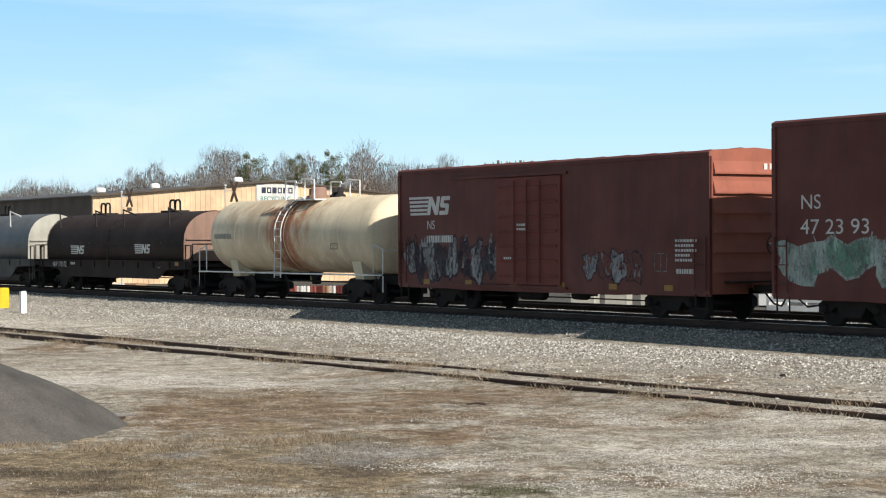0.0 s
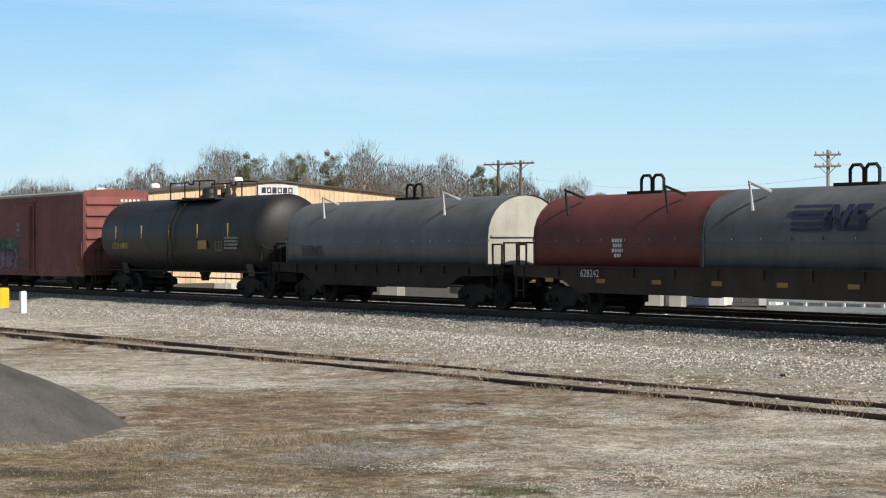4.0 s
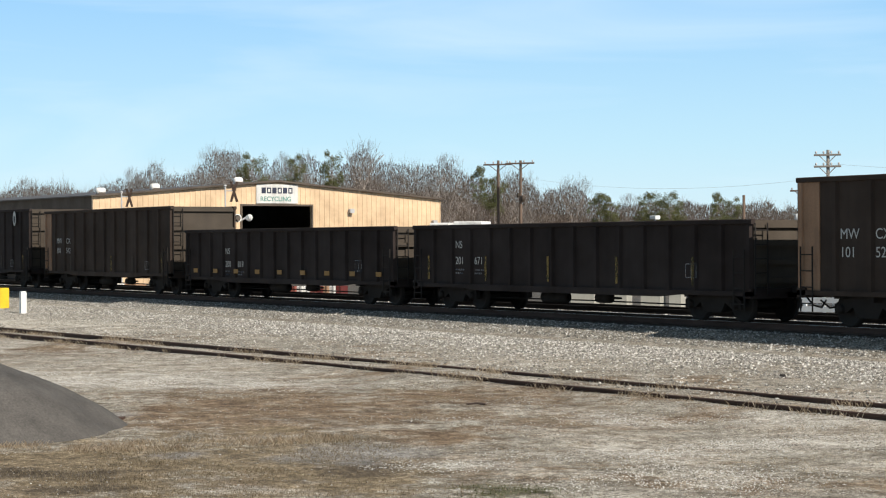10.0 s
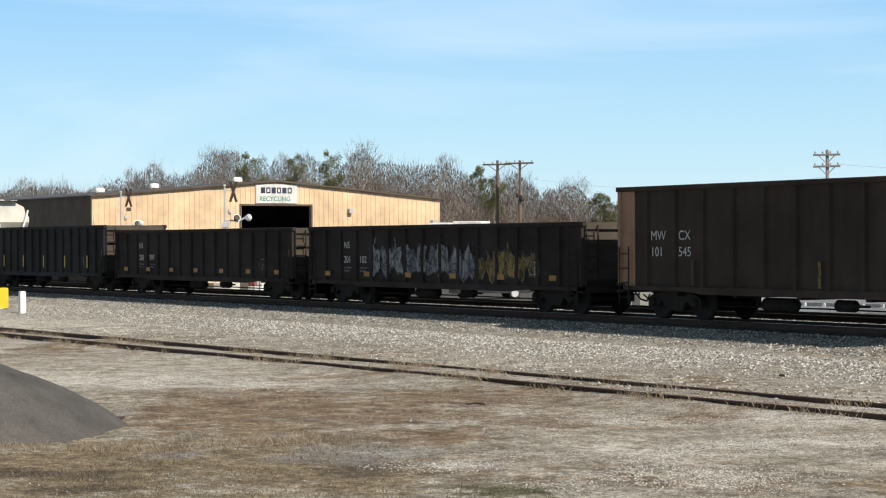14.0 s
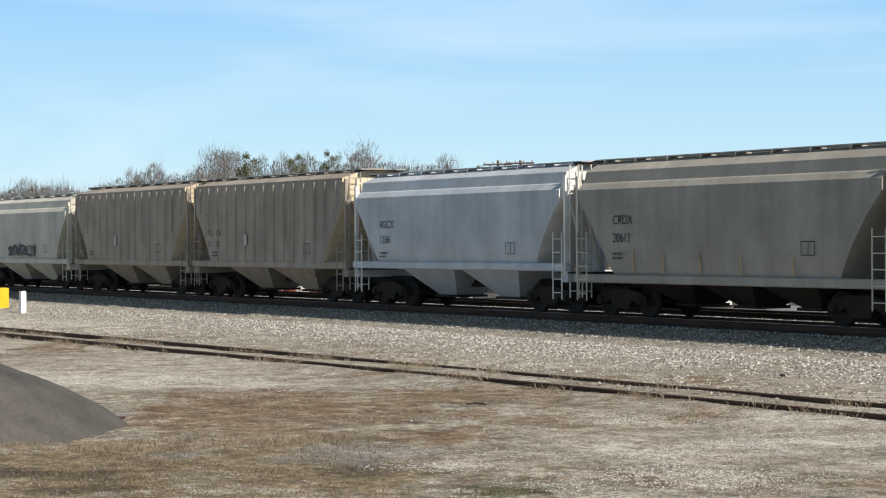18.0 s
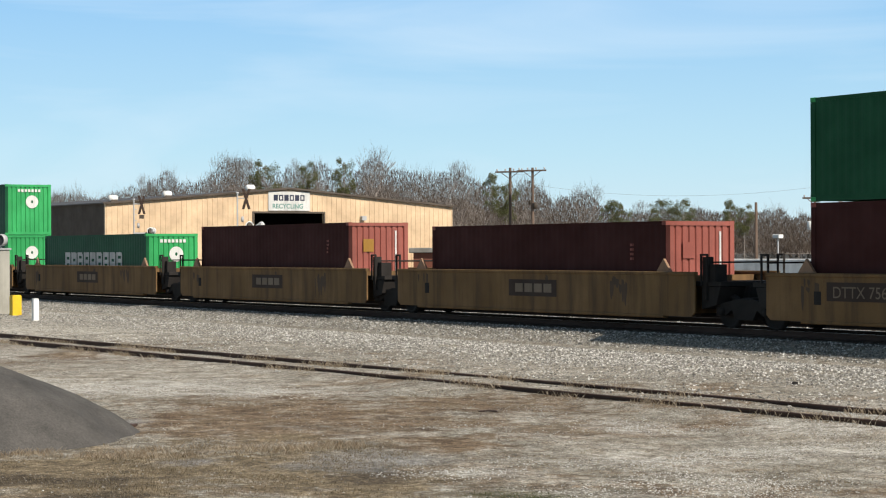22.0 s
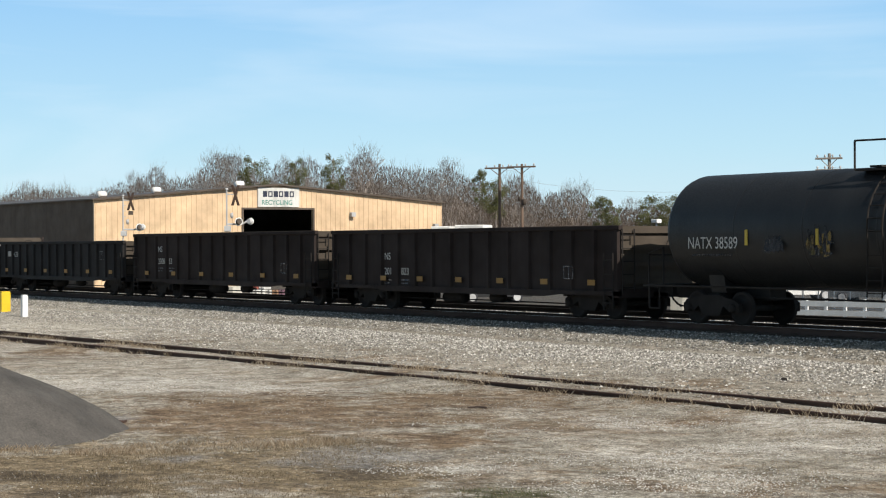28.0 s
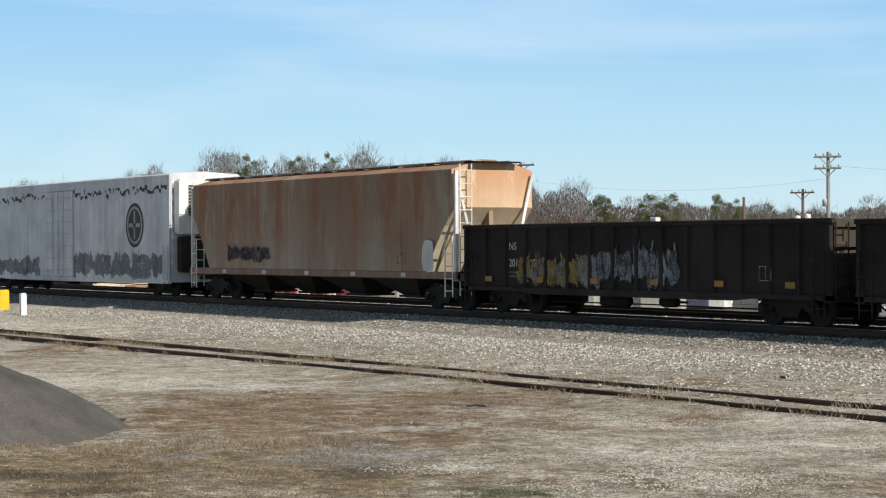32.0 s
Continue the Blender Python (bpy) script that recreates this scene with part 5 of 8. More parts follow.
    c, h, y = coil_car(181.9, 200.6, [(-8.4, -0.75, "coil_red", "coil_red"), (-0.65, 8.3, "silver", "silver_end")], "coil car with one brown-red and one silver hood", "gon_brown", 3.5)
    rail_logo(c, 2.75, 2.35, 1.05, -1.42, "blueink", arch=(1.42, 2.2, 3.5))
    bars(c, -4.6, 2.1, -1.44, [(0, 0.5), (0.05, 0.4), (0, 0.5), (0.1, 0.3)], h=0.1, gap=0.04)
    lettering("628242", 0.3, "plainwhite", c, -5.9, y - 0.064, 1.12)
    reflectors(c, -h + 0.6, h - 0.6, 0.95, y, 7, w=0.4, h=0.12)
    c, h, y = coil_car(166.1, 181.3, [(-6.6, 6.65, "silver", "silver_end")], "grey coil car with one long silver hood", "gon", 3.6)
    rail_logo(c, -5.4, 1.65, 0.6, -1.44, "darkink")
    # black tank car
    c, h, y = tank_car(149.2, 165.1, "black", "glossy black tank car with yellow lettering", 2.48, 1.53)
    lettering("UTLX 649011", 0.36, "gold", c, -6.2, -1.51, 1.92, wide=0.85)
    for k in range(5):
        x = -h + 2.2 + 2.75 * k
        part("reflector", Shape().box(x - 0.04, x + 0.04, -1.545, -1.53, 2.35, 2.9), "gold", c)
    part("placard", Shape().box(2.55, 3.35, -1.545, -1.53, 1.9, 2.25), "yellow", c)
    data_panel(c, 4.15, 1.85, -1.53, 0.55, 0.35)
    bars(c, 4.95, 2.3, -1.53, [(0, 1.2), (0, 1.2), (0, 1.2), (0, 1.1)], "hop_dim", 0.08, 0.05)
    bars(c, -0.3, 2.4, -1.2, [(0, 0)], "gold")
    # boxcars
    c, h, y = boxcar(132.0, 147.8, 4.5, "box_faded", "faded brown-red boxcar with green and mauve graffiti", "box_faded", (0.06, 0.11), "box_faded", ribs=0, roof_mat="hop_dim")
    graffiti(c, -h + 0.7, -0.6, 1.0, 2.4, y, ["tag_teal", "tag_green"], "tag_teal", 7, 3, (0.74, 2.5))
    graffiti(c, -h + 1.5, -0.7, 0.78, 2.0, y - 0.012, ["tag_pink", "tag_pink", "tag_mid"], "tag_pink", 7, 14, (0.74, 2.1))
    graffiti(c, -h + 1.7, -1.0, 0.85, 1.9, y - 0.022, ["tag_pink"], "tag_dark", 4, 15, (0.76, 2.0))
    lettering("EE C", 0.36, "plainwhite", c, -h + 1.05, y - 0.02, 1.96)
    lettering("31 15", 0.36, "plainwhite", c, -h + 1.05, y - 0.02, 1.6)
    bars(c, -0.8, 3.0, y, [(0, 0.5), (0.05, 0.45), (0, 0.6), (0, 0.5)], "tag_white", 0.16, 0.1)
    part("stencil_patch", Shape().box(-0.9, 0.8, y - 0.004, y - 0.001, 1.05, 1.5), "box_red", c)
    part("patch", Shape().box(h - 1.0, h - 0.5, y - 0.006, y - 0.002, 0.9, 1.15), "tag_gold", c)
    b = Shape()
    for k in range(5):
        b.box(h + 0.06, h + 0.064, 0.2 + 0.2 * k, 0.32 + 0.2 * k, 4.0, 4.15)
    part("stencil", b, "plainwhite", c)
    c, h, y = boxcar(114.2, 129.8, 4.48, "box_red", "brown-red boxcar with white railway mark and blue spray", "lit_end_red", (-0.14, 0.08), "box_bright", ribs=13)
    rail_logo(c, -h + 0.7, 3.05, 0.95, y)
    lettering("451 172", 0.42, "plainwhite", c, -h + 1.5, y - 0.042, 1.85, wide=1.15)
    lettering("NS", 0.4, "plainwhite", c, -h + 1.5, y - 0.042, 2.4)
    graffiti(c, -h + 2.9, -h + 6.4, 0.85, 2.2, y - 0.04, ["tag_blue"], "tag_blue", 4, 6, (0.74, 2.3))
    graffiti(c, 2.2, 4.3, 1.1, 2.2, y - 0.04, ["tag_white"], "box_red", 3, 8)
    data_panel(c, h - 2.4, 1.25, y - 0.036)
    bars(c, h - 1.5, 2.1, y - 0.036, [(0, 0.9), (0, 0.8), (0, 0.9), (0, 0.6)])
    reflectors(c, -h + 0.5, h - 0.5, 1.0, y - 0.036, 7)
    c, h, y = boxcar(96.3, 112.0, 4.6, "box_bright", "bright red boxcar with white and black graffiti", "box_bright", (-0.17, 0.02), "box_bright", roof_mat="galv")
    lettering("EE C", 0.36, "tag_white", c, -h + 0.95, y - 0.004, 2.4)
    lettering("77 3", 0.38, "plainwhite", c, -h + 1.1, y - 0.004, 1.95, wide=0.8)
    panel = part("sprayed_panel", Shape().prism_y([(-h + 1.75, 0.77), (-h + 5.3, 0.77), (-h + 5.3, 2.0), (-h + 2.05, 1.95)], y - 0.006, y - 0.002), "tag_mid", c, "pale grey sprayed panel")
    for q, ch in enumerate("LUSH"):
        lettering(ch, 1.62, "tag_grey", panel, -h + 2.1 + 0.78 * q, y - 0.009, 0.8, wide=0.8, name="sprayed_letter", bold=0.045)
    graffiti(c, -h + 7.3, h - 1.2, 1.0, 2.35, y, ["tag_mid", "tag_grey"], "tag_white", 8, 13, (0.75, 2.7))
    for k, (x, z, w, hh) in enumerate(((-h + 5.4, 2.95, 0.3, 0.12), (-h + 5.4, 2.35, 0.35, 0.3), (-h + 5.4, 1.85, 0.35, 0.4), (-h + 6.0, 3.0, 0.25, 0.2), (-h + 5.4, 0.9, 0.3, 0.35))):
        part("paint_patch", Shape().box(x, x + w, y - 0.07, y - 0.064, z, z + hh), "tag_white", c)
    part("paint_patch", Shape().prism_y([(h - 1.0 + 0.2 * math.cos(a), 2.0 + 0.2 * math.sin(a)) for a in [k * math.pi / 6 for k in range(12)]], y - 0.006, y - 0.002), "tag_white", c)

    # gondolas and scrap cars
    def tall(u0, u1, top, number, mat="gon_brown", tan=True, seal=False, size=0.36, rows=(2.16, 1.72)):
        c, h, y = gondola(u0, u1, top, mat, "tall brown-black high-side gondola, tan corner sheet" if tan else "tall black high-side gondola with a round white mark", 13, 0.78, "gon_end", corner_mat="gon_tan" if tan else None)
        p = (2 * h - 0.24) / 12
        for k, (a, b) in enumerate(((number[:2], number[4:7]), (number[2:4], number[7:]))):
            x = -h + 0.12 + p * (k + 1) + 0.16
            lettering(a, size, "plainwhite", c, x, y - 0.034, rows[0])
            lettering(b, size, "plainwhite", c, x, y - 0.034, rows[1])
        data_panel(c, h - 2.6, 1.05, y - 0.09, 0.42, 0.34)
        for k, x in enumerate((-h + 3.3, 0.9, 3.2, h - 0.9)):
            part("reflector", Shape().box(x - 0.05, x + 0.05, y - 0.1, y - 0.092, 0.95, 1.6), "tag_gold" if k % 2 else "gon_end", c)
        if seal:
            n = 16
            part("logo", Shape().add([(h - 2.05 + 0.22 * math.cos(2 * math.pi * i / n), y - 0.095, 3.4 + 0.36 * math.sin(2 * math.pi * i / n)) for i in range(n)], [tuple(range(n))]), "plainwhite", c)
            part("logo", Shape().add([(h - 2.05 + 0.12 * math.cos(2 * math.pi * i / 8), y - 0.098, 3.36 + 0.2 * math.sin(2 * math.pi * i / 8)) for i in range(8)], [tuple(range(8))]), "darkink", c)
        return c, h, y

    def low(u0, u1, top, number, mat="gon", posts=16, yellow=0, tag=None, label="black low-side gondola with heavy side posts", cut=3, panel=1.15, start=2, base=1.44):
        c, h, y = gondola(u0, u1, top, mat, label, posts, 0.7, "gon_end")
        if number:
            p = (2 * h - 0.24) / (posts - 1)
            for k, a in enumerate((number[:cut], number[cut:])):
                lettering(a, 0.33, "plainwhite", c, -h + 0.12 + p * (k + start) + 0.16, y - 0.004, base)
                bars(c, -h + 0.12 + p * (k + start) + 0.18, base - 0.2, y, [(0, 0.5), (0, 0.4)], "tag_mid", h=0.05)
            lettering("NS", 0.33, "plainwhite", c, -h + 0.12 + p * start + 0.16, y - 0.004, base + 0.5)
        data_panel(c, h - 2.6, panel, y - 0.09, 0.46, 0.38)
        if yellow:
            reflectors(c, -h + 0.1, h - 0.1, 0.98, y - 0.09, yellow)
        if tag:
            tag(c, h, y)
        return c, h, y

    tall(80.0, 94.4, 3.68, "MWCX101525")
    c, h, y = low(61.8, 78.3, 2.68, "201671")
    for k in range(5):
        x = -h + 1.0 + 3.3 * k
        part("reflector", Shape().box(x - 0.05, x + 0.05, y - 0.1, y - 0.092, 0.95, 1.7), "tag_gold", c)
    low(44.2, 60.6, 2.68, "200819", yellow=9, start=3, base=1.22)
    tall(28.5, 42.8, 3.68, "MWCX101542")
    tall(12.2, 26.5, 3.85, "MWCX102191", "gon", False, True, 0.3, (2.85, 2.4))
    tall(-4.35, 10.05, 3.63, "MWCX101545")
    low(-22.4, -5.95, 2.7, "201102", yellow=6, tag=lambda c, h, y: (graffiti(c, -3.9, 2.6, 0.85, 2.1, y - 0.05, ["tag_white", "tag_mid"], "tag_grey", 9, 21), graffiti(c, 2.6, 6.0, 0.85, 1.9, y - 0.05, ["tag_gold", "tag_gold"], "tag_grey", 6, 22)),
        label="black low-side gondola with white and mustard graffiti")
    low(-40.05, -23.6, 2.7, "200997", yellow=7)
    c, h, y = low(-57.4, -41.25, 2.97, "", "gon_green", 17, label="dark green gondola with yellow reflector strips")
    lettering("OMNX", 0.36, "plainwhite", c, -h + 1.25, y - 0.004, 1.95, wide=0.62)
    lettering("229", 0.34, "plainwhite", c, -h + 1.35, y - 0.004, 1.5, wide=0.8)
    for k in range(6):
        x = -h + 0.7 + 2.7 * k
        part("reflector", Shape().box(x - 0.05, x + 0.05, y - 0.1, y - 0.092, 1.05, 1.6), "gold", c)
    # covered hoppers
    spec = [(-70.9, -58.6, 4.02, "hop_grey", 4.36, 3, True, 0, 1.0, "CRDX 9604", "light grey covered hopper with white end frames", "white"),
            (-83.9, -71.4, 4.05, "hop_dim", 4.4, 3, True, 0, 1.0, "CRDX 20613", "grey rounded covered hopper with black lettering", "hop_grey"),
            (-96.7, -84.3, 4.1, "hop_blue", 4.4, 2, True, 0, 1.3, "RGCX 1236", "pale blue-grey covered hopper with two bays", "white"),
            (-109.6, -97.2, 4.38, "hop_brown", 4.62, 2, False, 15, 1.25, "", "dusty brown-grey ribbed covered hopper", "hop_brown"),
            (-122.2, -110.1, 4.38, "hop_brown", 4.62, 2, False, 15, 1.25, "", "dusty brown-grey ribbed covered hopper", "hop_brown"),
            (-135.4, -123.0, 4.1, "hop_grey", 4.4, 2, True, 0, 1.25, "RGCX 1246", "light grey two-bay covered hopper with graffiti", "hop_grey")]
    for u0, u1, eave, mat, rt, bays, rd, ribs, sill, text, label, cage in spec:
        # sunlit ends put into paint: cream on brown cars, white on the blue
        c, h, y = hopper(u0, u1, eave, mat, label, rt, bays, rd, ribs, sill, cage, bay_mat="under" if text.startswith("CRDX") else None, end_mat={"hop_brown": "cream", "hop_blue": "white"}.get(mat))
        if text.startswith("CRDX"):
            rnd = random.Random(int(-u0))
            for q in range(5):
                x = -h + 2.8 + 1.55 * q + rnd.uniform(-0.3, 0.3)
                part("rust_streak", Shape().add([(x - 0.03, y - 0.004, 1.25), (x + 0.03, y - 0.004, 1.25), (x - 0.02, y - 0.004, 1.7 + rnd.uniform(0, 0.35)), (x - 0.05, y - 0.004, 1.75)], [(0, 1, 2, 3)]), "rust_wash", c)
        if text:
            for k, w in enumerate(text.split()):
                lettering(w, 0.36, "darkink", c, -h + 1.9, y - 0.03, 2.6 - 0.5 * k, wide=0.9)
        data_panel(c, h - 3.0, 1.75, y - 0.03, 0.5, 0.36, "darkink")
        bars(c, -h + 1.9, 1.75, y - 0.03, [(0, 0.5), (0, 0.45)], "darkink", 0.06)
        if ribs:
            part("paint_patch", Shape().add([(px, y - 0.012, pz) for px, pz in blob(-h + 4.75, 2.25, 0.24, 0.42, random.Random(7), 18, 0.04)], [tuple(range(18))]), "plainwhite", c)
            if u0 > -112:
                for q, (a, b) in enumerate((("RG", "12"), ("CX", "03"))):
                    lettering(a, 0.32, "darkink", c, -h + 1.45 + 0.78 * q, y - 0.012, 2.42)
                    lettering(b, 0.32, "darkink", c, -h + 1.45 + 0.78 * q, y - 0.012, 2.0)
    graffiti(CARS[-1][0], -1.5, 2.0, 1.55, 2.1, -1.605, ["tag_white"], "darkink", 6, 31)
    # articulated well cars and their containers
    wells = [(-154.25, -137.6, [-138.9]), (-172.6, -157.1, [-155.6]), (-190.1, -174.7, [-173.8]), (-208.4, -192.6, [-191.4]), (-226.4, -210.4, [-209.5, -225.6])]
    for k, (u0, u1, tr) in enumerate(wells):
        c, h, y = well_car(u0, u1, "weathered ochre articulated well car", tr, (k == 4, k == 0))
        if k in (0, 4):
            part("name_board", Shape().box(-h + 2.2, -h + 5.6, y - 0.006, y - 0.002, 0.82, 1.28), "board_brown", c)
            lettering("DTTX 75661", 0.4, "board_mark", c, -h + 2.4, y - 0.008, 0.9, wide=1.05)
            coupler(c, h + 1.2 if k == 0 else -h - 1.2, 1 if k == 0 else -1, 0.5)
        else:
            part("name_board", Shape().box(-1.1, 1.4, y - 0.006, y - 0.002, 0.72, 1.22), "board_brown", c)
            for q in range(4):
                part("logo", Shape().box(-0.75 + 0.5 * q, -0.35 + 0.5 * q, y - 0.012, y - 0.008, 0.84, 1.1), "board_mark", c)
        for x, z, w, hh in ((-h + 1.6, 0.75, 0.5, 0.5), (h - 3.6, 0.7, 0.35, 0.6), (h - 3.1, 0.7, 0.3, 0.65), (1.0, 1.1, 0.25, 0.2)):
            rnd = random.Random(k * 9 + int(x * 10))
            for q in range(5):
                a, t = x + rnd.uniform(-0.6, 0.6) * w, 1.38 - rnd.uniform(0, 0.25)
                b = max(0.42, t - hh * rnd.uniform(0.3, 1.3))
                s = rnd.uniform(0.03, 0.09)
                part("soot_streak", Shape().add([(a - s, y - 0.003 - 0.0003 * q, t), (a + s * 0.8, y - 0.003 - 0.0003 * q, t - 0.03), (a + s * 0.9, y - 0.003 - 0.0003 * q, (t + b) / 2), (a + 0.2 * s, y - 0.003 - 0.0003 * q, b), (a - 0.5 * s, y - 0.003 - 0.0003 * q, b + 0.05), (a - s * 1.1, y - 0.003 - 0.0003 * q, (t + b) / 2)], [tuple(range(6))]), "well_soot", c)
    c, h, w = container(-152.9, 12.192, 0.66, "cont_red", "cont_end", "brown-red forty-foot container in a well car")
    part("sticker", Shape().box(h - 0.02, h + 0.004, -0.75, -0.6, 1.75, 1.95), "yellow", c)
    part("stencil", Shape().box(h - 0.02, h + 0.004, 0.68, 0.74, 0.6, 2.2), "plainwhite", c)
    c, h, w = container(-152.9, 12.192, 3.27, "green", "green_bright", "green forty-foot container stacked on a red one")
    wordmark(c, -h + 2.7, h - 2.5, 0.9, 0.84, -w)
    round_logo(c, h, 0.2, 1.7, 0.33)
    bars(c, h - 2.3, 2.3, -w, [(0, 1.5), (0.6, 0.7)], h=0.12)
    for q in range(7):
        part("stencil", Shape().box(h - 0.02, h + 0.004, -0.55 + 0.18 * q, -0.43 + 0.18 * q, 2.2, 2.34), "plainwhite", c)
    for u in (-170.85, -188.65):
        c, h, w = container(u, 12.192, 0.3 if u > -180 else 0.52, "cont_red", "cont_end", "brown-red forty-foot container sitting low in a well car", 2.591)
        part("sticker", Shape().box(h - 0.02, h + 0.004, -0.62, -0.2, 1.55, 2.0), "yellow" if u < -180 else "cont_end", c)
        part("stencil", Shape().box(h - 0.02, h + 0.004, 0.68, 0.74, 0.6, 2.3), "plainwhite", c)
        bars(c, h - 1.6, 1.9, -w, [(0, 0.15), (0, 0.15), (0, 0.15), (0, 0.15)], "cont_end")
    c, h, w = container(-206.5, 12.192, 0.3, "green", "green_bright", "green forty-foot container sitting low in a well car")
    wordmark(c, -h + 2.7, h - 2.5, 0.95, 0.84, -w)
    round_logo(c, h, 0.2, 1.7, 0.33)
    for q in range(7):
        part("stencil", Shape().box(h - 0.02, h + 0.004, -0.55 + 0.18 * q, -0.43 + 0.18 * q, 2.2, 2.34), "plainwhite", c)
    c, h, w = container(-224.35, 6.058, 0.4, "cont_red", "cont_end", "brown-red twenty-foot container in a well car")
    for q in range(3):
        part("stencil", Shape().box(-h + 0.75, -h + 0.83, -w - 0.006, -w - 0.002, 1.1 + 0.4 * q, 1.35 + 0.4 * q), "plainwhite", c)
    c, h, w = container(-218.25, 6.058, 0.4, "green", "green_bright", "green twenty-foot container in a well car")
    wordmark(c, -h + 1.05, h - 0.9, 0.98, 0.58, -w)
    round_logo(c, h, 0.2, 1.7, 0.33)
    bars(c, h - 2.3, 2.25, -w, [(0, 1.6), (0.8, 0.6)], h=0.1)
    c, h, w = container(-224.35, 12.192, 2.99, "green", "green_bright", "green forty-foot container stacked on two short ones")
    wordmark(c, -h + 2.7, h - 2.5, 0.9, 0.84, -w)
    round_logo(c, h, 0.2, 1.7, 0.33)
    bars(c, h - 2.3, 2.3, -w, [(0, 1.5), (0.6, 0.7)], "green_bright", h=0.12)
    for q in range(7):
        part("stencil", Shape().box(h - 0.02, h + 0.004, -0.55 + 0.18 * q, -0.43 + 0.18 * q, 2.2, 2.34), "plainwhite", c)
    # two grey hoppers, a tank car and gondolas again
    for u0, u1 in ((-242.1, -229.1), (-256.0, -243.0)):
        c, h, y = hopper(u0, u1, 4.25, "hop_slate", "grey rounded covered hopper with white end cages", 4.5, 3, True, 0, 1.05, "white", end_mat="white", bay_mat="under", boxy=True)
        data_panel(c, h - 2.6, 1.9, y - 0.03, 0.45, 0.3, "darkink")
        bars(c, -h + 1.9, 2.6, y - 0.03, [(0, 0.7), (0, 0.6)], "darkink", 0.12)
    c, h, y = tank_car(-275.5, -258.9, "black", "dull black tank car with white lettering", 2.48, 1.53)
    lettering("NATX 38589", 0.44, "plainwhite", c, -h + 1.35, -1.52, 2.02, wide=0.82)
    bars(c, -h + 1.5, 1.82, -1.5, [(0, 1.6)], "tag_grey", h=0.06)
    for k in range(5):
        x = -h + 3.7 + 2.6 * k
        part("reflector", Shape().box(x - 0.05, x + 0.05, -1.545, -1.53, 2.1, 2.5), "gold", c)
    data_panel(c, h - 3.6, 1.85, -1.53, 0.55, 0.35)
    bars(c, h - 2.9, 2.5, -1.53, [(0, 1.2)] * 5, "hop_dim", 0.08, 0.05)
    graffiti(c, -3.9, -3.2, 1.85, 2.35, -1.53, ["tag_grey"], "tag_grey", 3, 41)
    graffiti(c, -2.4, -1.5, 1.8, 2.5, -1.53, ["tag_gold", "tag_grey"], "tag_grey", 3, 42)
    low(-293.7, -277.2, 2.68, "201823", yellow=7, start=3, base=1.18)
    low(-311.1, -294.9, 2.7, "200853", yellow=6, cut=4)
    c, h, y = low(-328.2, -312.2, 2.43, "", "gon_green", 17, yellow=6, panel=1.6, label="dark green low-side gondola with yellow reflectors")
    lettering("1628", 0.36, "plainwhite", c, -h + 2.1, y - 0.004, 1.7, wide=0.9)
    bars(c, -h + 1.4, 1.72, y, [(0, 0.5)], h=0.25)
    low(-346.0, -329.6, 2.68, "101818", yellow=6)
    low(-363.2, -346.8, 2.72, "201002", yellow=6, tag=lambda c, h, y: (graffiti(c, -5.2, -1.6, 0.85, 1.8, y - 0.05, ["tag_gold", "tag_mid"], "tag_gold", 6, 51), graffiti(c, -1.6, 2.4, 0.85, 2.05, y - 0.05, ["tag_white", "tag_mid"], "tag_grey", 8, 52)),
        label="black low-side gondola with pale and mustard graffiti")
    # rust-streaked hopper and white refrigerator car
    c, h, y = hopper(-383.2, -363.5, 4.5, "hop_rust_run", "tall rust-streaked grey covered hopper, white end frame", 4.72, 4, False, 0, 1.05, "white", end_mat="cream_end", sill_mat="rust_end", bay_mat="under")
    reflectors(c, -h + 1.5, h - 1.5, 1.06, y + 0.01, 5, "plainwhite", 0.3, 0.14)
    graffiti(c, -h + 3.4, -h + 7.0, 1.5, 2.1, y + 0.03, ["tag_dark"], "tag_dark", 7, 61)
    data_panel(c, h - 3.6, 1.5, y + 0.04, 0.5, 0.35)
    part("paint_patch", Shape().add([(px, y - 0.02, pz) for px, pz in blob(h - 1.6, 1.75, 0.7, 1.0, random.Random(5), 22, 0.06)], [tuple(range(22))]), "plainwhite", c)
    c, h, y = boxcar(-408.0, -385.1, 5.05, "reefer", "long white refrigerator car with dark graffiti along its foot", "reefer", (-0.11, 0.04), "reefer", z0=0.62, W=3.15)
    n = 24
    for rr, m, yy in ((1.0, "darkink", 0.006), (0.85, "hop_dim", 0.009), (0.72, "darkink", 0.012)):
        part("logo", Shape().add([(h - 3.6 + 0.95 * rr * math.cos(2 * math.pi * i / n), y - yy, 3.0 + 0.95 * rr * math.sin(2 * math.pi * i / n)) for i in range(n)], [tuple(range(n))]), m, c, "round dark railway mark")
    part("logo", Shape().box(h - 3.68, h - 3.52, y - 0.018, y - 0.014, 2.4, 3.6).box(h - 4.2, h - 3.0, y - 0.018, y - 0.014, 2.92, 3.08), "hop_dim", c)
    graffiti(c, -h + 0.5, -h + 8.0, 0.7, 1.6, y - 0.002, ["tag_mid", "tag_white"], "tag_mid", 8, 71, (0.65, 1.75))
    graffiti(c, -h + 9.4, h - 0.8, 0.7, 1.8, y - 0.002, ["tag_mid", "tag_white", "tag_mid"], "tag_mid", 12, 72, (0.65, 1.95))
    drip = Shape()
    rnd = random.Random(8)
    x = -h + 0.4
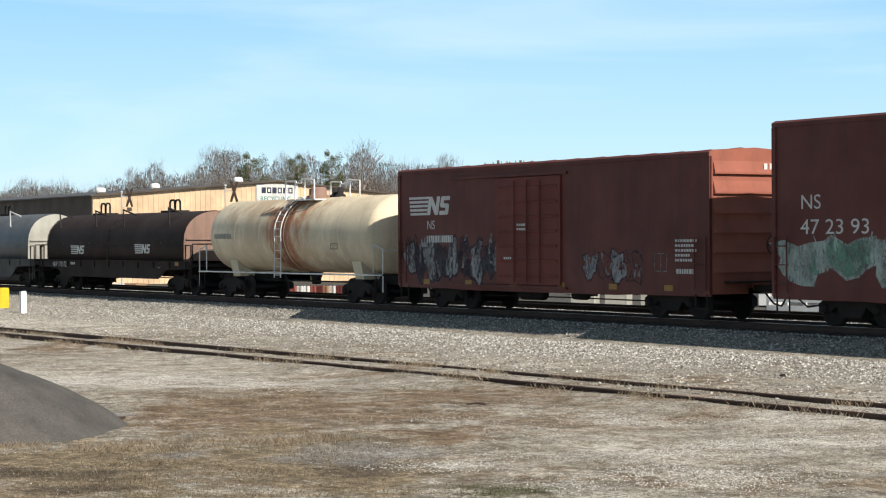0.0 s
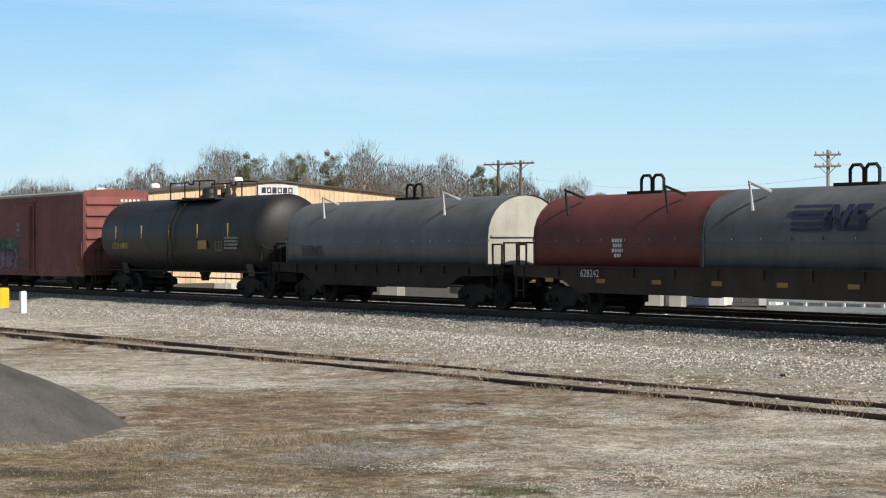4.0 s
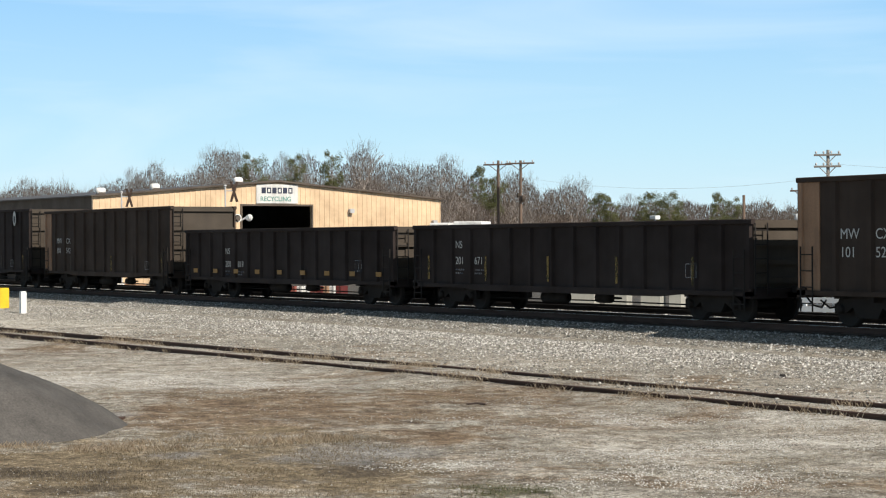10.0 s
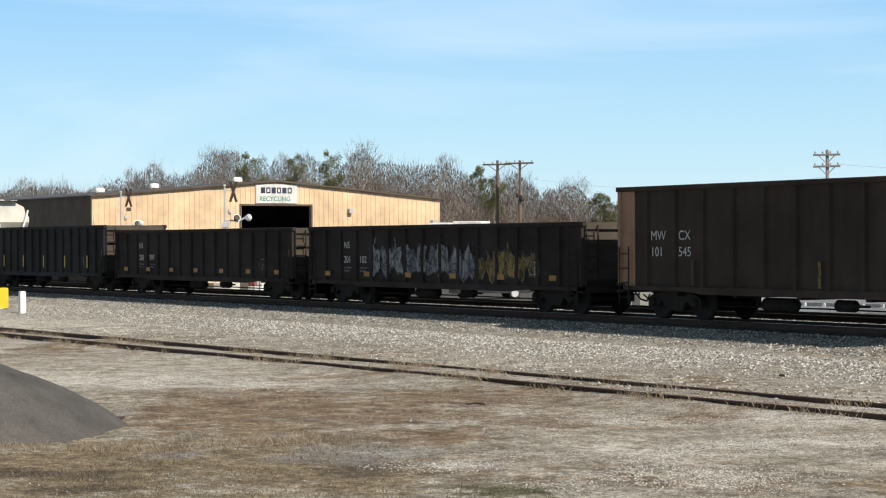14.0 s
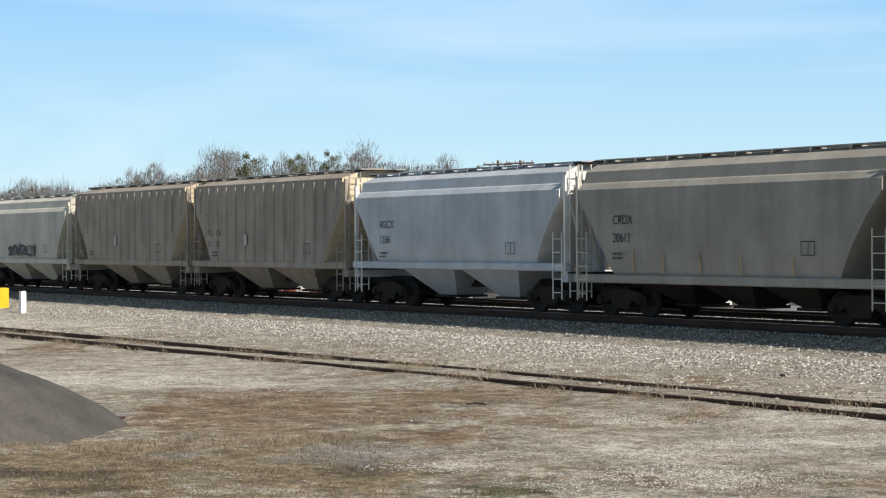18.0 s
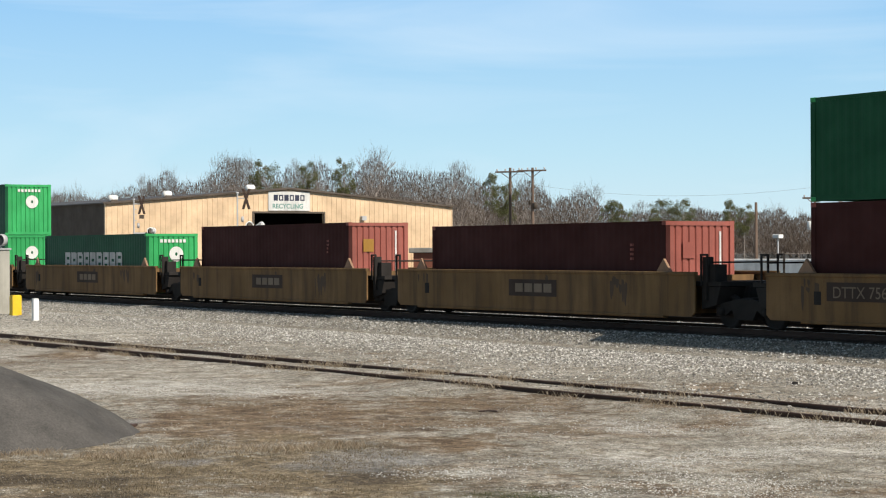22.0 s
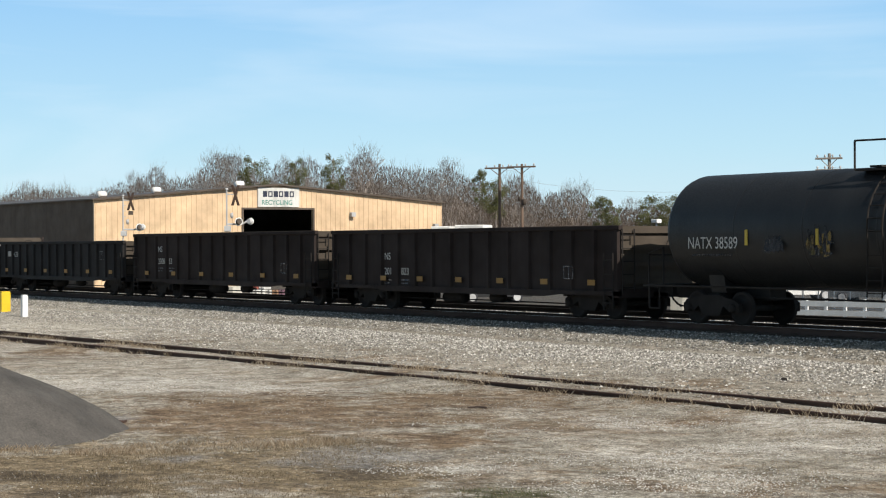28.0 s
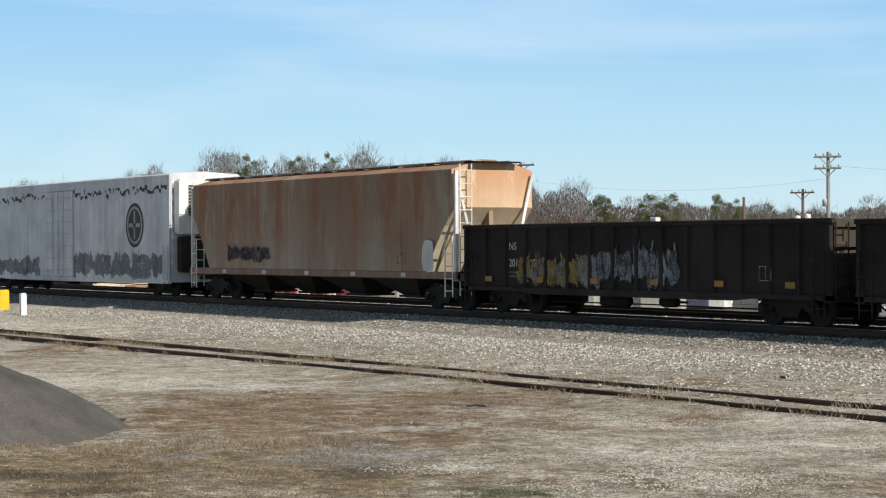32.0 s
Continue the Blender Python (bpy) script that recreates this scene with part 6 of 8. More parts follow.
    while x < h - 0.5:
        w = rnd.uniform(0.1, 0.3)
        z = rnd.uniform(4.2, 4.5)
        drip.add([(x, y - 0.004, z), (x + w, y - 0.004, z + rnd.uniform(-0.15, 0.15)), (x + w, y - 0.004, z + rnd.uniform(0.08, 0.2)), (x, y - 0.004, z + rnd.uniform(0.1, 0.2))], [(0, 1, 2, 3)])
        x += w * (1 if rnd.random() < 0.8 else 3)
    tagged(part("graffiti", drip, "darkink", c), kind="stuff")
    unit = part("refrigeration_unit", Shape().chamfer(h + 0.1, h + 0.55, -1.42, 1.42, 2.6, 4.85, 0.1), "white", c, "white refrigeration unit on the end wall")
    part("grille", Shape().box(h + 0.55, h + 0.56, -1.0, 0.05, 3.35, 4.6), "darkink", unit, "dark cooling grille")
    for k in range(9):
        part("grille_slat", Shape().box(h + 0.56, h + 0.585, -1.0, 0.05, 3.4 + 0.135 * k, 3.44 + 0.135 * k), "galv", unit)
    part("fuel_bay", Shape().chamfer(h + 0.1, h + 0.5, -1.3, 1.3, 1.05, 2.5, 0.06), "under", c, "dark bay below the refrigeration unit")
    bars(c, -h + 1.6, 2.4, y, [(0, 1.0)], "darkink", 0.25)


consist()


# ---- ground, rails and surroundings ----
SECOND = 4.4      # the other main track behind the train


def bed(y):
    """Height of the ground across the two tracks."""
    if -1.7 < y < SECOND + 1.75:
        return -0.2 + (0.07 if 1.5 < y < SECOND - 1.5 else 0.0)
    if y >= SECOND + 1.75:
        far = y - SECOND - 1.75
        return -0.2 - 0.5 * min(1.0, far / 0.9) - 0.5 * min(1.0, max(0.0, far - 0.9) / 5.0)      # the yard behind lies lower
    a = -y
    if a < 2.55:
        return -0.2 - 0.44 * (a - 1.7) / 0.85
    return -0.64 - 0.04 * min(1.0, (a - 2.55) / 3.0)


LOT = -1.2


def wave(x, y, s, k=0):
    return noise.noise(Vector((x * s, y * s, 3.7 + k)))


def spur_y(x):
    return -13.42 + 0.042 * (x + 45)


def ground_height(x, y):
    z = bed(y)
    if y < -3:
        z += 0.04 * wave(x, y, 0.35) + 0.02 * wave(x, y, 1.4, 5)
        d = abs(y - spur_y(x))
        if d < 1.9 and x > -62:
            z += 0.075 * min(1.0, (1.9 - d) / 1.0) * min(1, max(0.0, (x + 62) / 25))      # soil washed in between the spur's rails
    return z


def open_ground(x, y):
    """The wedge of bare ground between the rails and the road, widest along the line."""
    u, v = 0.5354 * x + 0.8446 * y + 29.19, -0.8446 * x + 0.5354 * y + 18.5
    return v > 19.5 and abs(u) < 0.232 * v + 0.6


def ground_material():
    """Crushed gravel, bleached fines, brown earth, thin straw and moss in uneven patches."""
    m, n, l, b = material("gravel_and_earth", 0.95)

    def stops_of(src, stops):
        r = n.new("ShaderNodeValToRGB")
        while len(r.color_ramp.elements) < len(stops):
            r.color_ramp.elements.new(0.5)
        for e, (p, c) in zip(r.color_ramp.elements, stops):
            e.position, e.color = p, (*c, 1)
        l.new(src, r.inputs[0])
        return r.outputs[0]

    def math_node(op, x, y):
        k = n.new("ShaderNodeMath")
        k.operation = op
        for sock, v in zip(k.inputs, (x, y)):
            if hasattr(v, "is_output"):
                l.new(v, sock)
            else:
                sock.default_value = v
        return k.outputs[0]

    # across and along the worn drive that runs north-west
    tc, plan = n.new("ShaderNodeTexCoord"), n.new("ShaderNodeCombineXYZ")
    for k, (way, off) in enumerate((((0.5354, 0.8446, 0), 29.19), ((-0.8446, 0.5354, 0), 18.5))):
        d = n.new("ShaderNodeVectorMath")
        d.operation, d.inputs[1].default_value = "DOT_PRODUCT", way
        l.new(tc.outputs["Object"], d.inputs[0])
        l.new(math_node("ADD", d.outputs["Value"], off), plan.inputs[k])
    ragged = math_node("MULTIPLY", math_node("SUBTRACT", grain(n, l, 0.75, 8, rough=0.7), 0.5), 5.0)

    def patches(spots, hard=0.75, most=1.0):
        total = None
        for u, v, ru, rv in spots:
            away, unit = n.new("ShaderNodeVectorMath"), n.new("ShaderNodeVectorMath")
            away.operation, away.inputs[1].default_value = "SUBTRACT", (u, v, 0)
            unit.operation, unit.inputs[1].default_value = "MULTIPLY", (1 / ru, 1 / rv, 0)
            size = n.new("ShaderNodeVectorMath")
            size.operation = "LENGTH"
            l.new(plan.outputs[0], away.inputs[0])
            l.new(away.outputs[0], unit.inputs[0])
            l.new(unit.outputs[0], size.inputs[0])
            f = ramp(n, l, math_node("ADD", size.outputs["Value"], ragged), 1.25, hard, 0.0, most)
            total = f if total is None else math_node("MAXIMUM", total, f)
        return total

    gravel = stops_of(grain(n, l, 3.0, 8, rough=0.75), [(0.3, (0.17, 0.145, 0.11)), (0.44, (0.265, 0.24, 0.195)), (0.54, (0.36, 0.335, 0.285)), (0.66, (0.46, 0.44, 0.395))])
    pale = stops_of(grain(n, l, 1.6, 8, rough=0.75), [(0.32, (0.25, 0.2, 0.145)), (0.46, (0.4, 0.36, 0.3)), (0.56, (0.5, 0.47, 0.41)), (0.66, (0.57, 0.545, 0.5))])
    earth = stops_of(grain(n, l, 1.5, 8, rough=0.75), [(0.32, (0.1, 0.066, 0.04)), (0.46, (0.185, 0.125, 0.075)), (0.56, (0.27, 0.2, 0.13)), (0.68, (0.38, 0.32, 0.245))])
    thatch = stops_of(grain(n, l, 4.0, 8, rough=0.75), [(0.32, (0.1, 0.076, 0.046)), (0.46, (0.19, 0.145, 0.087)), (0.56, (0.285, 0.225, 0.142)), (0.68, (0.39, 0.325, 0.225))])
    c = mixed(n, l, ramp(n, l, grain(n, l, 0.5, 8, rough=0.72), 0.5, 0.58, 0.0, 0.8), gravel, earth)
    c = mixed(n, l, ramp(n, l, grain(n, l, 0.62, 8, (1.0, 1.0, 3.0), 0.72), 0.52, 0.6, 0.0, 0.85), c, pale)
    c = mixed(n, l, patches([(-11.5, 73.0, 7.5, 11.0), (-18.0, 86.0, 9.0, 14.0), (-6.58, 43.09, 4.77, 5.55), (-12.12, 54.43, 1.43, 3.71), (5.94, 28.45, 1.82, 2.11), (2.75, 27.3, 1.35, 1.25), (2.92, 46.31, 4.05, 3.36)], 0.6, 0.85), c, pale)
    bleached = stops_of(grain(n, l, 5.0, 6, rough=0.7), [(0.34, (0.34, 0.31, 0.26)), (0.5, (0.56, 0.54, 0.49)), (0.62, (0.72, 0.7, 0.66))])
    c = mixed(n, l, patches([(-7.6, 39.3, 3.4, 2.2), (-4.0, 38.0, 2.6, 1.5), (3.4, 30.2, 1.8, 1.2), (6.2, 30.6, 1.8, 1.6), (2.3, 25.4, 1.3, 0.8), (4.8, 26.8, 1.3, 0.9), (0.3, 24.4, 0.8, 0.5), (-9.5, 52.0, 4.0, 2.2), (-15.5, 76.0, 6.5, 9.0), (8.2, 35.0, 1.6, 1.3)], 0.6, 0.45), c, bleached)
    c = mixed(n, l, patches([(-18.0, 84.0, 6.0, 16.0), (-13.5, 68.0, 3.5, 8.0)], 0.5, 0.7), c, (0.6, 0.565, 0.49))
    c = mixed(n, l, patches([(-3.18, 32.61, 3.52, 4.06), (0.37, 34.81, 1.93, 2.15), (3.8, 30.21, 0.79, 1.05), (-10.4, 52.13, 1.06, 2.98), (-0.19, 27.84, 0.89, 1.06)], 0.55, 0.95), c, earth)
    c = mixed(n, l, patches([(-3.92, 24.25, 2.83, 3.96), (-1.46, 22.37, 1.43, 2.08)], 0.6, 0.95), c, thatch)
    c = mixed(n, l, patches([(-0.91, 24.17, 0.53, 0.8), (-4.61, 23.44, 1.44, 0.63), (-4.06, 21.98, 1.03, 0.41)], 0.5, 0.75), c, (0.075, 0.056, 0.037))
    c = mixed(n, l, patches([(-3.6, 25.54, 0.52, 0.51), (-1.08, 25.82, 0.83, 1.12), (-5.37, 31.81, 0.37, 0.85)], 0.6, 0.7), c, (0.27, 0.265, 0.26))
    c = mixed(n, l, patches([(0.76, 21.56, 0.69, 0.92)], 0.6, 0.8), c, (0.085, 0.085, 0.032))
    c = mixed(n, l, 0.8, c, mixed(n, l, ramp(n, l, grain(n, l, 2.2, 6, rough=0.7), 0.38, 0.62), (0.55, 0.52, 0.48), (1.32, 1.32, 1.32)), "MULTIPLY")
    # the yard beyond the rails turns to old asphalt
    across = n.new("ShaderNodeSeparateXYZ")
    l.new(tc.outputs["Object"], across.inputs[0])
    c = mixed(n, l, ramp(n, l, math_node("ADD", across.outputs[1], ragged), -9.5, -6.5, 0.0, 0.7), c, gravel)
    far = math_node("ADD", across.outputs[1], math_node("MULTIPLY", ragged, 4.0))
    c = mixed(n, l, ramp(n, l, far, 22.0, 29.0, 0.0, 0.92), c, (0.075, 0.07, 0.064))
    # brake dust and oil blacken the stone between and beside the rails
    for centre in (0.0, SECOND):
        off = math_node("ABSOLUTE", math_node("SUBTRACT", across.outputs[1], centre), 0.0)
        c = mixed(n, l, ramp(n, l, math_node("ADD", off, math_node("MULTIPLY", ragged, 0.06)), 1.75, 1.5, 0.0, 0.85), c, (0.055, 0.048, 0.042))
    # single stones and their gaps
    c = mixed(n, l, 0.8, c, mixed(n, l, ramp(n, l, grain(n, l, 14, 3), 0.36, 0.64), (0.45, 0.43, 0.4), (1.3, 1.3, 1.3)), "MULTIPLY")
    c = mixed(n, l, 0.7, c, mixed(n, l, ramp(n, l, grain(n, l, 48, 2), 0.36, 0.64), (0.3, 0.3, 0.3), (1.55, 1.55, 1.55)), "MULTIPLY")
    l.new(c, b.inputs["Base Color"])
    bumped(n, l, b, grain(n, l, 26, 3), 0.9, 0.04)
    return m


M["ground"] = ground_material()


def ground():
    xs = [-3000, -1500, -800, -500, -350, -250, -190, -150, -125] + [-110 + 0.6 * k for k in range(184)] + [3, 10, 30, 80, 200, 600, 3000]
    ys = [-2000, -600, -200, -90, -60, -45, -38, -34] + [-32 + 0.4 * k for k in range(102)] + [9.2, 10, 11, 12, 14, 18, 26, 36, 50, 60, 75, 90, 105, 120, 140, 170, 220, 300, 450, 800, 1600, 3000]
    sh = Shape()
    v = [(x, y, ground_height(x, y)) for x in xs for y in ys]
    k = len(ys)
    sh.add(v, [(i * k + j, (i + 1) * k + j, (i + 1) * k + j + 1, i * k + j + 1) for i in range(len(xs) - 1) for j in range(k - 1)], True)
    solid("ground", sh, "ground", "pale gravel and brown earth with dry grass", "ground", "structure")


ground()


def rail_shape(x0, x1, y0f, ztop, mat, name, owner, step=None, h=0.17):
    prof = [(-0.07, -h), (-0.07, -h + 0.02), (-0.012, -h + 0.035), (-0.012, -0.045), (-0.037, -0.035), (-0.037, -0.008), (-0.028, 0), (0.028, 0), (0.037, -0.008), (0.037, -0.035), (0.012, -0.045), (0.012, -h + 0.035), (0.07, -h + 0.02), (0.07, -h)]
    n = len(prof)
    xs = [x0, x1] if step is None else [x0 + step * k for k in range(int((x1 - x0) / step) + 1)]
    sh = Shape()
    v = [(x, y0f(x) + y, ztop + z) for x in xs for y, z in prof]
    sh.add(v, [(i * n + j, i * n + (j + 1) % n, (i + 1) * n + (j + 1) % n, (i + 1) * n + j) for i in range(len(xs) - 1) for j in range(n)])
    return part(name, sh, mat, owner)


def rails():
    line = thing("railway_track", "main line of steel rails on dark sleepers in grey ballast", "railway", kind="structure")
    for s in (-1, 1):
        r = rail_shape(-420, 320, lambda x: s * 0.7535, 0.0, "rail", "rail", line)
        part("rail_head", Shape().box(-420, 320, s * 0.7535 - 0.027, s * 0.7535 + 0.027, 0.0005, 0.002), "steel", r, "polished running surface")
    tie = Shape().chamfer(-0.11, 0.11, -1.3, 1.3, -0.3, -0.155, 0.015).mesh("sleeper", M["tie"])
    for k in range(240):
        part("sleeper", tie, "tie", line, at=pose(-112 + 0.53 * k, random.uniform(-0.03, 0.03), random.uniform(-0.01, 0.005), 0, 0, random.uniform(-0.6, 0.6)))
    other = thing("second_track", "second main track of rusty rails behind the train", "railway", kind="structure")
    for q in (-1, 1):
        rail_shape(-420, 320, lambda x: SECOND + q * 0.7535, 0.02, "under", "rail", other)
    for k in range(190):
        part("sleeper", tie, "tie", other, at=pose(-130 + 0.53 * k, SECOND + random.uniform(-0.03, 0.03), 0.01, 0, 0, random.uniform(-0.6, 0.6)))
    side = thing("spur_track", "disused rusty spur half sunk in gravel and dry grass", "railway", kind="structure")
    for s, x0 in ((-1, -56.5), (1, -72.0)):
        rail_shape(x0, 30, lambda x: spur_y(x) + s * 0.7535, -0.53, "rail", "rail", side, 0.8, 0.15)


rails()


def rubble(name, count, area, size, mat, label, category, density=None, sink=0.3, seed=1):
    """Loose stones: one mesh of small uneven lumps, sunk a little in the ground."""
    rng = np.random.default_rng(seed)
    base = np.array([(1, 0, 0), (-1, 0, 0), (0, 1, 0), (0, -1, 0), (0, 0, 1), (0, 0, -0.6)], float)
    tri = np.array([(0, 2, 4), (2, 1, 4), (1, 3, 4), (3, 0, 4), (2, 0, 5), (1, 2, 5), (3, 1, 5), (0, 3, 5)])
    x0, x1, y0, y1 = area
    px, py = rng.uniform(x0, x1, count), rng.uniform(y0, y1, count)
    if density:
        keep = rng.uniform(0, 1, count) < np.array([density(a, b) for a, b in zip(px, py)])
        px, py = px[keep], py[keep]
        count = len(px)
    r = size * rng.uniform(0.5, 1.0, count) ** 1.2
    pz = np.array([ground_height(a, b) for a, b in zip(px, py)])
    jit = rng.uniform(0.55, 1.25, (count, 6, 1)) * base * (1, 1, 0.75)
    a = rng.uniform(0, 6.28, count)
    c, s = np.cos(a)[:, None], np.sin(a)[:, None]
    v = np.stack([jit[..., 0] * c - jit[..., 1] * s, jit[..., 0] * s + jit[..., 1] * c, jit[..., 2]], -1) * r[:, None, None]
    v += np.stack([px, py, pz + r * (0.45 - sink)], -1)[:, None, :]
    f = (tri[None] + 6 * np.arange(count)[:, None, None]).reshape(-1, 3)
    me = bpy.data.meshes.new(name)
    me.from_pydata(v.reshape(-1, 3).tolist(), [], f.tolist())
    me.materials.append(M[mat])
    return tagged(new(name, me), label, category, kind="stuff")


def ballast_density(x, y):
    if not open_ground(x, y):
        return 0.0
    thin = 1.0 if x > -56 else max(0.35, 1 - (-56 - x) / 16)
    if y > -4.0:
        return 0.2 if y > -1.5 else 1.0 if y > -2.6 else thin
    return thin * max(0.07 + 0.08 * wave(x, y, 0.5), (0.75 + 0.7 * wave(x, y, 0.45)) * (1 - (-4.0 - y) / 4.5))


def pebble_density(x, y):
    if not open_ground(x, y):
        return 0.0
    u, v = 0.5354 * x + 0.8446 * y + 29.19, -0.8446 * x + 0.5354 * y + 18.5
    q = 0.35 + 2.2 * wave(x, y, 0.55)
    if u < 0.6 and v < 37:
        q *= 0.3 if v > 30 else 0.12      # few stones on the worn earth
    return max(0.03, min(1, q))


rubble("ballast", 290000, (-98, -24, -12.5, 2.2), 0.041, "stones", "loose grey crushed-stone ballast beside the rails", "gravel", ballast_density, seed=3)
rubble("ballast", 24000, (-110, -30, 1.3, 3.2), 0.045, "stones", "pale crushed-stone ballast between the two main tracks", "gravel", lambda x, y: 1.0 if open_ground(x, y) else 0.0, seed=13)
rubble("gravel", 340000, (-78, -14, -27.5, -4.5), 0.016, "pebbles", "scattered pale gravel on bare earth", "gravel", pebble_density, seed=4)


PALE = ((-7.6, 39.3, 3.4, 2.4), (-4.0, 38.0, 2.6, 1.6), (3.4, 30.2, 2.0, 1.3), (6.2, 30.6, 1.9, 1.9), (2.3, 25.4, 1.5, 1.0), (4.8, 26.8, 1.5, 1.3), (0.3, 24.4, 0.9, 0.6), (8.2, 35.0, 1.8, 1.6), (3.0, 22.8, 1.6, 1.2))


def pale_density(x, y):
    """Washed-out spots where white pebbles lie close together."""
    if not open_ground(x, y):
        return 0.0
    u, v = 0.5354 * x + 0.8446 * y + 29.19, -0.8446 * x + 0.5354 * y + 18.5
    near = min(math.hypot((u - a) / c, (v - b) / d) for a, b, c, d in PALE)
    return max(0.02, min(1.0, (1.25 - near + 1.3 * wave(x, y, 0.8, 3)) * 0.9)) if near < 2.0 else 0.02


rubble("gravel", 210000, (-52, -10, -31, -9), 0.017, "white_stones", "bleached white pebbles in washed-out spots", "gravel", pale_density, seed=14)


def grass(name, count, area, height, mat, label, density, seed):
    rng = np.random.default_rng(seed)
    x0, x1, y0, y1 = area
    px, py = rng.uniform(x0, x1, count), rng.uniform(y0, y1, count)
    keep = rng.uniform(0, 1, count) < np.array([density(a, b) for a, b in zip(px, py)])
    px, py = px[keep], py[keep]
    k = len(px)
    pz = np.array([ground_height(a, b) for a, b in zip(px, py)])
    a, h, w = rng.uniform(0, 6.28, k), height * rng.uniform(0.25, 1.0, k), rng.uniform(0.0025, 0.006, k)
    lean = rng.uniform(0.1, 1.0, k) * h
    dx, dy = np.cos(a), np.sin(a)
    p = np.stack([px, py, pz - 0.01], -1)
    v = np.stack([p + np.stack([-dy * w, dx * w, 0 * w], -1), p + np.stack([dy * w, -dx * w, 0 * w], -1),
                  p + np.stack([dx * lean * 0.4 + dy * w * 0.7, dy * lean * 0.4 - dx * w * 0.7, h * 0.6], -1), p + np.stack([dx * lean, dy * lean, h], -1)], 1)
    f = np.array([(0, 1, 2), (0, 2, 3)])[None] + 4 * np.arange(k)[:, None, None]
    me = bpy.data.meshes.new(name)
    me.from_pydata(v.reshape(-1, 3).tolist(), [], f.reshape(-1, 3).tolist())
    me.materials.append(M[mat])
    return tagged(new(name, me), label, "grass", kind="stuff")


def near_spur(x, y):
    d = min(abs(y - spur_y(x) - s * 0.75) for s in (-1, 1))
    return max(0.0, 1 - d / 0.42) * max(0, 0.16 + 1.8 * wave(x, y, 0.9)) if open_ground(x, y) else 0.0


def thin_turf(x, y):
    u, v = 0.5354 * x + 0.8446 * y + 29.19, -0.8446 * x + 0.5354 * y + 18.5
    if not open_ground(x, y) or v > 29:
        return 0.0
    q = 0.25 + 1.5 * wave(x, y, 0.8, 2)
    return max(0.0, min(1.0, q)) * max(0.0, min(1.0, (0.6 - u) / 2.0)) * max(0.0, min(1.0, (29 - v) / 2.5))


def stubble(x, y):
    """Short dead stalks in ragged patches all over the open earth."""
    u, v = 0.5354 * x + 0.8446 * y + 29.19, -0.8446 * x + 0.5354 * y + 18.5
    if not open_ground(x, y) or v > 38:
        return 0.0
    return max(0.0, min(1.0, 0.2 + 1.3 * wave(x, y, 0.7, 7) + 0.9 * wave(x, y, 2.3, 8)))


def mound_fringe(x, y):
    u, v = 0.5354 * x + 0.8446 * y + 29.19, -0.8446 * x + 0.5354 * y + 18.5
    toe = 26.0 + 0.28 * (u + 6.6)
    if u < -6.6 or u > -1.3:
        return 0.0
    return max(0.0, 1 - abs(v - toe) / 0.8) * max(0.0, min(1.0, 0.4 + 1.8 * wave(x, y, 0.9, 9))) * (1 if u < -3.5 else 0.45)


def moss_patch(x, y):
    u, v = 0.5354 * x + 0.8446 * y + 29.19, -0.8446 * x + 0.5354 * y + 18.5
    return max(0.0, 1 - math.hypot((u - 0.75) / 0.8, (v - 21.5) / 1.0)) * max(0, 0.4 + 1.5 * wave(x, y, 1.6))


grass("dry_grass", 170000, (-64, -14, -16, -11), 0.15, "straw_pale", "dry straw-coloured weeds along the spur rails", near_spur, 5)
grass("dry_grass", 260000, (-32, -12, -32, -20.0), 0.045, "straw", "thin dry grass on brown earth", thin_turf, 6)
grass("dry_grass", 420000, (-31, -19, -31, -20), 0.1, "straw_pale", "pale tufts of dead grass round the foot of the mound", mound_fringe, 7)
grass("dry_grass", 420000, (-45, -8, -33, -13), 0.04, "straw", "short dead stubble scattered over the gravel", stubble, 9)
grass("green_grass", 30000, (-22, -14, -25, -19), 0.05, "moss", "short green grass in a damp patch", moss_patch, 8)


def stray(name, label, category, sh, mat, u, v, turn):
    """A loose thing at a place across and along the drive."""
    x, y = 0.5354 * (u - 29.19) - 0.8446 * (v - 18.5), 0.8446 * (u - 29.19) + 0.5354 * (v - 18.5)
    solid(name, sh, mat, label, category, at=pose(x, y, ground_height(x, y), 0, 0, turn))


stray("stick", "dark broken stick lying on the gravel", "stick", Shape().path([(-0.17, 0, 0.01), (0.0, 0.03, 0.03), (0.17, 0.0, 0.02)], 0.018, 6), "bark_dark", 0.54, 33.1, 40)
stray("tie_plate", "rusty steel plate half buried beside the mound", "plate", Shape().chamfer(-0.18, 0.18, -0.1, 0.1, -0.01, 0.04, 0.01), "rail", -5.3, 31.0, 55)
stray("rock", "dark angular stone on the gravel", "stone", Shape().chamfer(-0.05, 0.05, -0.045, 0.045, -0.02, 0.06, 0.025), "under", 6.95, 39.8, 15)
stray("paper_scrap", "small white scrap of paper beside the spur", "litter", Shape().chamfer(-0.06, 0.06, -0.04, 0.04, 0.0, 0.02, 0.005), "plainwhite", -4.05, 44.0, 30)


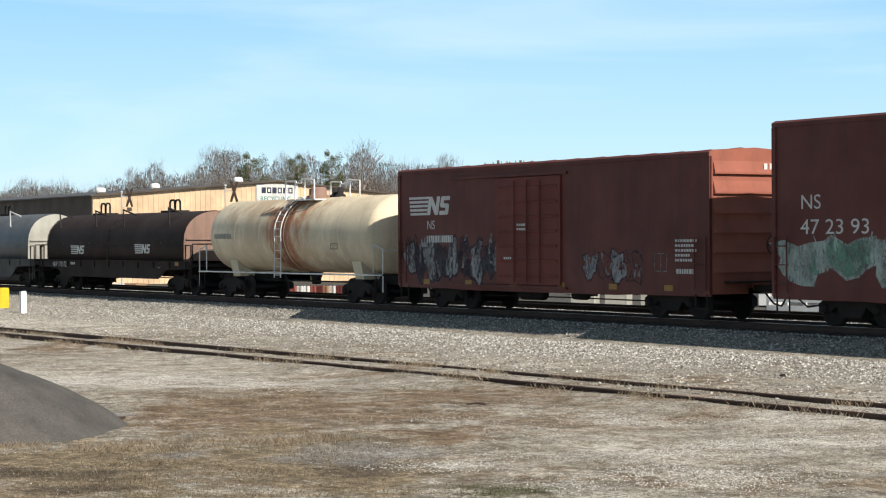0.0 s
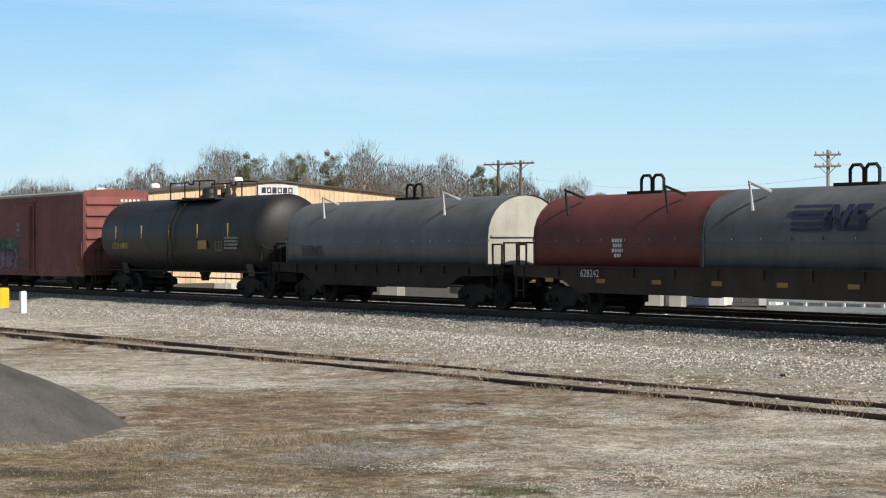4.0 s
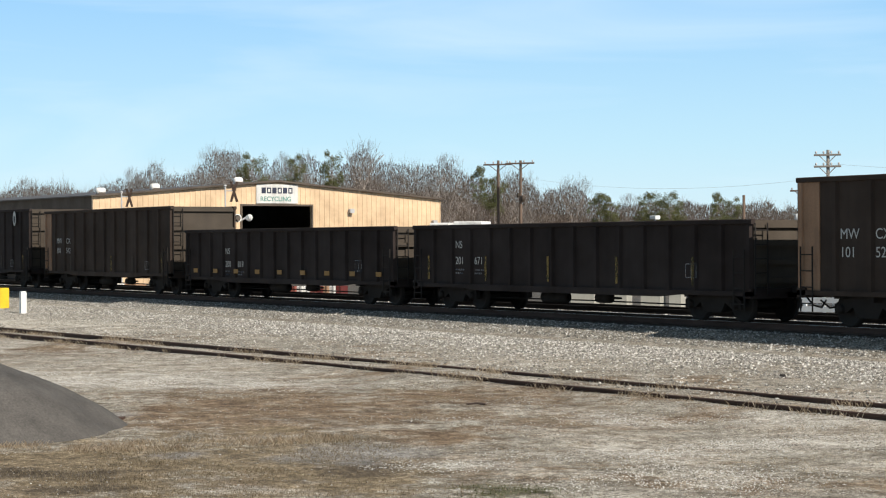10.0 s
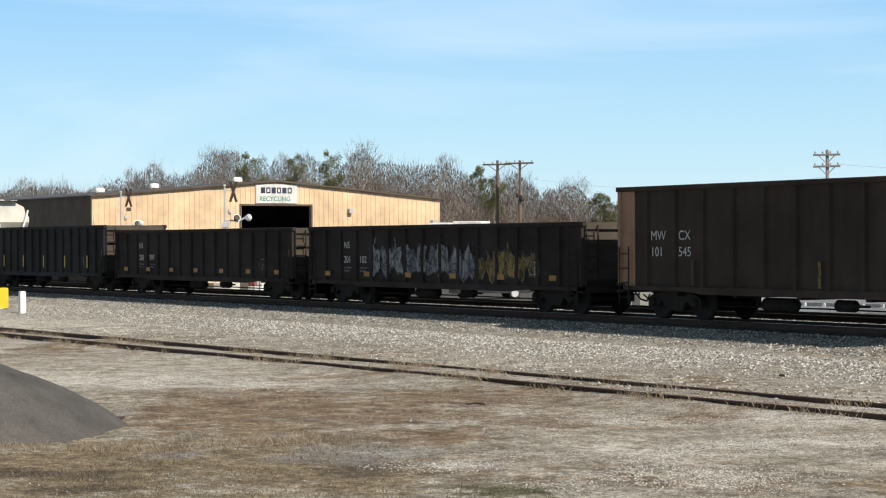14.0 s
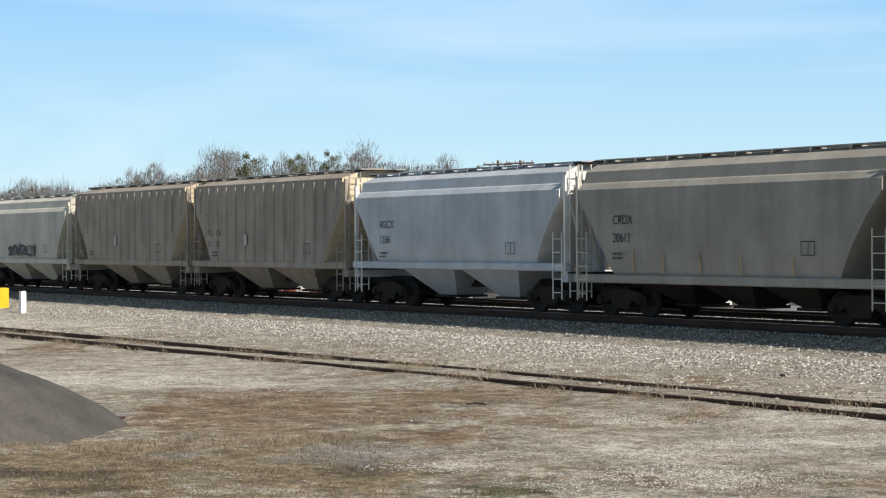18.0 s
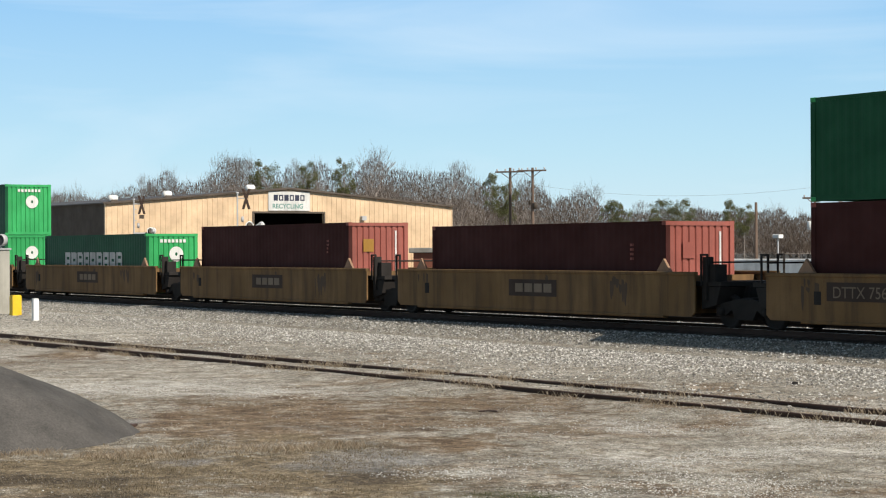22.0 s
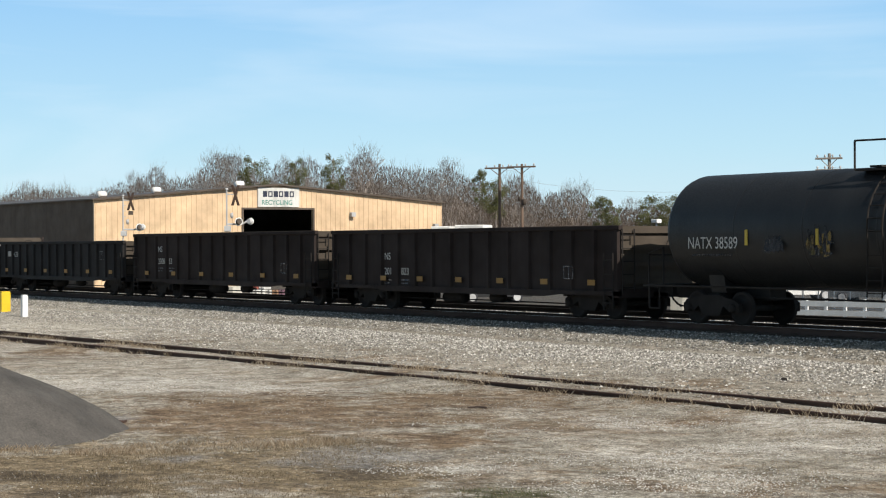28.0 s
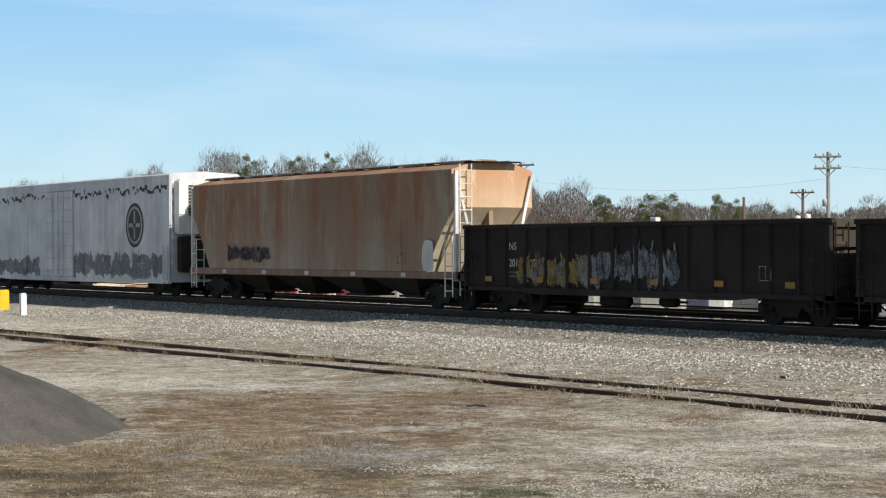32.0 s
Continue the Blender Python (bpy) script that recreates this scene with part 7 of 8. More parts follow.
def heap():
    """A smooth dark mound of fill, cut by the picture's edge."""
    cx, cy = -29.0, -26.15
    sh, n, k = Shape(), 90, 34
    v = []
    for j in range(k + 1):
        q = j / k
        for i in range(n):
            a = 2 * math.pi * i / n
            rr = 3.75 * q * (1 + 0.1 * wave(math.cos(a) * 3, math.sin(a) * 3, 1.0))
            z = -0.84 + 1.4 * (1 - q ** 2.1) + (0.05 * wave(rr * math.cos(a), rr * math.sin(a), 0.9) + 0.03 * wave(rr * math.cos(a), rr * math.sin(a), 2.6, 4)) * min(1, 3 * q)
            v.append((cx + rr * math.cos(a), cy + rr * math.sin(a), z))
    sh.add(v, [(j * n + i, (j + 1) * n + i, (j + 1) * n + (i + 1) % n, j * n + (i + 1) % n) for j in range(k) for i in range(n)], True)
    solid("asphalt_mound", sh, "asphalt", "smooth dark grey mound of fine fill on the ground", "mound")


heap()


def marker(name, x, y, w, h, mat, label):
    t = thing(name, label, "marker post", at=pose(x, y, ground_height(x, y)))
    part("post", Shape().chamfer(-w / 2, w / 2, -w / 2, w / 2, -0.05, h, 0.03), mat, t)
    part("cap", Shape().chamfer(-w / 2 + 0.01, w / 2 - 0.01, -w / 2 + 0.01, w / 2 - 0.01, h, h + 0.03, 0.01), mat, t)


marker("marker_post", -82.2, -5.36, 0.41, 0.86, "post_yellow", "short square yellow marker post by the crossing")
marker("marker_post", -76.28, -6.62, 0.23, 0.88, "post_white", "short white marker post in the gravel")


def signal_case():
    """A grey relay case with a lamp on a short mast beside the crossing."""
    t = thing("relay_case", "grey metal relay case with a signal lamp on top", "signal", at=pose(-84.86, -5.36, -0.7, 0, 0, 32))
    part("cabinet", Shape().chamfer(-0.5, 0.5, -0.4, 0.4, 0, 2.92, 0.04), "silver_end", t)
    part("door", Shape().chamfer(-0.42, 0.42, -0.43, -0.4, 0.15, 2.75, 0.01), "silver_end", t)
    part("roof_cap", Shape().chamfer(-0.56, 0.56, -0.46, 0.46, 2.92, 3.0, 0.02), "galv", t)
    part("mast", Shape().tube((0.3, 0, 2.95), (0.3, 0, 3.3), 0.06, 8), "galv", t)
    part("lamp_housing", Shape().lathe_y([(-0.2, 0.24), (-0.18, 0.27), (0.05, 0.27), (0.16, 0.16), (0.18, 0.001)], 0.42, 3.36, 16), "galv", t)
    part("lens", Shape().lathe_y([(-0.14, 0.001), (-0.14, 0.22)], 0.42, 3.36, 16), "darkink", t, "dark lamp lens")
    part("side_door_hasp", Shape().chamfer(0.44, 0.48, -0.44, -0.41, 1.3, 1.5, 0.01), "darkink", t)


signal_case()


def crossing_signal(x, y, pair):
    """A mast by the crossing: a crossbuck seen from behind, an arm, and a cluster of lamps that looks along the road."""
    t = thing("crossing_signal", "galvanised crossing signal with crossbuck and lamps seen from behind", "railway signal", "crossing signals", at=pose(x, y, ground_height(x, y), 0, 0, 57.6))
    base = ground_height(x, y)
    top = 5.05 - base
    part("mast", Shape().tube((0, 0, 0), (0, 0, top), 0.04, 8), "galv", t)
    part("base", Shape().chamfer(-0.25, 0.25, -0.25, 0.25, 0, 0.6, 0.04), "galv", t)
    part("finial", Shape().lathe_x([(-0.08, 0.001), (-0.06, 0.06), (0.06, 0.06), (0.08, 0.001)], 0, top + 0.03, 8), "galv", t)
    cx, cz = 0.45, top - 0.28
    # dark brown blades: the shade on their backs is put into the colour
    for q in (-1, 1):
        d, w = Vector((0.16, 0, q * 0.52)), Vector((0.068, 0, 0))
        a, b, n = Vector((cx, -0.05, cz)) - d, Vector((cx, -0.05, cz)) + d, Vector((0, 0.012 + 0.006 * q, 0))
        part("crossbuck_blade", Shape().add([a - w + n, a + w + n, b + w + n, b - w + n, a - w - n, a + w - n, b + w - n, b - w - n], [(0, 1, 2, 3), (7, 6, 5, 4), (0, 4, 5, 1), (1, 5, 6, 2), (2, 6, 7, 3), (3, 7, 4, 0)]), "board_brown", t)
    part("crossbuck_bracket", Shape().path([(-0.02, 0, cz + 0.05), (cx, -0.03, cz + 0.05)], 0.025), "galv", t)
    if pair:
        part("stay_arm", Shape().path([(-0.75, 0, top - 0.18), (0, 0, top - 0.14)], 0.02), "dark_trim", t)
    else:
        part("stay_arm", Shape().path([(-0.2, 0, top - 0.1), (1.0, 0, top - 0.14)], 0.018), "dark_trim", t)
        for k in range(4):
            part("step_bolt", Shape().tube((0.0, 0, top - 0.2 - 0.32 * k), (0.16, 0, top - 0.2 - 0.32 * k), 0.02, 5), "galv", t)
        part("track_count_sign", Shape().chamfer(cx - 0.13, cx + 0.13, -0.07, -0.04, cz - 0.78, cz - 0.56, 0.01), "dark_trim", t)
    lz = (3.42 if pair else 3.28) - base
    reach = 1.3 if pair else 1.15
    part("lamp_arm", Shape().path([(0, 0, lz - 0.12), (reach * 0.6, 0, lz - 0.12), (reach, 0, lz + 0.18)], 0.05), "galv", t)
    for k, lx in enumerate((0.62, 1.25) if pair else (0.95, 1.15)):
        turn = -0.5 if k else 0.35
        o, d = Vector((lx, -0.12, lz + (0.02 if k else 0.0))), Vector((math.sin(turn), -math.cos(turn), 0))
        lamp = part("lamp_hood", Shape().tube(o, o + d * 0.22, 0.14, 14, 0.12), "galv" if k else "dark_trim", t)
        part("backboard", Shape().tube(o - d * 0.03, o, 0.2 if not k else 0.16, 18), "dark_trim" if not k else "white", lamp, "round lamp backboard")
        part("rim", Shape().path([tuple(o + d * 0.02 + Vector((math.cos(a) * math.cos(turn), math.cos(a) * math.sin(turn), math.sin(a))) * (0.19 if not k else 0.15)) for a in [j * math.pi / 8 for j in range(17)]], 0.03, 5), "white", lamp, "pale rim of the backboard")
    part("junction_box", Shape().chamfer(-0.12, 0.2, -0.14, 0.14, lz - 0.5, lz - 0.2, 0.03), "galv", t)
    part("bell", Shape().lathe_x([(0.18, 0.001), (0.2, 0.13), (0.3, 0.16), (0.34, 0.001)], 0.0, lz + 0.32, 12), "galv", t)


crossing_signal(-102.9, 9.0, False)
crossing_signal(-89.5, 9.0, True)


def warehouse():
    """A ribbed metal shed: a gable end that faces the sun, a long side coloured brown for its shade, a large doorway.
    """
    w = thing("warehouse", "tan ribbed-metal warehouse with a low gable and a dark open doorway", "building", at=pose(0, 0, LOT))
    X, Y0, Y1, YM, E, P = -150.0, 26.4, 60.2, 43.3, 7.33, 8.72
    roof_at = lambda y: E + (P - E) * (1 - abs(y - YM) / (YM - Y0))
    d0, d1, dz = 40.0, 46.8, 6.6
    pitch = 0.3
    y = Y0
    k = 0
    front = Shape()
    for a, b, lo in ((Y0, d0, 0.0), (d0, d1, dz), (d1, Y1, 0.0)):
        pts = sorted(set([a, b] + ([YM] if a < YM < b else [])))
        low = [(X, q, lo) for q in pts]
        hi = [(X, q, roof_at(q)) for q in pts]
        n = len(pts)
        front.add(low + hi + [(X - 0.25, q, z) for _, q, z in low + hi], [(i, i + 1, n + i + 1, n + i) for i in range(n - 1)] + [(2 * n + i, 3 * n + i, 3 * n + i + 1, 2 * n + i + 1) for i in range(n - 1)] +
                  [(0, n, 3 * n, 2 * n), (n - 1, 3 * n - 1, 4 * n - 1, 2 * n - 1)] + [(i, 2 * n + i, 2 * n + i + 1, i + 1) for i in range(n - 1)])
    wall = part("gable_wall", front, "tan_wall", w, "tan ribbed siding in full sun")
    rib = 0
    y = Y0 + 0.15
    while y < Y1:
        lo = dz if d0 < y < d1 else 0.0
        part("siding_rib", Shape().prism_z([(X + 0.001, y - 0.06), (X + 0.04, y - 0.03), (X + 0.04, y + 0.03), (X + 0.001, y + 0.06)], lo, roof_at(y) - 0.05), "tan_wall", wall)
        y += pitch * 1.6
    sd = part("side_wall", Shape().box(X - 70, X - 0.251, Y0, Y0 + 0.25, 0, E), "brown_wall", w, "side wall with its shade put into dark brown siding")
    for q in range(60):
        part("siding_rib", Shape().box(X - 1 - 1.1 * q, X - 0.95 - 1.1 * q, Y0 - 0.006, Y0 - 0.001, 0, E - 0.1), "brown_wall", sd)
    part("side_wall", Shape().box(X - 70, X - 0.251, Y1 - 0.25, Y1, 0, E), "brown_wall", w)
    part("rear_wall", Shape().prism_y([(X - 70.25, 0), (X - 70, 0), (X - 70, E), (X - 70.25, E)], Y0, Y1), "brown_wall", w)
    for s, ya in ((0, Y0), (1, Y1)):
        v = [(X + 0.3, YM, P + 0.1), (X - 70.5, YM, P + 0.1), (X - 70.5, ya + (-0.3 if s == 0 else 0.3), E + 0.05), (X + 0.3, ya + (-0.3 if s == 0 else 0.3), E + 0.05)]
        v += [(a, b, c - 0.1) for a, b, c in v]
        part("roof", Shape().add(v, [(0, 1, 2, 3), (7, 6, 5, 4), (0, 3, 7, 4), (1, 5, 6, 2), (2, 6, 7, 3), (0, 4, 5, 1)]), "dark_trim", w, "dark metal roof slope")
        tr = [(X + 0.33, YM, P + 0.12), (X + 0.33, ya, E + 0.07), (X + 0.33, ya, E - 0.07), (X + 0.33, YM, P - 0.03)]
        part("gable_trim", Shape().add(tr + [(a - 0.3, b, c) for a, b, c in tr], [(0, 1, 2, 3), (7, 6, 5, 4), (0, 4, 5, 1), (3, 2, 6, 7)]), "dark_trim", w)
    part("door_frame", Shape().box(X + 0.002, X + 0.08, d0 - 0.15, d0, 0, dz).box(X + 0.002, X + 0.08, d1, d1 + 0.15, 0, dz).box(X + 0.002, X + 0.08, d0 - 0.15, d1 + 0.15, dz, dz + 0.15), "dark_trim", w)
    part("floor", Shape().box(X - 70, X - 0.26, Y0 + 0.26, Y1 - 0.26, 0.0, 0.04), "asphalt", w)
    sg = part("sign", Shape().box(X + 0.06, X + 0.12, 41.35, 45.4, 6.82, 8.48), "plainwhite", w, "white sign above the doorway")
    for q in range(6):
        a = 41.85 + 0.52 * q
        ring = Shape()
        if q in (1, 3, 5):
            ring.box(X + 0.121, X + 0.126, a, a + 0.42, 7.68, 7.79).box(X + 0.121, X + 0.126, a, a + 0.42, 8.08, 8.19).box(X + 0.121, X + 0.126, a, a + 0.11, 7.79, 8.08).box(X + 0.121, X + 0.126, a + 0.31, a + 0.42, 7.79, 8.08)
        else:
            ring.box(X + 0.121, X + 0.126, a, a + 0.42, 7.68, 8.19)
        part("logo_block", ring, "blueink", sg)
    t = lettering("RECYCLING", 0.56, "sign_teal", sg, X + 0.13, 41.72, 7.02, ry=90, wide=1.0, bold=0.012)
    for y0, z, x in ((27.4, 7.2, -150.8), (32.45, 7.62, -151.2), (40.25, 8.25, -151.2)):
        v = part("roof_vent", Shape().lathe_y([(y0 - 0.4, 0.001), (y0 - 0.37, 0.22), (y0 - 0.26, 0.28), (y0 + 0.32, 0.28), (y0 + 0.4, 0.2), (y0 + 0.42, 0.001)], x, z + 0.55, 14), "white", w, "white round roof ventilator")
        part("vent_stem", Shape().box(x - 0.25, x + 0.25, y0 - 0.25, y0 + 0.35, z - 0.4, z + 0.45), "dark_trim", w)
    for y0, z in ((50.7, 6.2), (59.4, 5.2)):
        part("wall_lamp", Shape().chamfer(X + 0.05, X + 0.45, y0 - 0.22, y0 + 0.22, z - 0.2, z + 0.2, 0.06), "galv", w)
        part("wall_lamp_arm", Shape().tube((X, y0 + 0.4, z - 0.15), (X + 0.2, y0, z), 0.04, 5), "galv", w)


warehouse()


def utility_pole(x, y, h, arms, label, extras=(), turn=32, wood="pole"):
    t = thing("utility_pole", label, "utility pole", "utility poles", at=pose(x, y, LOT, 0, 0, turn))
    part("pole", Shape().tube((0, 0, 0), (0, 0, h), 0.17, 9, 0.11), wood, t)
    for z, w in arms:
        a = part("crossarm", Shape().chamfer(-w / 2, w / 2, -0.2, -0.1, z - 0.07, z + 0.07, 0.02), wood, t)
        for k in range(4):
            q = -w / 2 + 0.15 + (w - 0.3) * k / 3
            part("insulator", Shape().add(*lathe_z([(0.001, z + 0.28), (0.06, z + 0.26), (0.08, z + 0.16), (0.03, z + 0.07)], q, -0.15, 8), True), "galv", a)
        part("arm_brace", Shape().tube((-w * 0.3, -0.14, z - 0.05), (0, -0.14, z - 0.6), 0.03, 4).tube((w * 0.3, -0.14, z - 0.05), (0, -0.14, z - 0.6), 0.03, 4), wood, t)
    for q, z, r, mat in extras:
        part("transformer", Shape().add(*lathe_z([(0.001, z + 1.6 * r), (0.9 * r, z + 1.5 * r), (r, z + 1.2 * r), (r, z - 1.4 * r), (0.001, z - 1.5 * r)], q, -0.05, 12), True), mat, t)
        part("bracket", Shape().tube((0, 0, z), (q, -0.05, z), 0.03, 5), "dark_trim", t)
    return t


utility_pole(-136.5, 57.5, 10.3, [(9.95, 2.6)], "brown wooden utility pole with a crossarm", [(0.3, 3.3, 0.12, "galv")])
utility_pole(-133.6, 57.8, 10.2, [(9.95, 2.6)], "brown wooden utility pole with a crossarm and hardware", [(0.22, 7.0, 0.18, "dark_trim"), (-0.2, 7.3, 0.13, "dark_trim"), (0.35, 3.2, 0.14, "galv"), (-0.4, 3.1, 0.14, "galv")])
utility_pole(-99.3, 60.0, 9.65, [(9.3, 1.9), (8.5, 1.9)], "grey weathered utility pole with two crossarms", [(-0.22, 6.1, 0.17, "galv")], wood="pole_grey")
utility_pole(-118.0, 75.0, 7.75, [(7.45, 2.0)], "short utility pole with pale transformers", [(-0.42, 5.2, 0.24, "white"), (0.42, 5.3, 0.24, "white")])
utility_pole(-117.0, 67.8, 7.0, [], "bare leaning wooden pole")


def cables():
    t = thing("overhead_cable", "thin dark overhead cables between the poles", "cable")
    def span(a, b, sag, r=0.007):
        pts = []
        for k in range(13):
            q = k / 12
            p = Vector(a).lerp(Vector(b), q)
            p.z -= sag * 4 * q * (1 - q)
            pts.append(tuple(p))
        part("wire", Shape().path(pts, r, 4), "galv", t)
    for dz in (0,):
        span((-133.6, 57.8, 7.6 - dz), (-99.3, 60.0, 6.6 - dz), 0.9)
        span((-99.3, 60.0, 7.5 - dz), (-60.0, 66.0, 6.0 - dz), 0.6)
    span((-136.5, 57.5, 8.6), (-133.6, 57.8, 8.6), 0.1)


cables()


def spot(px, dist):
    """A place in the yard at a bearing from the tripod."""
    yaw = -1.00614 + px / FOCAL
    return EYE.x + dist * math.sin(yaw), EYE.y + dist * math.cos(yaw)


def yard():
    rnd = random.Random(17)
    # pale concrete blocks and coloured panels along the yard's edge
    for px0, px1, d in ((229, 273, 98), (289, 330, 98), (352, 388, 98), (402, 424, 98)):
        x, y = spot((px0 + px1) / 2, d)
        t = thing("concrete_block", "pale cast concrete block at the edge of the yard", "block", "concrete blocks", at=pose(x, y, LOT, 0, 0, 32))
        w = (px1 - px0) / FOCAL * d / 2
        part("block", Shape().chamfer(-w, w, -0.4, 0.4, 0, 0.95, 0.05), "silver_end", t)
        part("lifting_loop", Shape().path([(-0.12, 0, 0.94), (-0.1, 0, 1.05), (0.1, 0, 1.05), (0.12, 0, 0.94)], 0.02), "galv", t)
    for px0, px1, m, l in ((424, 472, "tag_blue", "blue steel waste bin in the yard"), (474, 502, "white", "white steel waste bin in the yard"), (560, 590, "white", "white steel waste bin in the yard")):
        x, y = spot((px0 + px1) / 2, 99)
        t = thing("waste_bin", l, "bin", "waste bins", at=pose(x, y, LOT, 0, 0, 32))
        w = (px1 - px0) / FOCAL * 99 / 2
        part("bin_body", Shape().prism([(-0.7, 0.1), (0.7, 0.1), (0.8, 1.5), (-0.8, 1.5)], -w, w), m, t)
        part("rim", Shape().chamfer(-w - 0.03, w + 0.03, -0.84, 0.84, 1.5, 1.58, 0.02), m, t)
        for s in (-1, 1):
            part("fork_pocket", Shape().box(-w * 0.8, w * 0.8, s * 0.82 - 0.05, s * 0.82 + 0.05, 0.9, 1.05), m, t)
            part("skid", Shape().box(-w, w, s * 0.55 - 0.06, s * 0.55 + 0.06, 0, 0.1), "under", t)
    # low brick depot with dark flat roofs
    x, y = spot(62, 170)
    d = thing("brick_depot", "low red-brick depot with a flat dark roof", "building", at=pose(x, y, LOT, 0, 0, 32))
    part("wall", Shape().box(-6, 6, -3, 3, 0, 3.1), "brick_red", d, "red brick wall")
    part("roof", Shape().chamfer(-6.3, 6.3, -3.3, 3.3, 3.1, 3.55, 0.05), "hop_dim", d, "pale flat roof edge")
    part("sign", Shape().box(-2.4, 0.9, -3.05, -3.003, 1.4, 2.5), "plainwhite", d, "white sign board on the wall")
    part("roof_unit", Shape().chamfer(-4.2, -2.4, -1, 1, 3.55, 5.1, 0.08), "white", d, "white roof unit")
    part("roof_unit", Shape().chamfer(-1.9, 0.8, -1, 1, 3.55, 5.2, 0.08), "white", d, "white roof unit")
    x, y = spot(755, 175)
    d = thing("long_shed", "long low grey shed with white doors behind the yard", "building", at=pose(x, y, LOT, 0, 0, 32))
    part("wall", Shape().box(-11, 11, -4, 4, 0, 1.6), "brown_wall", d)
    part("roof", Shape().chamfer(-11.4, 11.4, -4.4, 4.4, 1.6, 1.85, 0.05), "hop_dim", d)
    for k in range(6):
        part("shutter", Shape().box(-9.6 + 3.4 * k, -7.6 + 3.4 * k, -4.06, -4.003, 0.1, 1.4), "white", d, "white roller shutter")
    # wire fence
    f = thing("wire_fence", "galvanised wire-mesh fence round the yard", "fence")
    (xa, ya), (xb, yb) = spot(500, 104), spot(820, 96)
    for k in range(13):
        q = k / 12
        x, y = xa + (xb - xa) * q, ya + (yb - ya) * q
        part("post", Shape().tube((x, y, LOT), (x, y, LOT + 1.9), 0.035, 6), "galv", f)
    for z in (0.1, 1.0, 1.85):
        part("rail", Shape().tube((xa, ya, LOT + z), (xb, yb, LOT + z), 0.025, 5), "galv", f)
    mesh = Shape()
    for k in range(160):
        q = k / 160
        x, y = xa + (xb - xa) * q, ya + (yb - ya) * q
        mesh.tube((x, y, LOT + 0.1), (x + (xb - xa) / 160, y + (yb - ya) / 160, LOT + 1.85), 0.006, 3)
    tagged(part("mesh", mesh, "galv", f), kind="stuff")
    # white board rail
    g = thing("board_rail", "low white board rail along the yard", "fence")
    (xa, ya), (xb, yb) = spot(570, 90), spot(800, 86)
    for k in range(8):
        x, y = xa + (xb - xa) * k / 7, ya + (yb - ya) * k / 7
        part("post", Shape().box(x - 0.06, x + 0.06, y - 0.06, y + 0.06, LOT, LOT + 0.9), "post_white", g)
    for z in (0.15, 0.55):
        part("board", Shape().add([(xa, ya - 0.08, LOT + z), (xb, yb - 0.08, LOT + z), (xb, yb - 0.08, LOT + z + 0.24), (xa, ya - 0.08, LOT + z + 0.24), (xa, ya - 0.04, LOT + z), (xb, yb - 0.04, LOT + z), (xb, yb - 0.04, LOT + z + 0.24), (xa, ya - 0.04, LOT + z + 0.24)],
                              [(0, 1, 2, 3), (7, 6, 5, 4), (3, 2, 6, 7), (0, 4, 5, 1)]), "post_white", g)
    # bales of waste paper by the doorway
    for k in range(16):
        px = -330 + 11.5 * (k % 14)
        x, y = spot(px, 119 + (k // 14) * 1.5)
        b = thing("paper_bale", "pressed bale of red and white waste paper", "bale", "paper bales", at=pose(x, y, LOT + (0.72 if k >= 14 else 0), 0, 0, 32 + rnd.uniform(-4, 4)))
        m = rnd.choice(("tag_pink", "box_bright", "white", "box_bright", "gon_tan", "cont_end", "plainwhite"))
        part("bale", Shape().chamfer(-0.24, 0.24, -0.45, 0.45, 0, 0.72, 0.06), m, b)
        for q in (-0.12, 0.12):
            part("strap", Shape().box(q - 0.015, q + 0.015, -0.458, 0.458, 0.0, 0.728), "under", b)
    for px, w, m in ((-570, 0.5, "white"), (-548, 0.75, "gon_tan"), (-540, 0.4, "hop_grey"), (-690, 0.5, "tag_gold"), (-380, 0.6, "hop_grey"), (-90, 0.6, "hop_dim")):
        x, y = spot(px, 116)
        b = thing("crate", "weathered crate standing in the yard", "crate", "crates", at=pose(x, y, LOT, 0, 0, 30))
        part("crate_body", Shape().chamfer(-w, w, -0.5, 0.5, 0.12, 1.0, 0.03), m, b)
        part("crate_base", Shape().box(-w, w, -0.5, 0.5, 0, 0.1), "pole", b)

    def car(x, y, turn, mat, label):
        t = thing("parked_car", label, "car", "parked cars", at=pose(x, y, LOT, 0, 0, turn))
        prof = [(-2.2, 0.35), (2.2, 0.35), (2.25, 0.7), (1.9, 0.85), (1.0, 0.95), (0.35, 1.45), (-1.2, 1.48), (-1.95, 0.98), (-2.2, 0.9)]
        part("body", Shape().prism_y(prof, -0.85, 0.85), mat, t)
        for s in (-1, 1):
            part("side_window", Shape().prism_y([(0.8, 0.97), (0.3, 1.38), (-1.15, 1.4), (-1.7, 1.0)], s * 0.852 - 0.004, s * 0.852 + 0.004), "glass", t)
            for xx in (-1.35, 1.35):
                wl_ = part("wheel", Shape().lathe_y([(s * 0.68, 0.001), (s * 0.68, 0.33), (s * 0.88, 0.33), (s * 0.88, 0.22), (s * 0.86, 0.001)], xx, 0.33, 16), "darkink", t)
                part("rim", Shape().lathe_y([(s * 0.89, 0.22), (s * 0.895, 0.16), (s * 0.87, 0.001)], xx, 0.33, 12), "galv", wl_)
        part("windscreen", Shape().add([(1.0, -0.72, 0.96), (1.0, 0.72, 0.96), (0.37, 0.66, 1.44), (0.37, -0.66, 1.44)], [(0, 1, 2, 3)]), "glass", t)
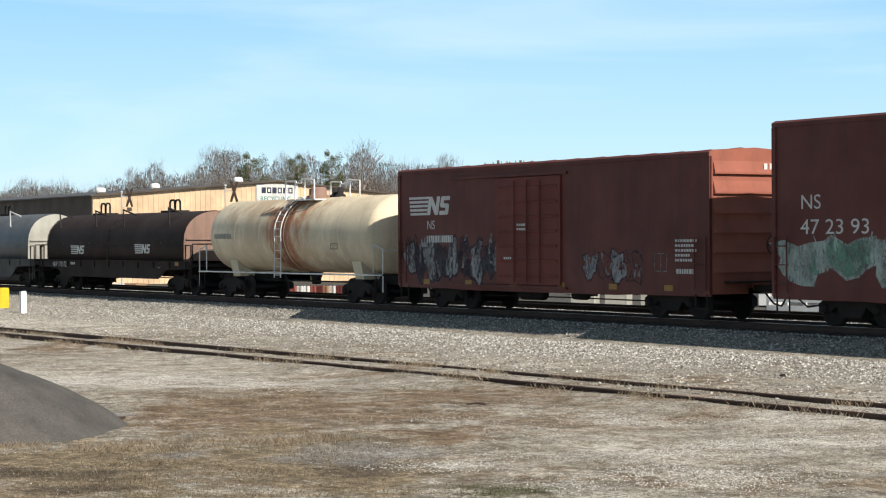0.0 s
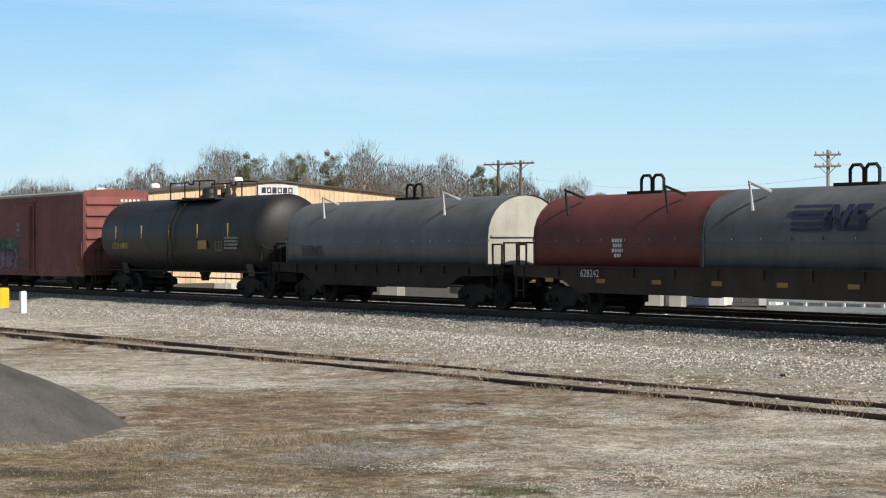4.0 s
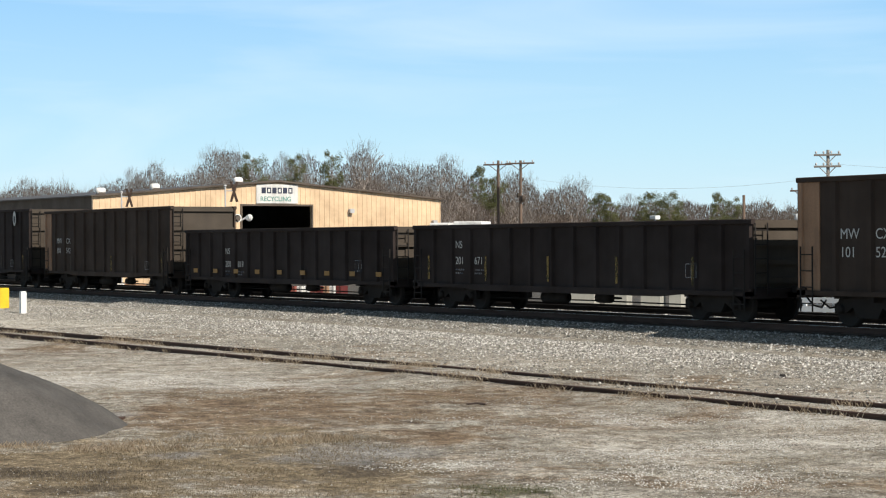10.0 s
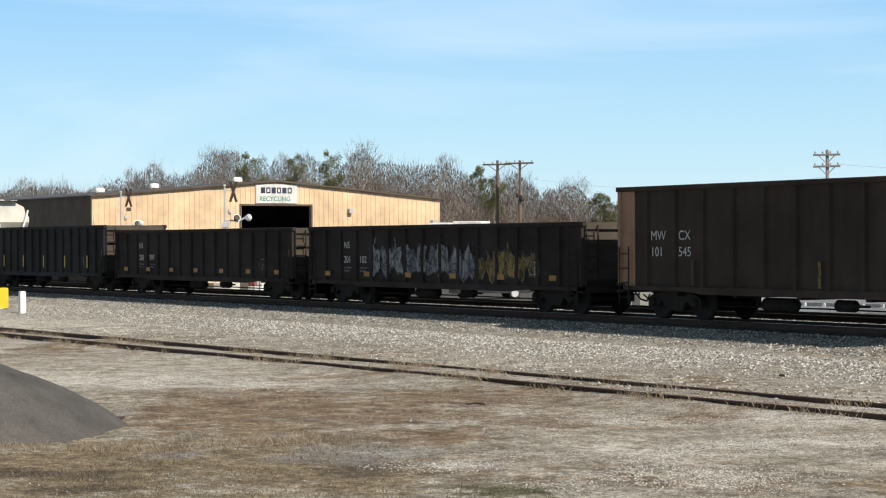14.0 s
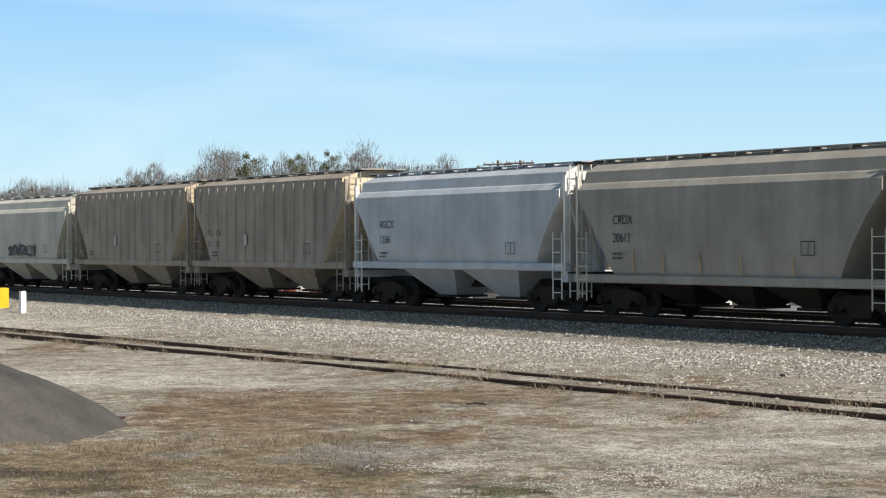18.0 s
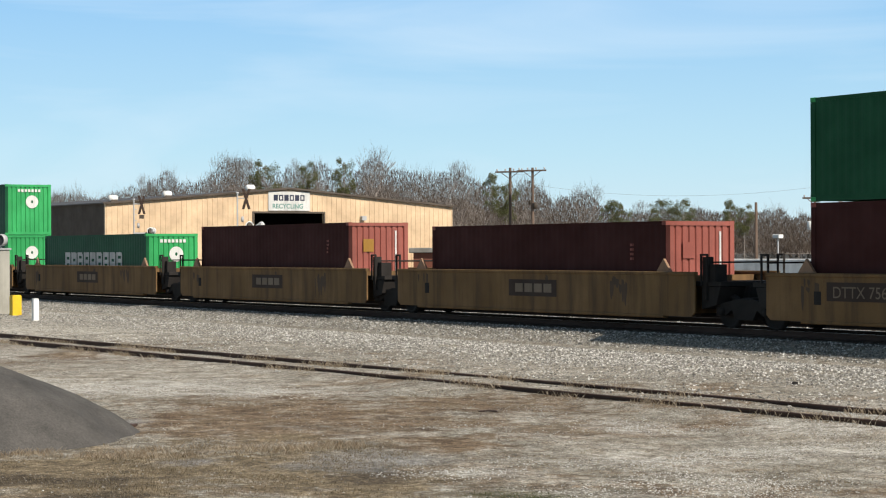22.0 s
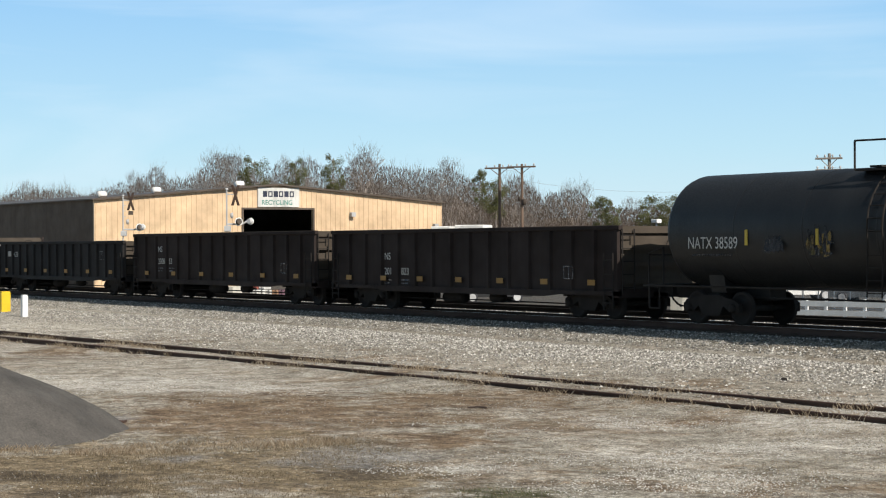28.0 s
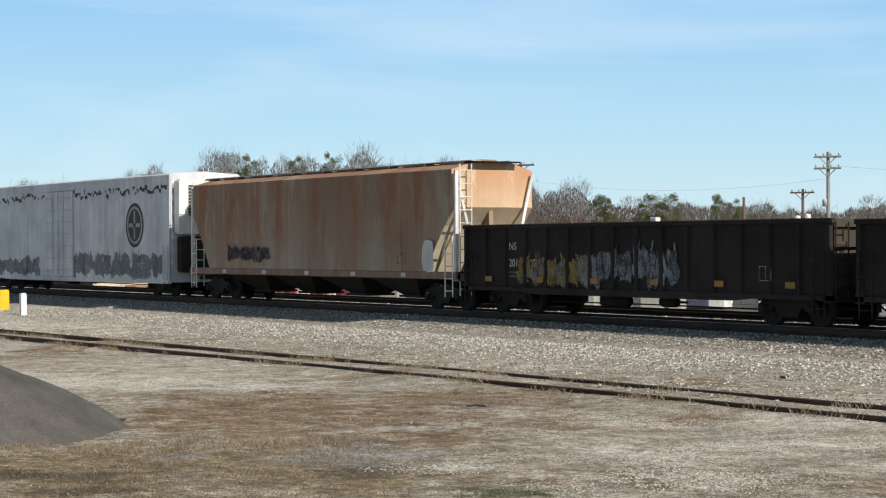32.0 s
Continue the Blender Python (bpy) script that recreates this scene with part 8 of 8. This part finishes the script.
        part("bumper", Shape().chamfer(2.15, 2.32, -0.82, 0.82, 0.35, 0.6, 0.04), mat, t)

    x, y = spot(82, 114)
    car(x, y, 72, "black", "black parked car with bright wheels")
    for px, d, m, l in ((620, 118, "white", "white saloon car parked in the yard"), (742, 112, "silver", "silver saloon car parked in the yard"), (500, 126, "silver", "grey saloon car parked in the yard"), (300, 122, "cont_end", "dull red saloon car parked in the yard")):
        x, y = spot(px, d)
        car(x, y, rnd.uniform(10, 70), m, l)

    def trailer(px, d, turn, length):
        x, y = spot(px, d)
        t = thing("box_trailer", "low white box trailer parked in the yard", "trailer", "box trailers", at=pose(x, y, LOT, 0, 0, turn))
        part("box", Shape().chamfer(-length / 2, length / 2, -1.25, 1.25, 1.0, 2.55, 0.05), "white", t)
        part("chassis", Shape().box(-length / 2, length / 2, -0.5, 0.5, 0.75, 1.0), "under", t)
        for xx in (-length / 2 + 1.2, -length / 2 + 2.4):
            for s in (-1, 1):
                part("wheel", Shape().lathe_y([(s * 0.8, 0.001), (s * 0.8, 0.5), (s * 1.15, 0.5), (s * 1.15, 0.001)], xx, 0.5, 14), "darkink", t)
        part("landing_leg", Shape().box(length / 2 - 2.6, length / 2 - 2.4, -0.6, -0.45, 0, 1.0), "galv", t)

    trailer(545, 150, 12, 11.0)
    trailer(395, 158, 20, 9.0)
    trailer(350, 150, 60, 7.0)
    for px, d, h in ((566, 128, 4.0), (374, 128, 4.8)):
        x, y = spot(px, d)
        t = thing("lamp_post", "thin grey lot lamp post with a square head", "lamp post", "lot lamps", at=pose(x, y, LOT))
        part("pole", Shape().tube((0, 0, 0), (0, 0, h), 0.06, 8), "galv", t)
        part("head", Shape().chamfer(-0.3, 0.3, -0.2, 0.2, h, h + 0.25, 0.04), "white", t)


yard()


# ---- woods ----
def bare_tree(rnd, h, fan):
    """A tapered trunk whose limbs fork upwards again and again into a rounded crown of fine twigs."""
    limbs, fine = Shape(), Shape()
    lump = Vector((rnd.uniform(0, 50), rnd.uniform(0, 50), 0))

    def ribbon(a, d, length, w):
        side = d.cross(Vector((rnd.uniform(-1, 1), rnd.uniform(-1, 1), rnd.uniform(-1, 1)))).normalized() * w
        b = a + d * length
        m = a.lerp(b, 0.55) + side * rnd.uniform(-2, 2)
        fine.add([a - side, a + side, m + side * 0.7, b, m - side * 0.7], [(0, 1, 2, 4), (4, 2, 3)])
        return b

    mid, dome = 0.7 * h, (0.31 * h, 0.3 * h)

    def beyond(p):
        edge = 1 + 0.22 * noise.noise(p * (5.0 / h) + lump)
        return p.z > mid - 0.1 * h and (p.x * p.x + p.y * p.y) / dome[0] ** 2 + ((p.z - mid) / dome[1]) ** 2 > edge

    def grow(a, d, length, r, level):
        if level > 2 and beyond(a + d * length):
            return
        if level < 4:
            b = a + d * length
            limbs.tube(a, b, r, 5 if level < 2 else 3, r * 0.68, False)
        else:
            b = ribbon(a, d, length, max(0.009, r))
        if level == 6:
            for _ in range(5):
                nd = (d + Vector((rnd.uniform(-1, 1), rnd.uniform(-1, 1), rnd.uniform(-0.4, 0.9))) * 0.6).normalized()
                ribbon(a.lerp(b, rnd.uniform(0.1, 1.0)), nd, length * rnd.uniform(0.5, 0.95), 0.008)
            return
        turn = rnd.uniform(0, 6.28)
        count = 6 if level == 0 else rnd.choice((2, 3, 3) if level < 3 else (2, 2, 3))
        for k in range(count):
            ang = turn + 6.28 * k / count + rnd.uniform(-0.5, 0.5)
            out = Vector((math.cos(ang), math.sin(ang), rnd.uniform(-0.1, 0.25))) * fan * (1.75 if level == 0 else 1.15 if level < 3 else 0.9) * rnd.uniform(0.5, 1.2)
            nd = (d + out + Vector((0, 0, 0.04))).normalized()
            grow(a.lerp(b, rnd.uniform(0.62, 1.0)), nd, length * (rnd.uniform(0.22, 0.34) if level == 0 else rnd.uniform(0.75, 0.95)), r * 0.6, level + 1)

    grow(Vector((0, 0, -1.6)), Vector((rnd.uniform(-0.05, 0.05), rnd.uniform(-0.05, 0.05), 1)).normalized(), h * 0.62, 0.012 * h, 0)
    return limbs, fine


def pine_tree(rnd, h, tufts=7000):
    trunk, crown = Shape(), Shape()
    trunk.tube((0, 0, -7.0), (0, 0, h * 0.95), 0.016 * h, 6, 0.004 * h, False)
    clumps = []
    for _ in range(34):
        q = rnd.uniform(0.3, 0.96)
        rad = h * 0.3 * math.sin(math.pi * min(1, max(0.05, (q - 0.15) / 0.9))) ** 0.6
        a, r = rnd.uniform(0, 6.28), rad * rnd.uniform(0.35, 1.0)
        clumps.append((Vector((r * math.cos(a), r * math.sin(a), q * h)), h * rnd.uniform(0.06, 0.12)))
        trunk.tube((0, 0, q * h * 0.93), clumps[-1][0], 0.004 * h, 4, 0.002 * h, False)
    for k in range(tufts):
        o, s = clumps[k % len(clumps)]
        d = Vector((rnd.gauss(0, 1), rnd.gauss(0, 1), rnd.gauss(0, 0.65)))
        c = o + d.normalized() * s * rnd.random() ** 0.4
        f = h * rnd.uniform(0.008, 0.018)
        p = [c + Vector((rnd.uniform(-1, 1), rnd.uniform(-1, 1), rnd.uniform(-0.5, 0.8))) * f for _ in range(4)]
        crown.add(p, [(0, 1, 2), (0, 2, 3)])
    return trunk, crown


def woods():
    rnd = random.Random(11)
    protos, pines = [], []
    for k in range(6):
        a, b = bare_tree(rnd, 10.0, (0.58, 0.7, 0.52)[k % 3])
        t = thing("bare_tree", "leafless grey-brown winter tree", "tree", "trees on the hill")
        part("trunk", a, "bark", t)
        part("crown", b, "twig", t)
        protos.append(t)
    for k in range(3):
        a, b = pine_tree(rnd, 10.0)
        t = thing("pine_tree", "dull green pine tree among bare woods", "tree", "trees on the hill")
        part("trunk", a, "bark", t)
        part("crown", b, "pine", t)
        pines.append(t)
    slope = lambda py: (431 - py) / FOCAL
    placed = []

    def put(proto, px, py, dist, h, across):
        """A tree with its top at a height and its crown at a width seen from the tripod."""
        yaw = -1.00614 + px / FOCAL
        x, y = EYE.x + dist * math.sin(yaw), EYE.y + dist * math.cos(yaw)
        m = pose(x, y, EYE.z + dist * slope(py - 7) - h, 0, 0, rnd.uniform(0, 360))
        if proto not in placed:
            placed.append(proto)
            proto.matrix_basis = m
            t = proto
        else:
            t = copy_thing(proto, m)
        w = across / FOCAL * dist / 6.0
        t.scale = (w, w, h / 10.0)
        return t

    # the skyline: bearing, height and breadth of the trees that stand out
    crowns = [(-768, 330, 44), (-745, 316, 62), (-722, 318, 56), (-700, 317, 62), (-652, 322, 52), (-625, 326, 48), (-672, 314, 54), (-592, 312, 44), (-542, 300, 48), (-505, 277, 42), (-474, 300, 34), (-437, 290, 44), (-403, 256, 58), (-370, 252, 58), (-284, 272, 34), (-242, 263, 38),
              (-140, 243, 72), (-95, 276, 44), (-60, 282, 40), (-35, 279, 36), (10, 277, 62), (48, 300, 36), (122, 295, 60), (148, 304, 46), (233, 313, 60), (175, 330, 46), (330, 350, 46), (425, 350, 50), (560, 350, 58), (600, 362, 46),
              (655, 360, 36), (690, 366, 46), (750, 352, 66)]
    line = sorted([(a, b + 8) for a, b, _ in crowns] + [(-790, 352), (-630, 332), (-335, 286), (-200, 284), (-170, 282), (-115, 282), (80, 312), (200, 330), (262, 350), (290, 356), (380, 356), (480, 360), (520, 360), (790, 358)])

    def top_at(px):
        for (a, b), (c, d) in zip(line, line[1:]):
            if a <= px <= c:
                return b + (d - b) * (px - a) / (c - a)
        return 356

    for k, (px, py, w) in enumerate(crowns):
        put(protos[k % 6], px, py, rnd.uniform(252, 262), (13.5 if px < 170 else 10.5) * rnd.uniform(0.9, 1.1), w * 1.15)
    for k in range(120):
        px = -800 + 1600 * (k + rnd.random()) / 120
        put(protos[rnd.randrange(6)], px, top_at(px) + rnd.uniform(6, 36), rnd.uniform(240, 300), rnd.uniform(9, 13), rnd.uniform(40, 66))
    for px, py, w, h in ((-334, 279, 54, 7.5), (-262, 281, 44, 7), (-195, 275, 40, 7), (64, 301, 32, 6.5), (92, 318, 44, 6.5), (276, 350, 40, 6), (297, 354, 30, 5), (366, 347, 56, 6.5), (402, 350, 54, 6), (484, 351, 30, 5.5), (508, 361, 40, 5)):
        put(pines[rnd.randrange(3)], px, py, rnd.uniform(226, 240), h, w)

    # the far undergrowth that closes the skyline: one mass of fine twigs
    sh = Shape()
    for k in range(230000):
        px = rnd.uniform(-830, 830)
        dist = rnd.uniform(245, 300)
        t = top_at(px) + 7 + 9 * noise.noise(Vector((px * 0.05, 0.0, 1.0)))
        py = t + (440 - t) * rnd.random() ** 0.75
        yaw = -1.00614 + px / FOCAL
        p = Vector((EYE.x + dist * math.sin(yaw), EYE.y + dist * math.cos(yaw), EYE.z + dist * slope(py)))
        q = Vector((rnd.uniform(-0.5, 0.5), rnd.uniform(-0.5, 0.5), rnd.uniform(0.4, 1.3))).normalized() * rnd.uniform(0.3, 0.75)
        w = Vector((rnd.uniform(-1, 1), rnd.uniform(-1, 1), rnd.uniform(-0.3, 0.3))) * rnd.uniform(0.025, 0.06)
        sh.add([p - w, p + w, p + q], [(0, 1, 2)])
    solid("far_woods", sh, "thicket", "dense leafless undergrowth on the far hillside", "woods", "stuff")
    hill = Shape()
    pts = []
    for k in range(60):
        px = -1100 + 2200 * k / 59
        yaw = -1.00614 + px / FOCAL
        for dist, py in ((255, 440), (305, min(432, top_at(max(-780, min(780, px))) + 70)), (345, min(430, top_at(max(-780, min(780, px))) + 52)), (420, 440)):
            pts.append((EYE.x + dist * math.sin(yaw), EYE.y + dist * math.cos(yaw), EYE.z + dist * slope(py)))
    hill.add(pts, [(4 * i + j, 4 * i + j + 1, 4 * i + j + 5, 4 * i + j + 4) for i in range(59) for j in range(3)], True)
    solid("hillside", hill, "bark", "leaf-littered hillside under the bare woods", "hill", "structure")


woods()


# ---- the timetable ----
def travelled(t):
    """Metres that the train has gone by, from its place at 16 s."""
    u = (t - 16.0) / 16.0
    return 16.0 * (19.4062 * u + 0.2229 * u ** 2 - 0.1180 * u ** 3)


def motions():
    steps = [2.0 * k for k in range(17)]
    for ob, u, z in CARS:
        walk(ob, [(t, pose(u + travelled(t), 0, z)) for t in steps])
    # all wheelsets roll alike: one leading and one trailing axle are keyed, the rest take over their turning
    turning = {}
    ticks = [k / FPS for k in range(32 * FPS + 1)]
    for axle, dx in WHEELSETS:
        if dx not in turning:
            walk(axle, [(t, pose(dx, 0, WHEEL_R, 0, math.degrees(travelled(t) / WHEEL_R) % 360.0, 0)) for t in ticks])
            turning[dx] = axle.animation_data
        else:
            axle.rotation_mode = "QUATERNION"
            keys = axle.animation_data_create()
            keys.action, keys.action_slot = turning[dx].action, turning[dx].action_slot


motions()
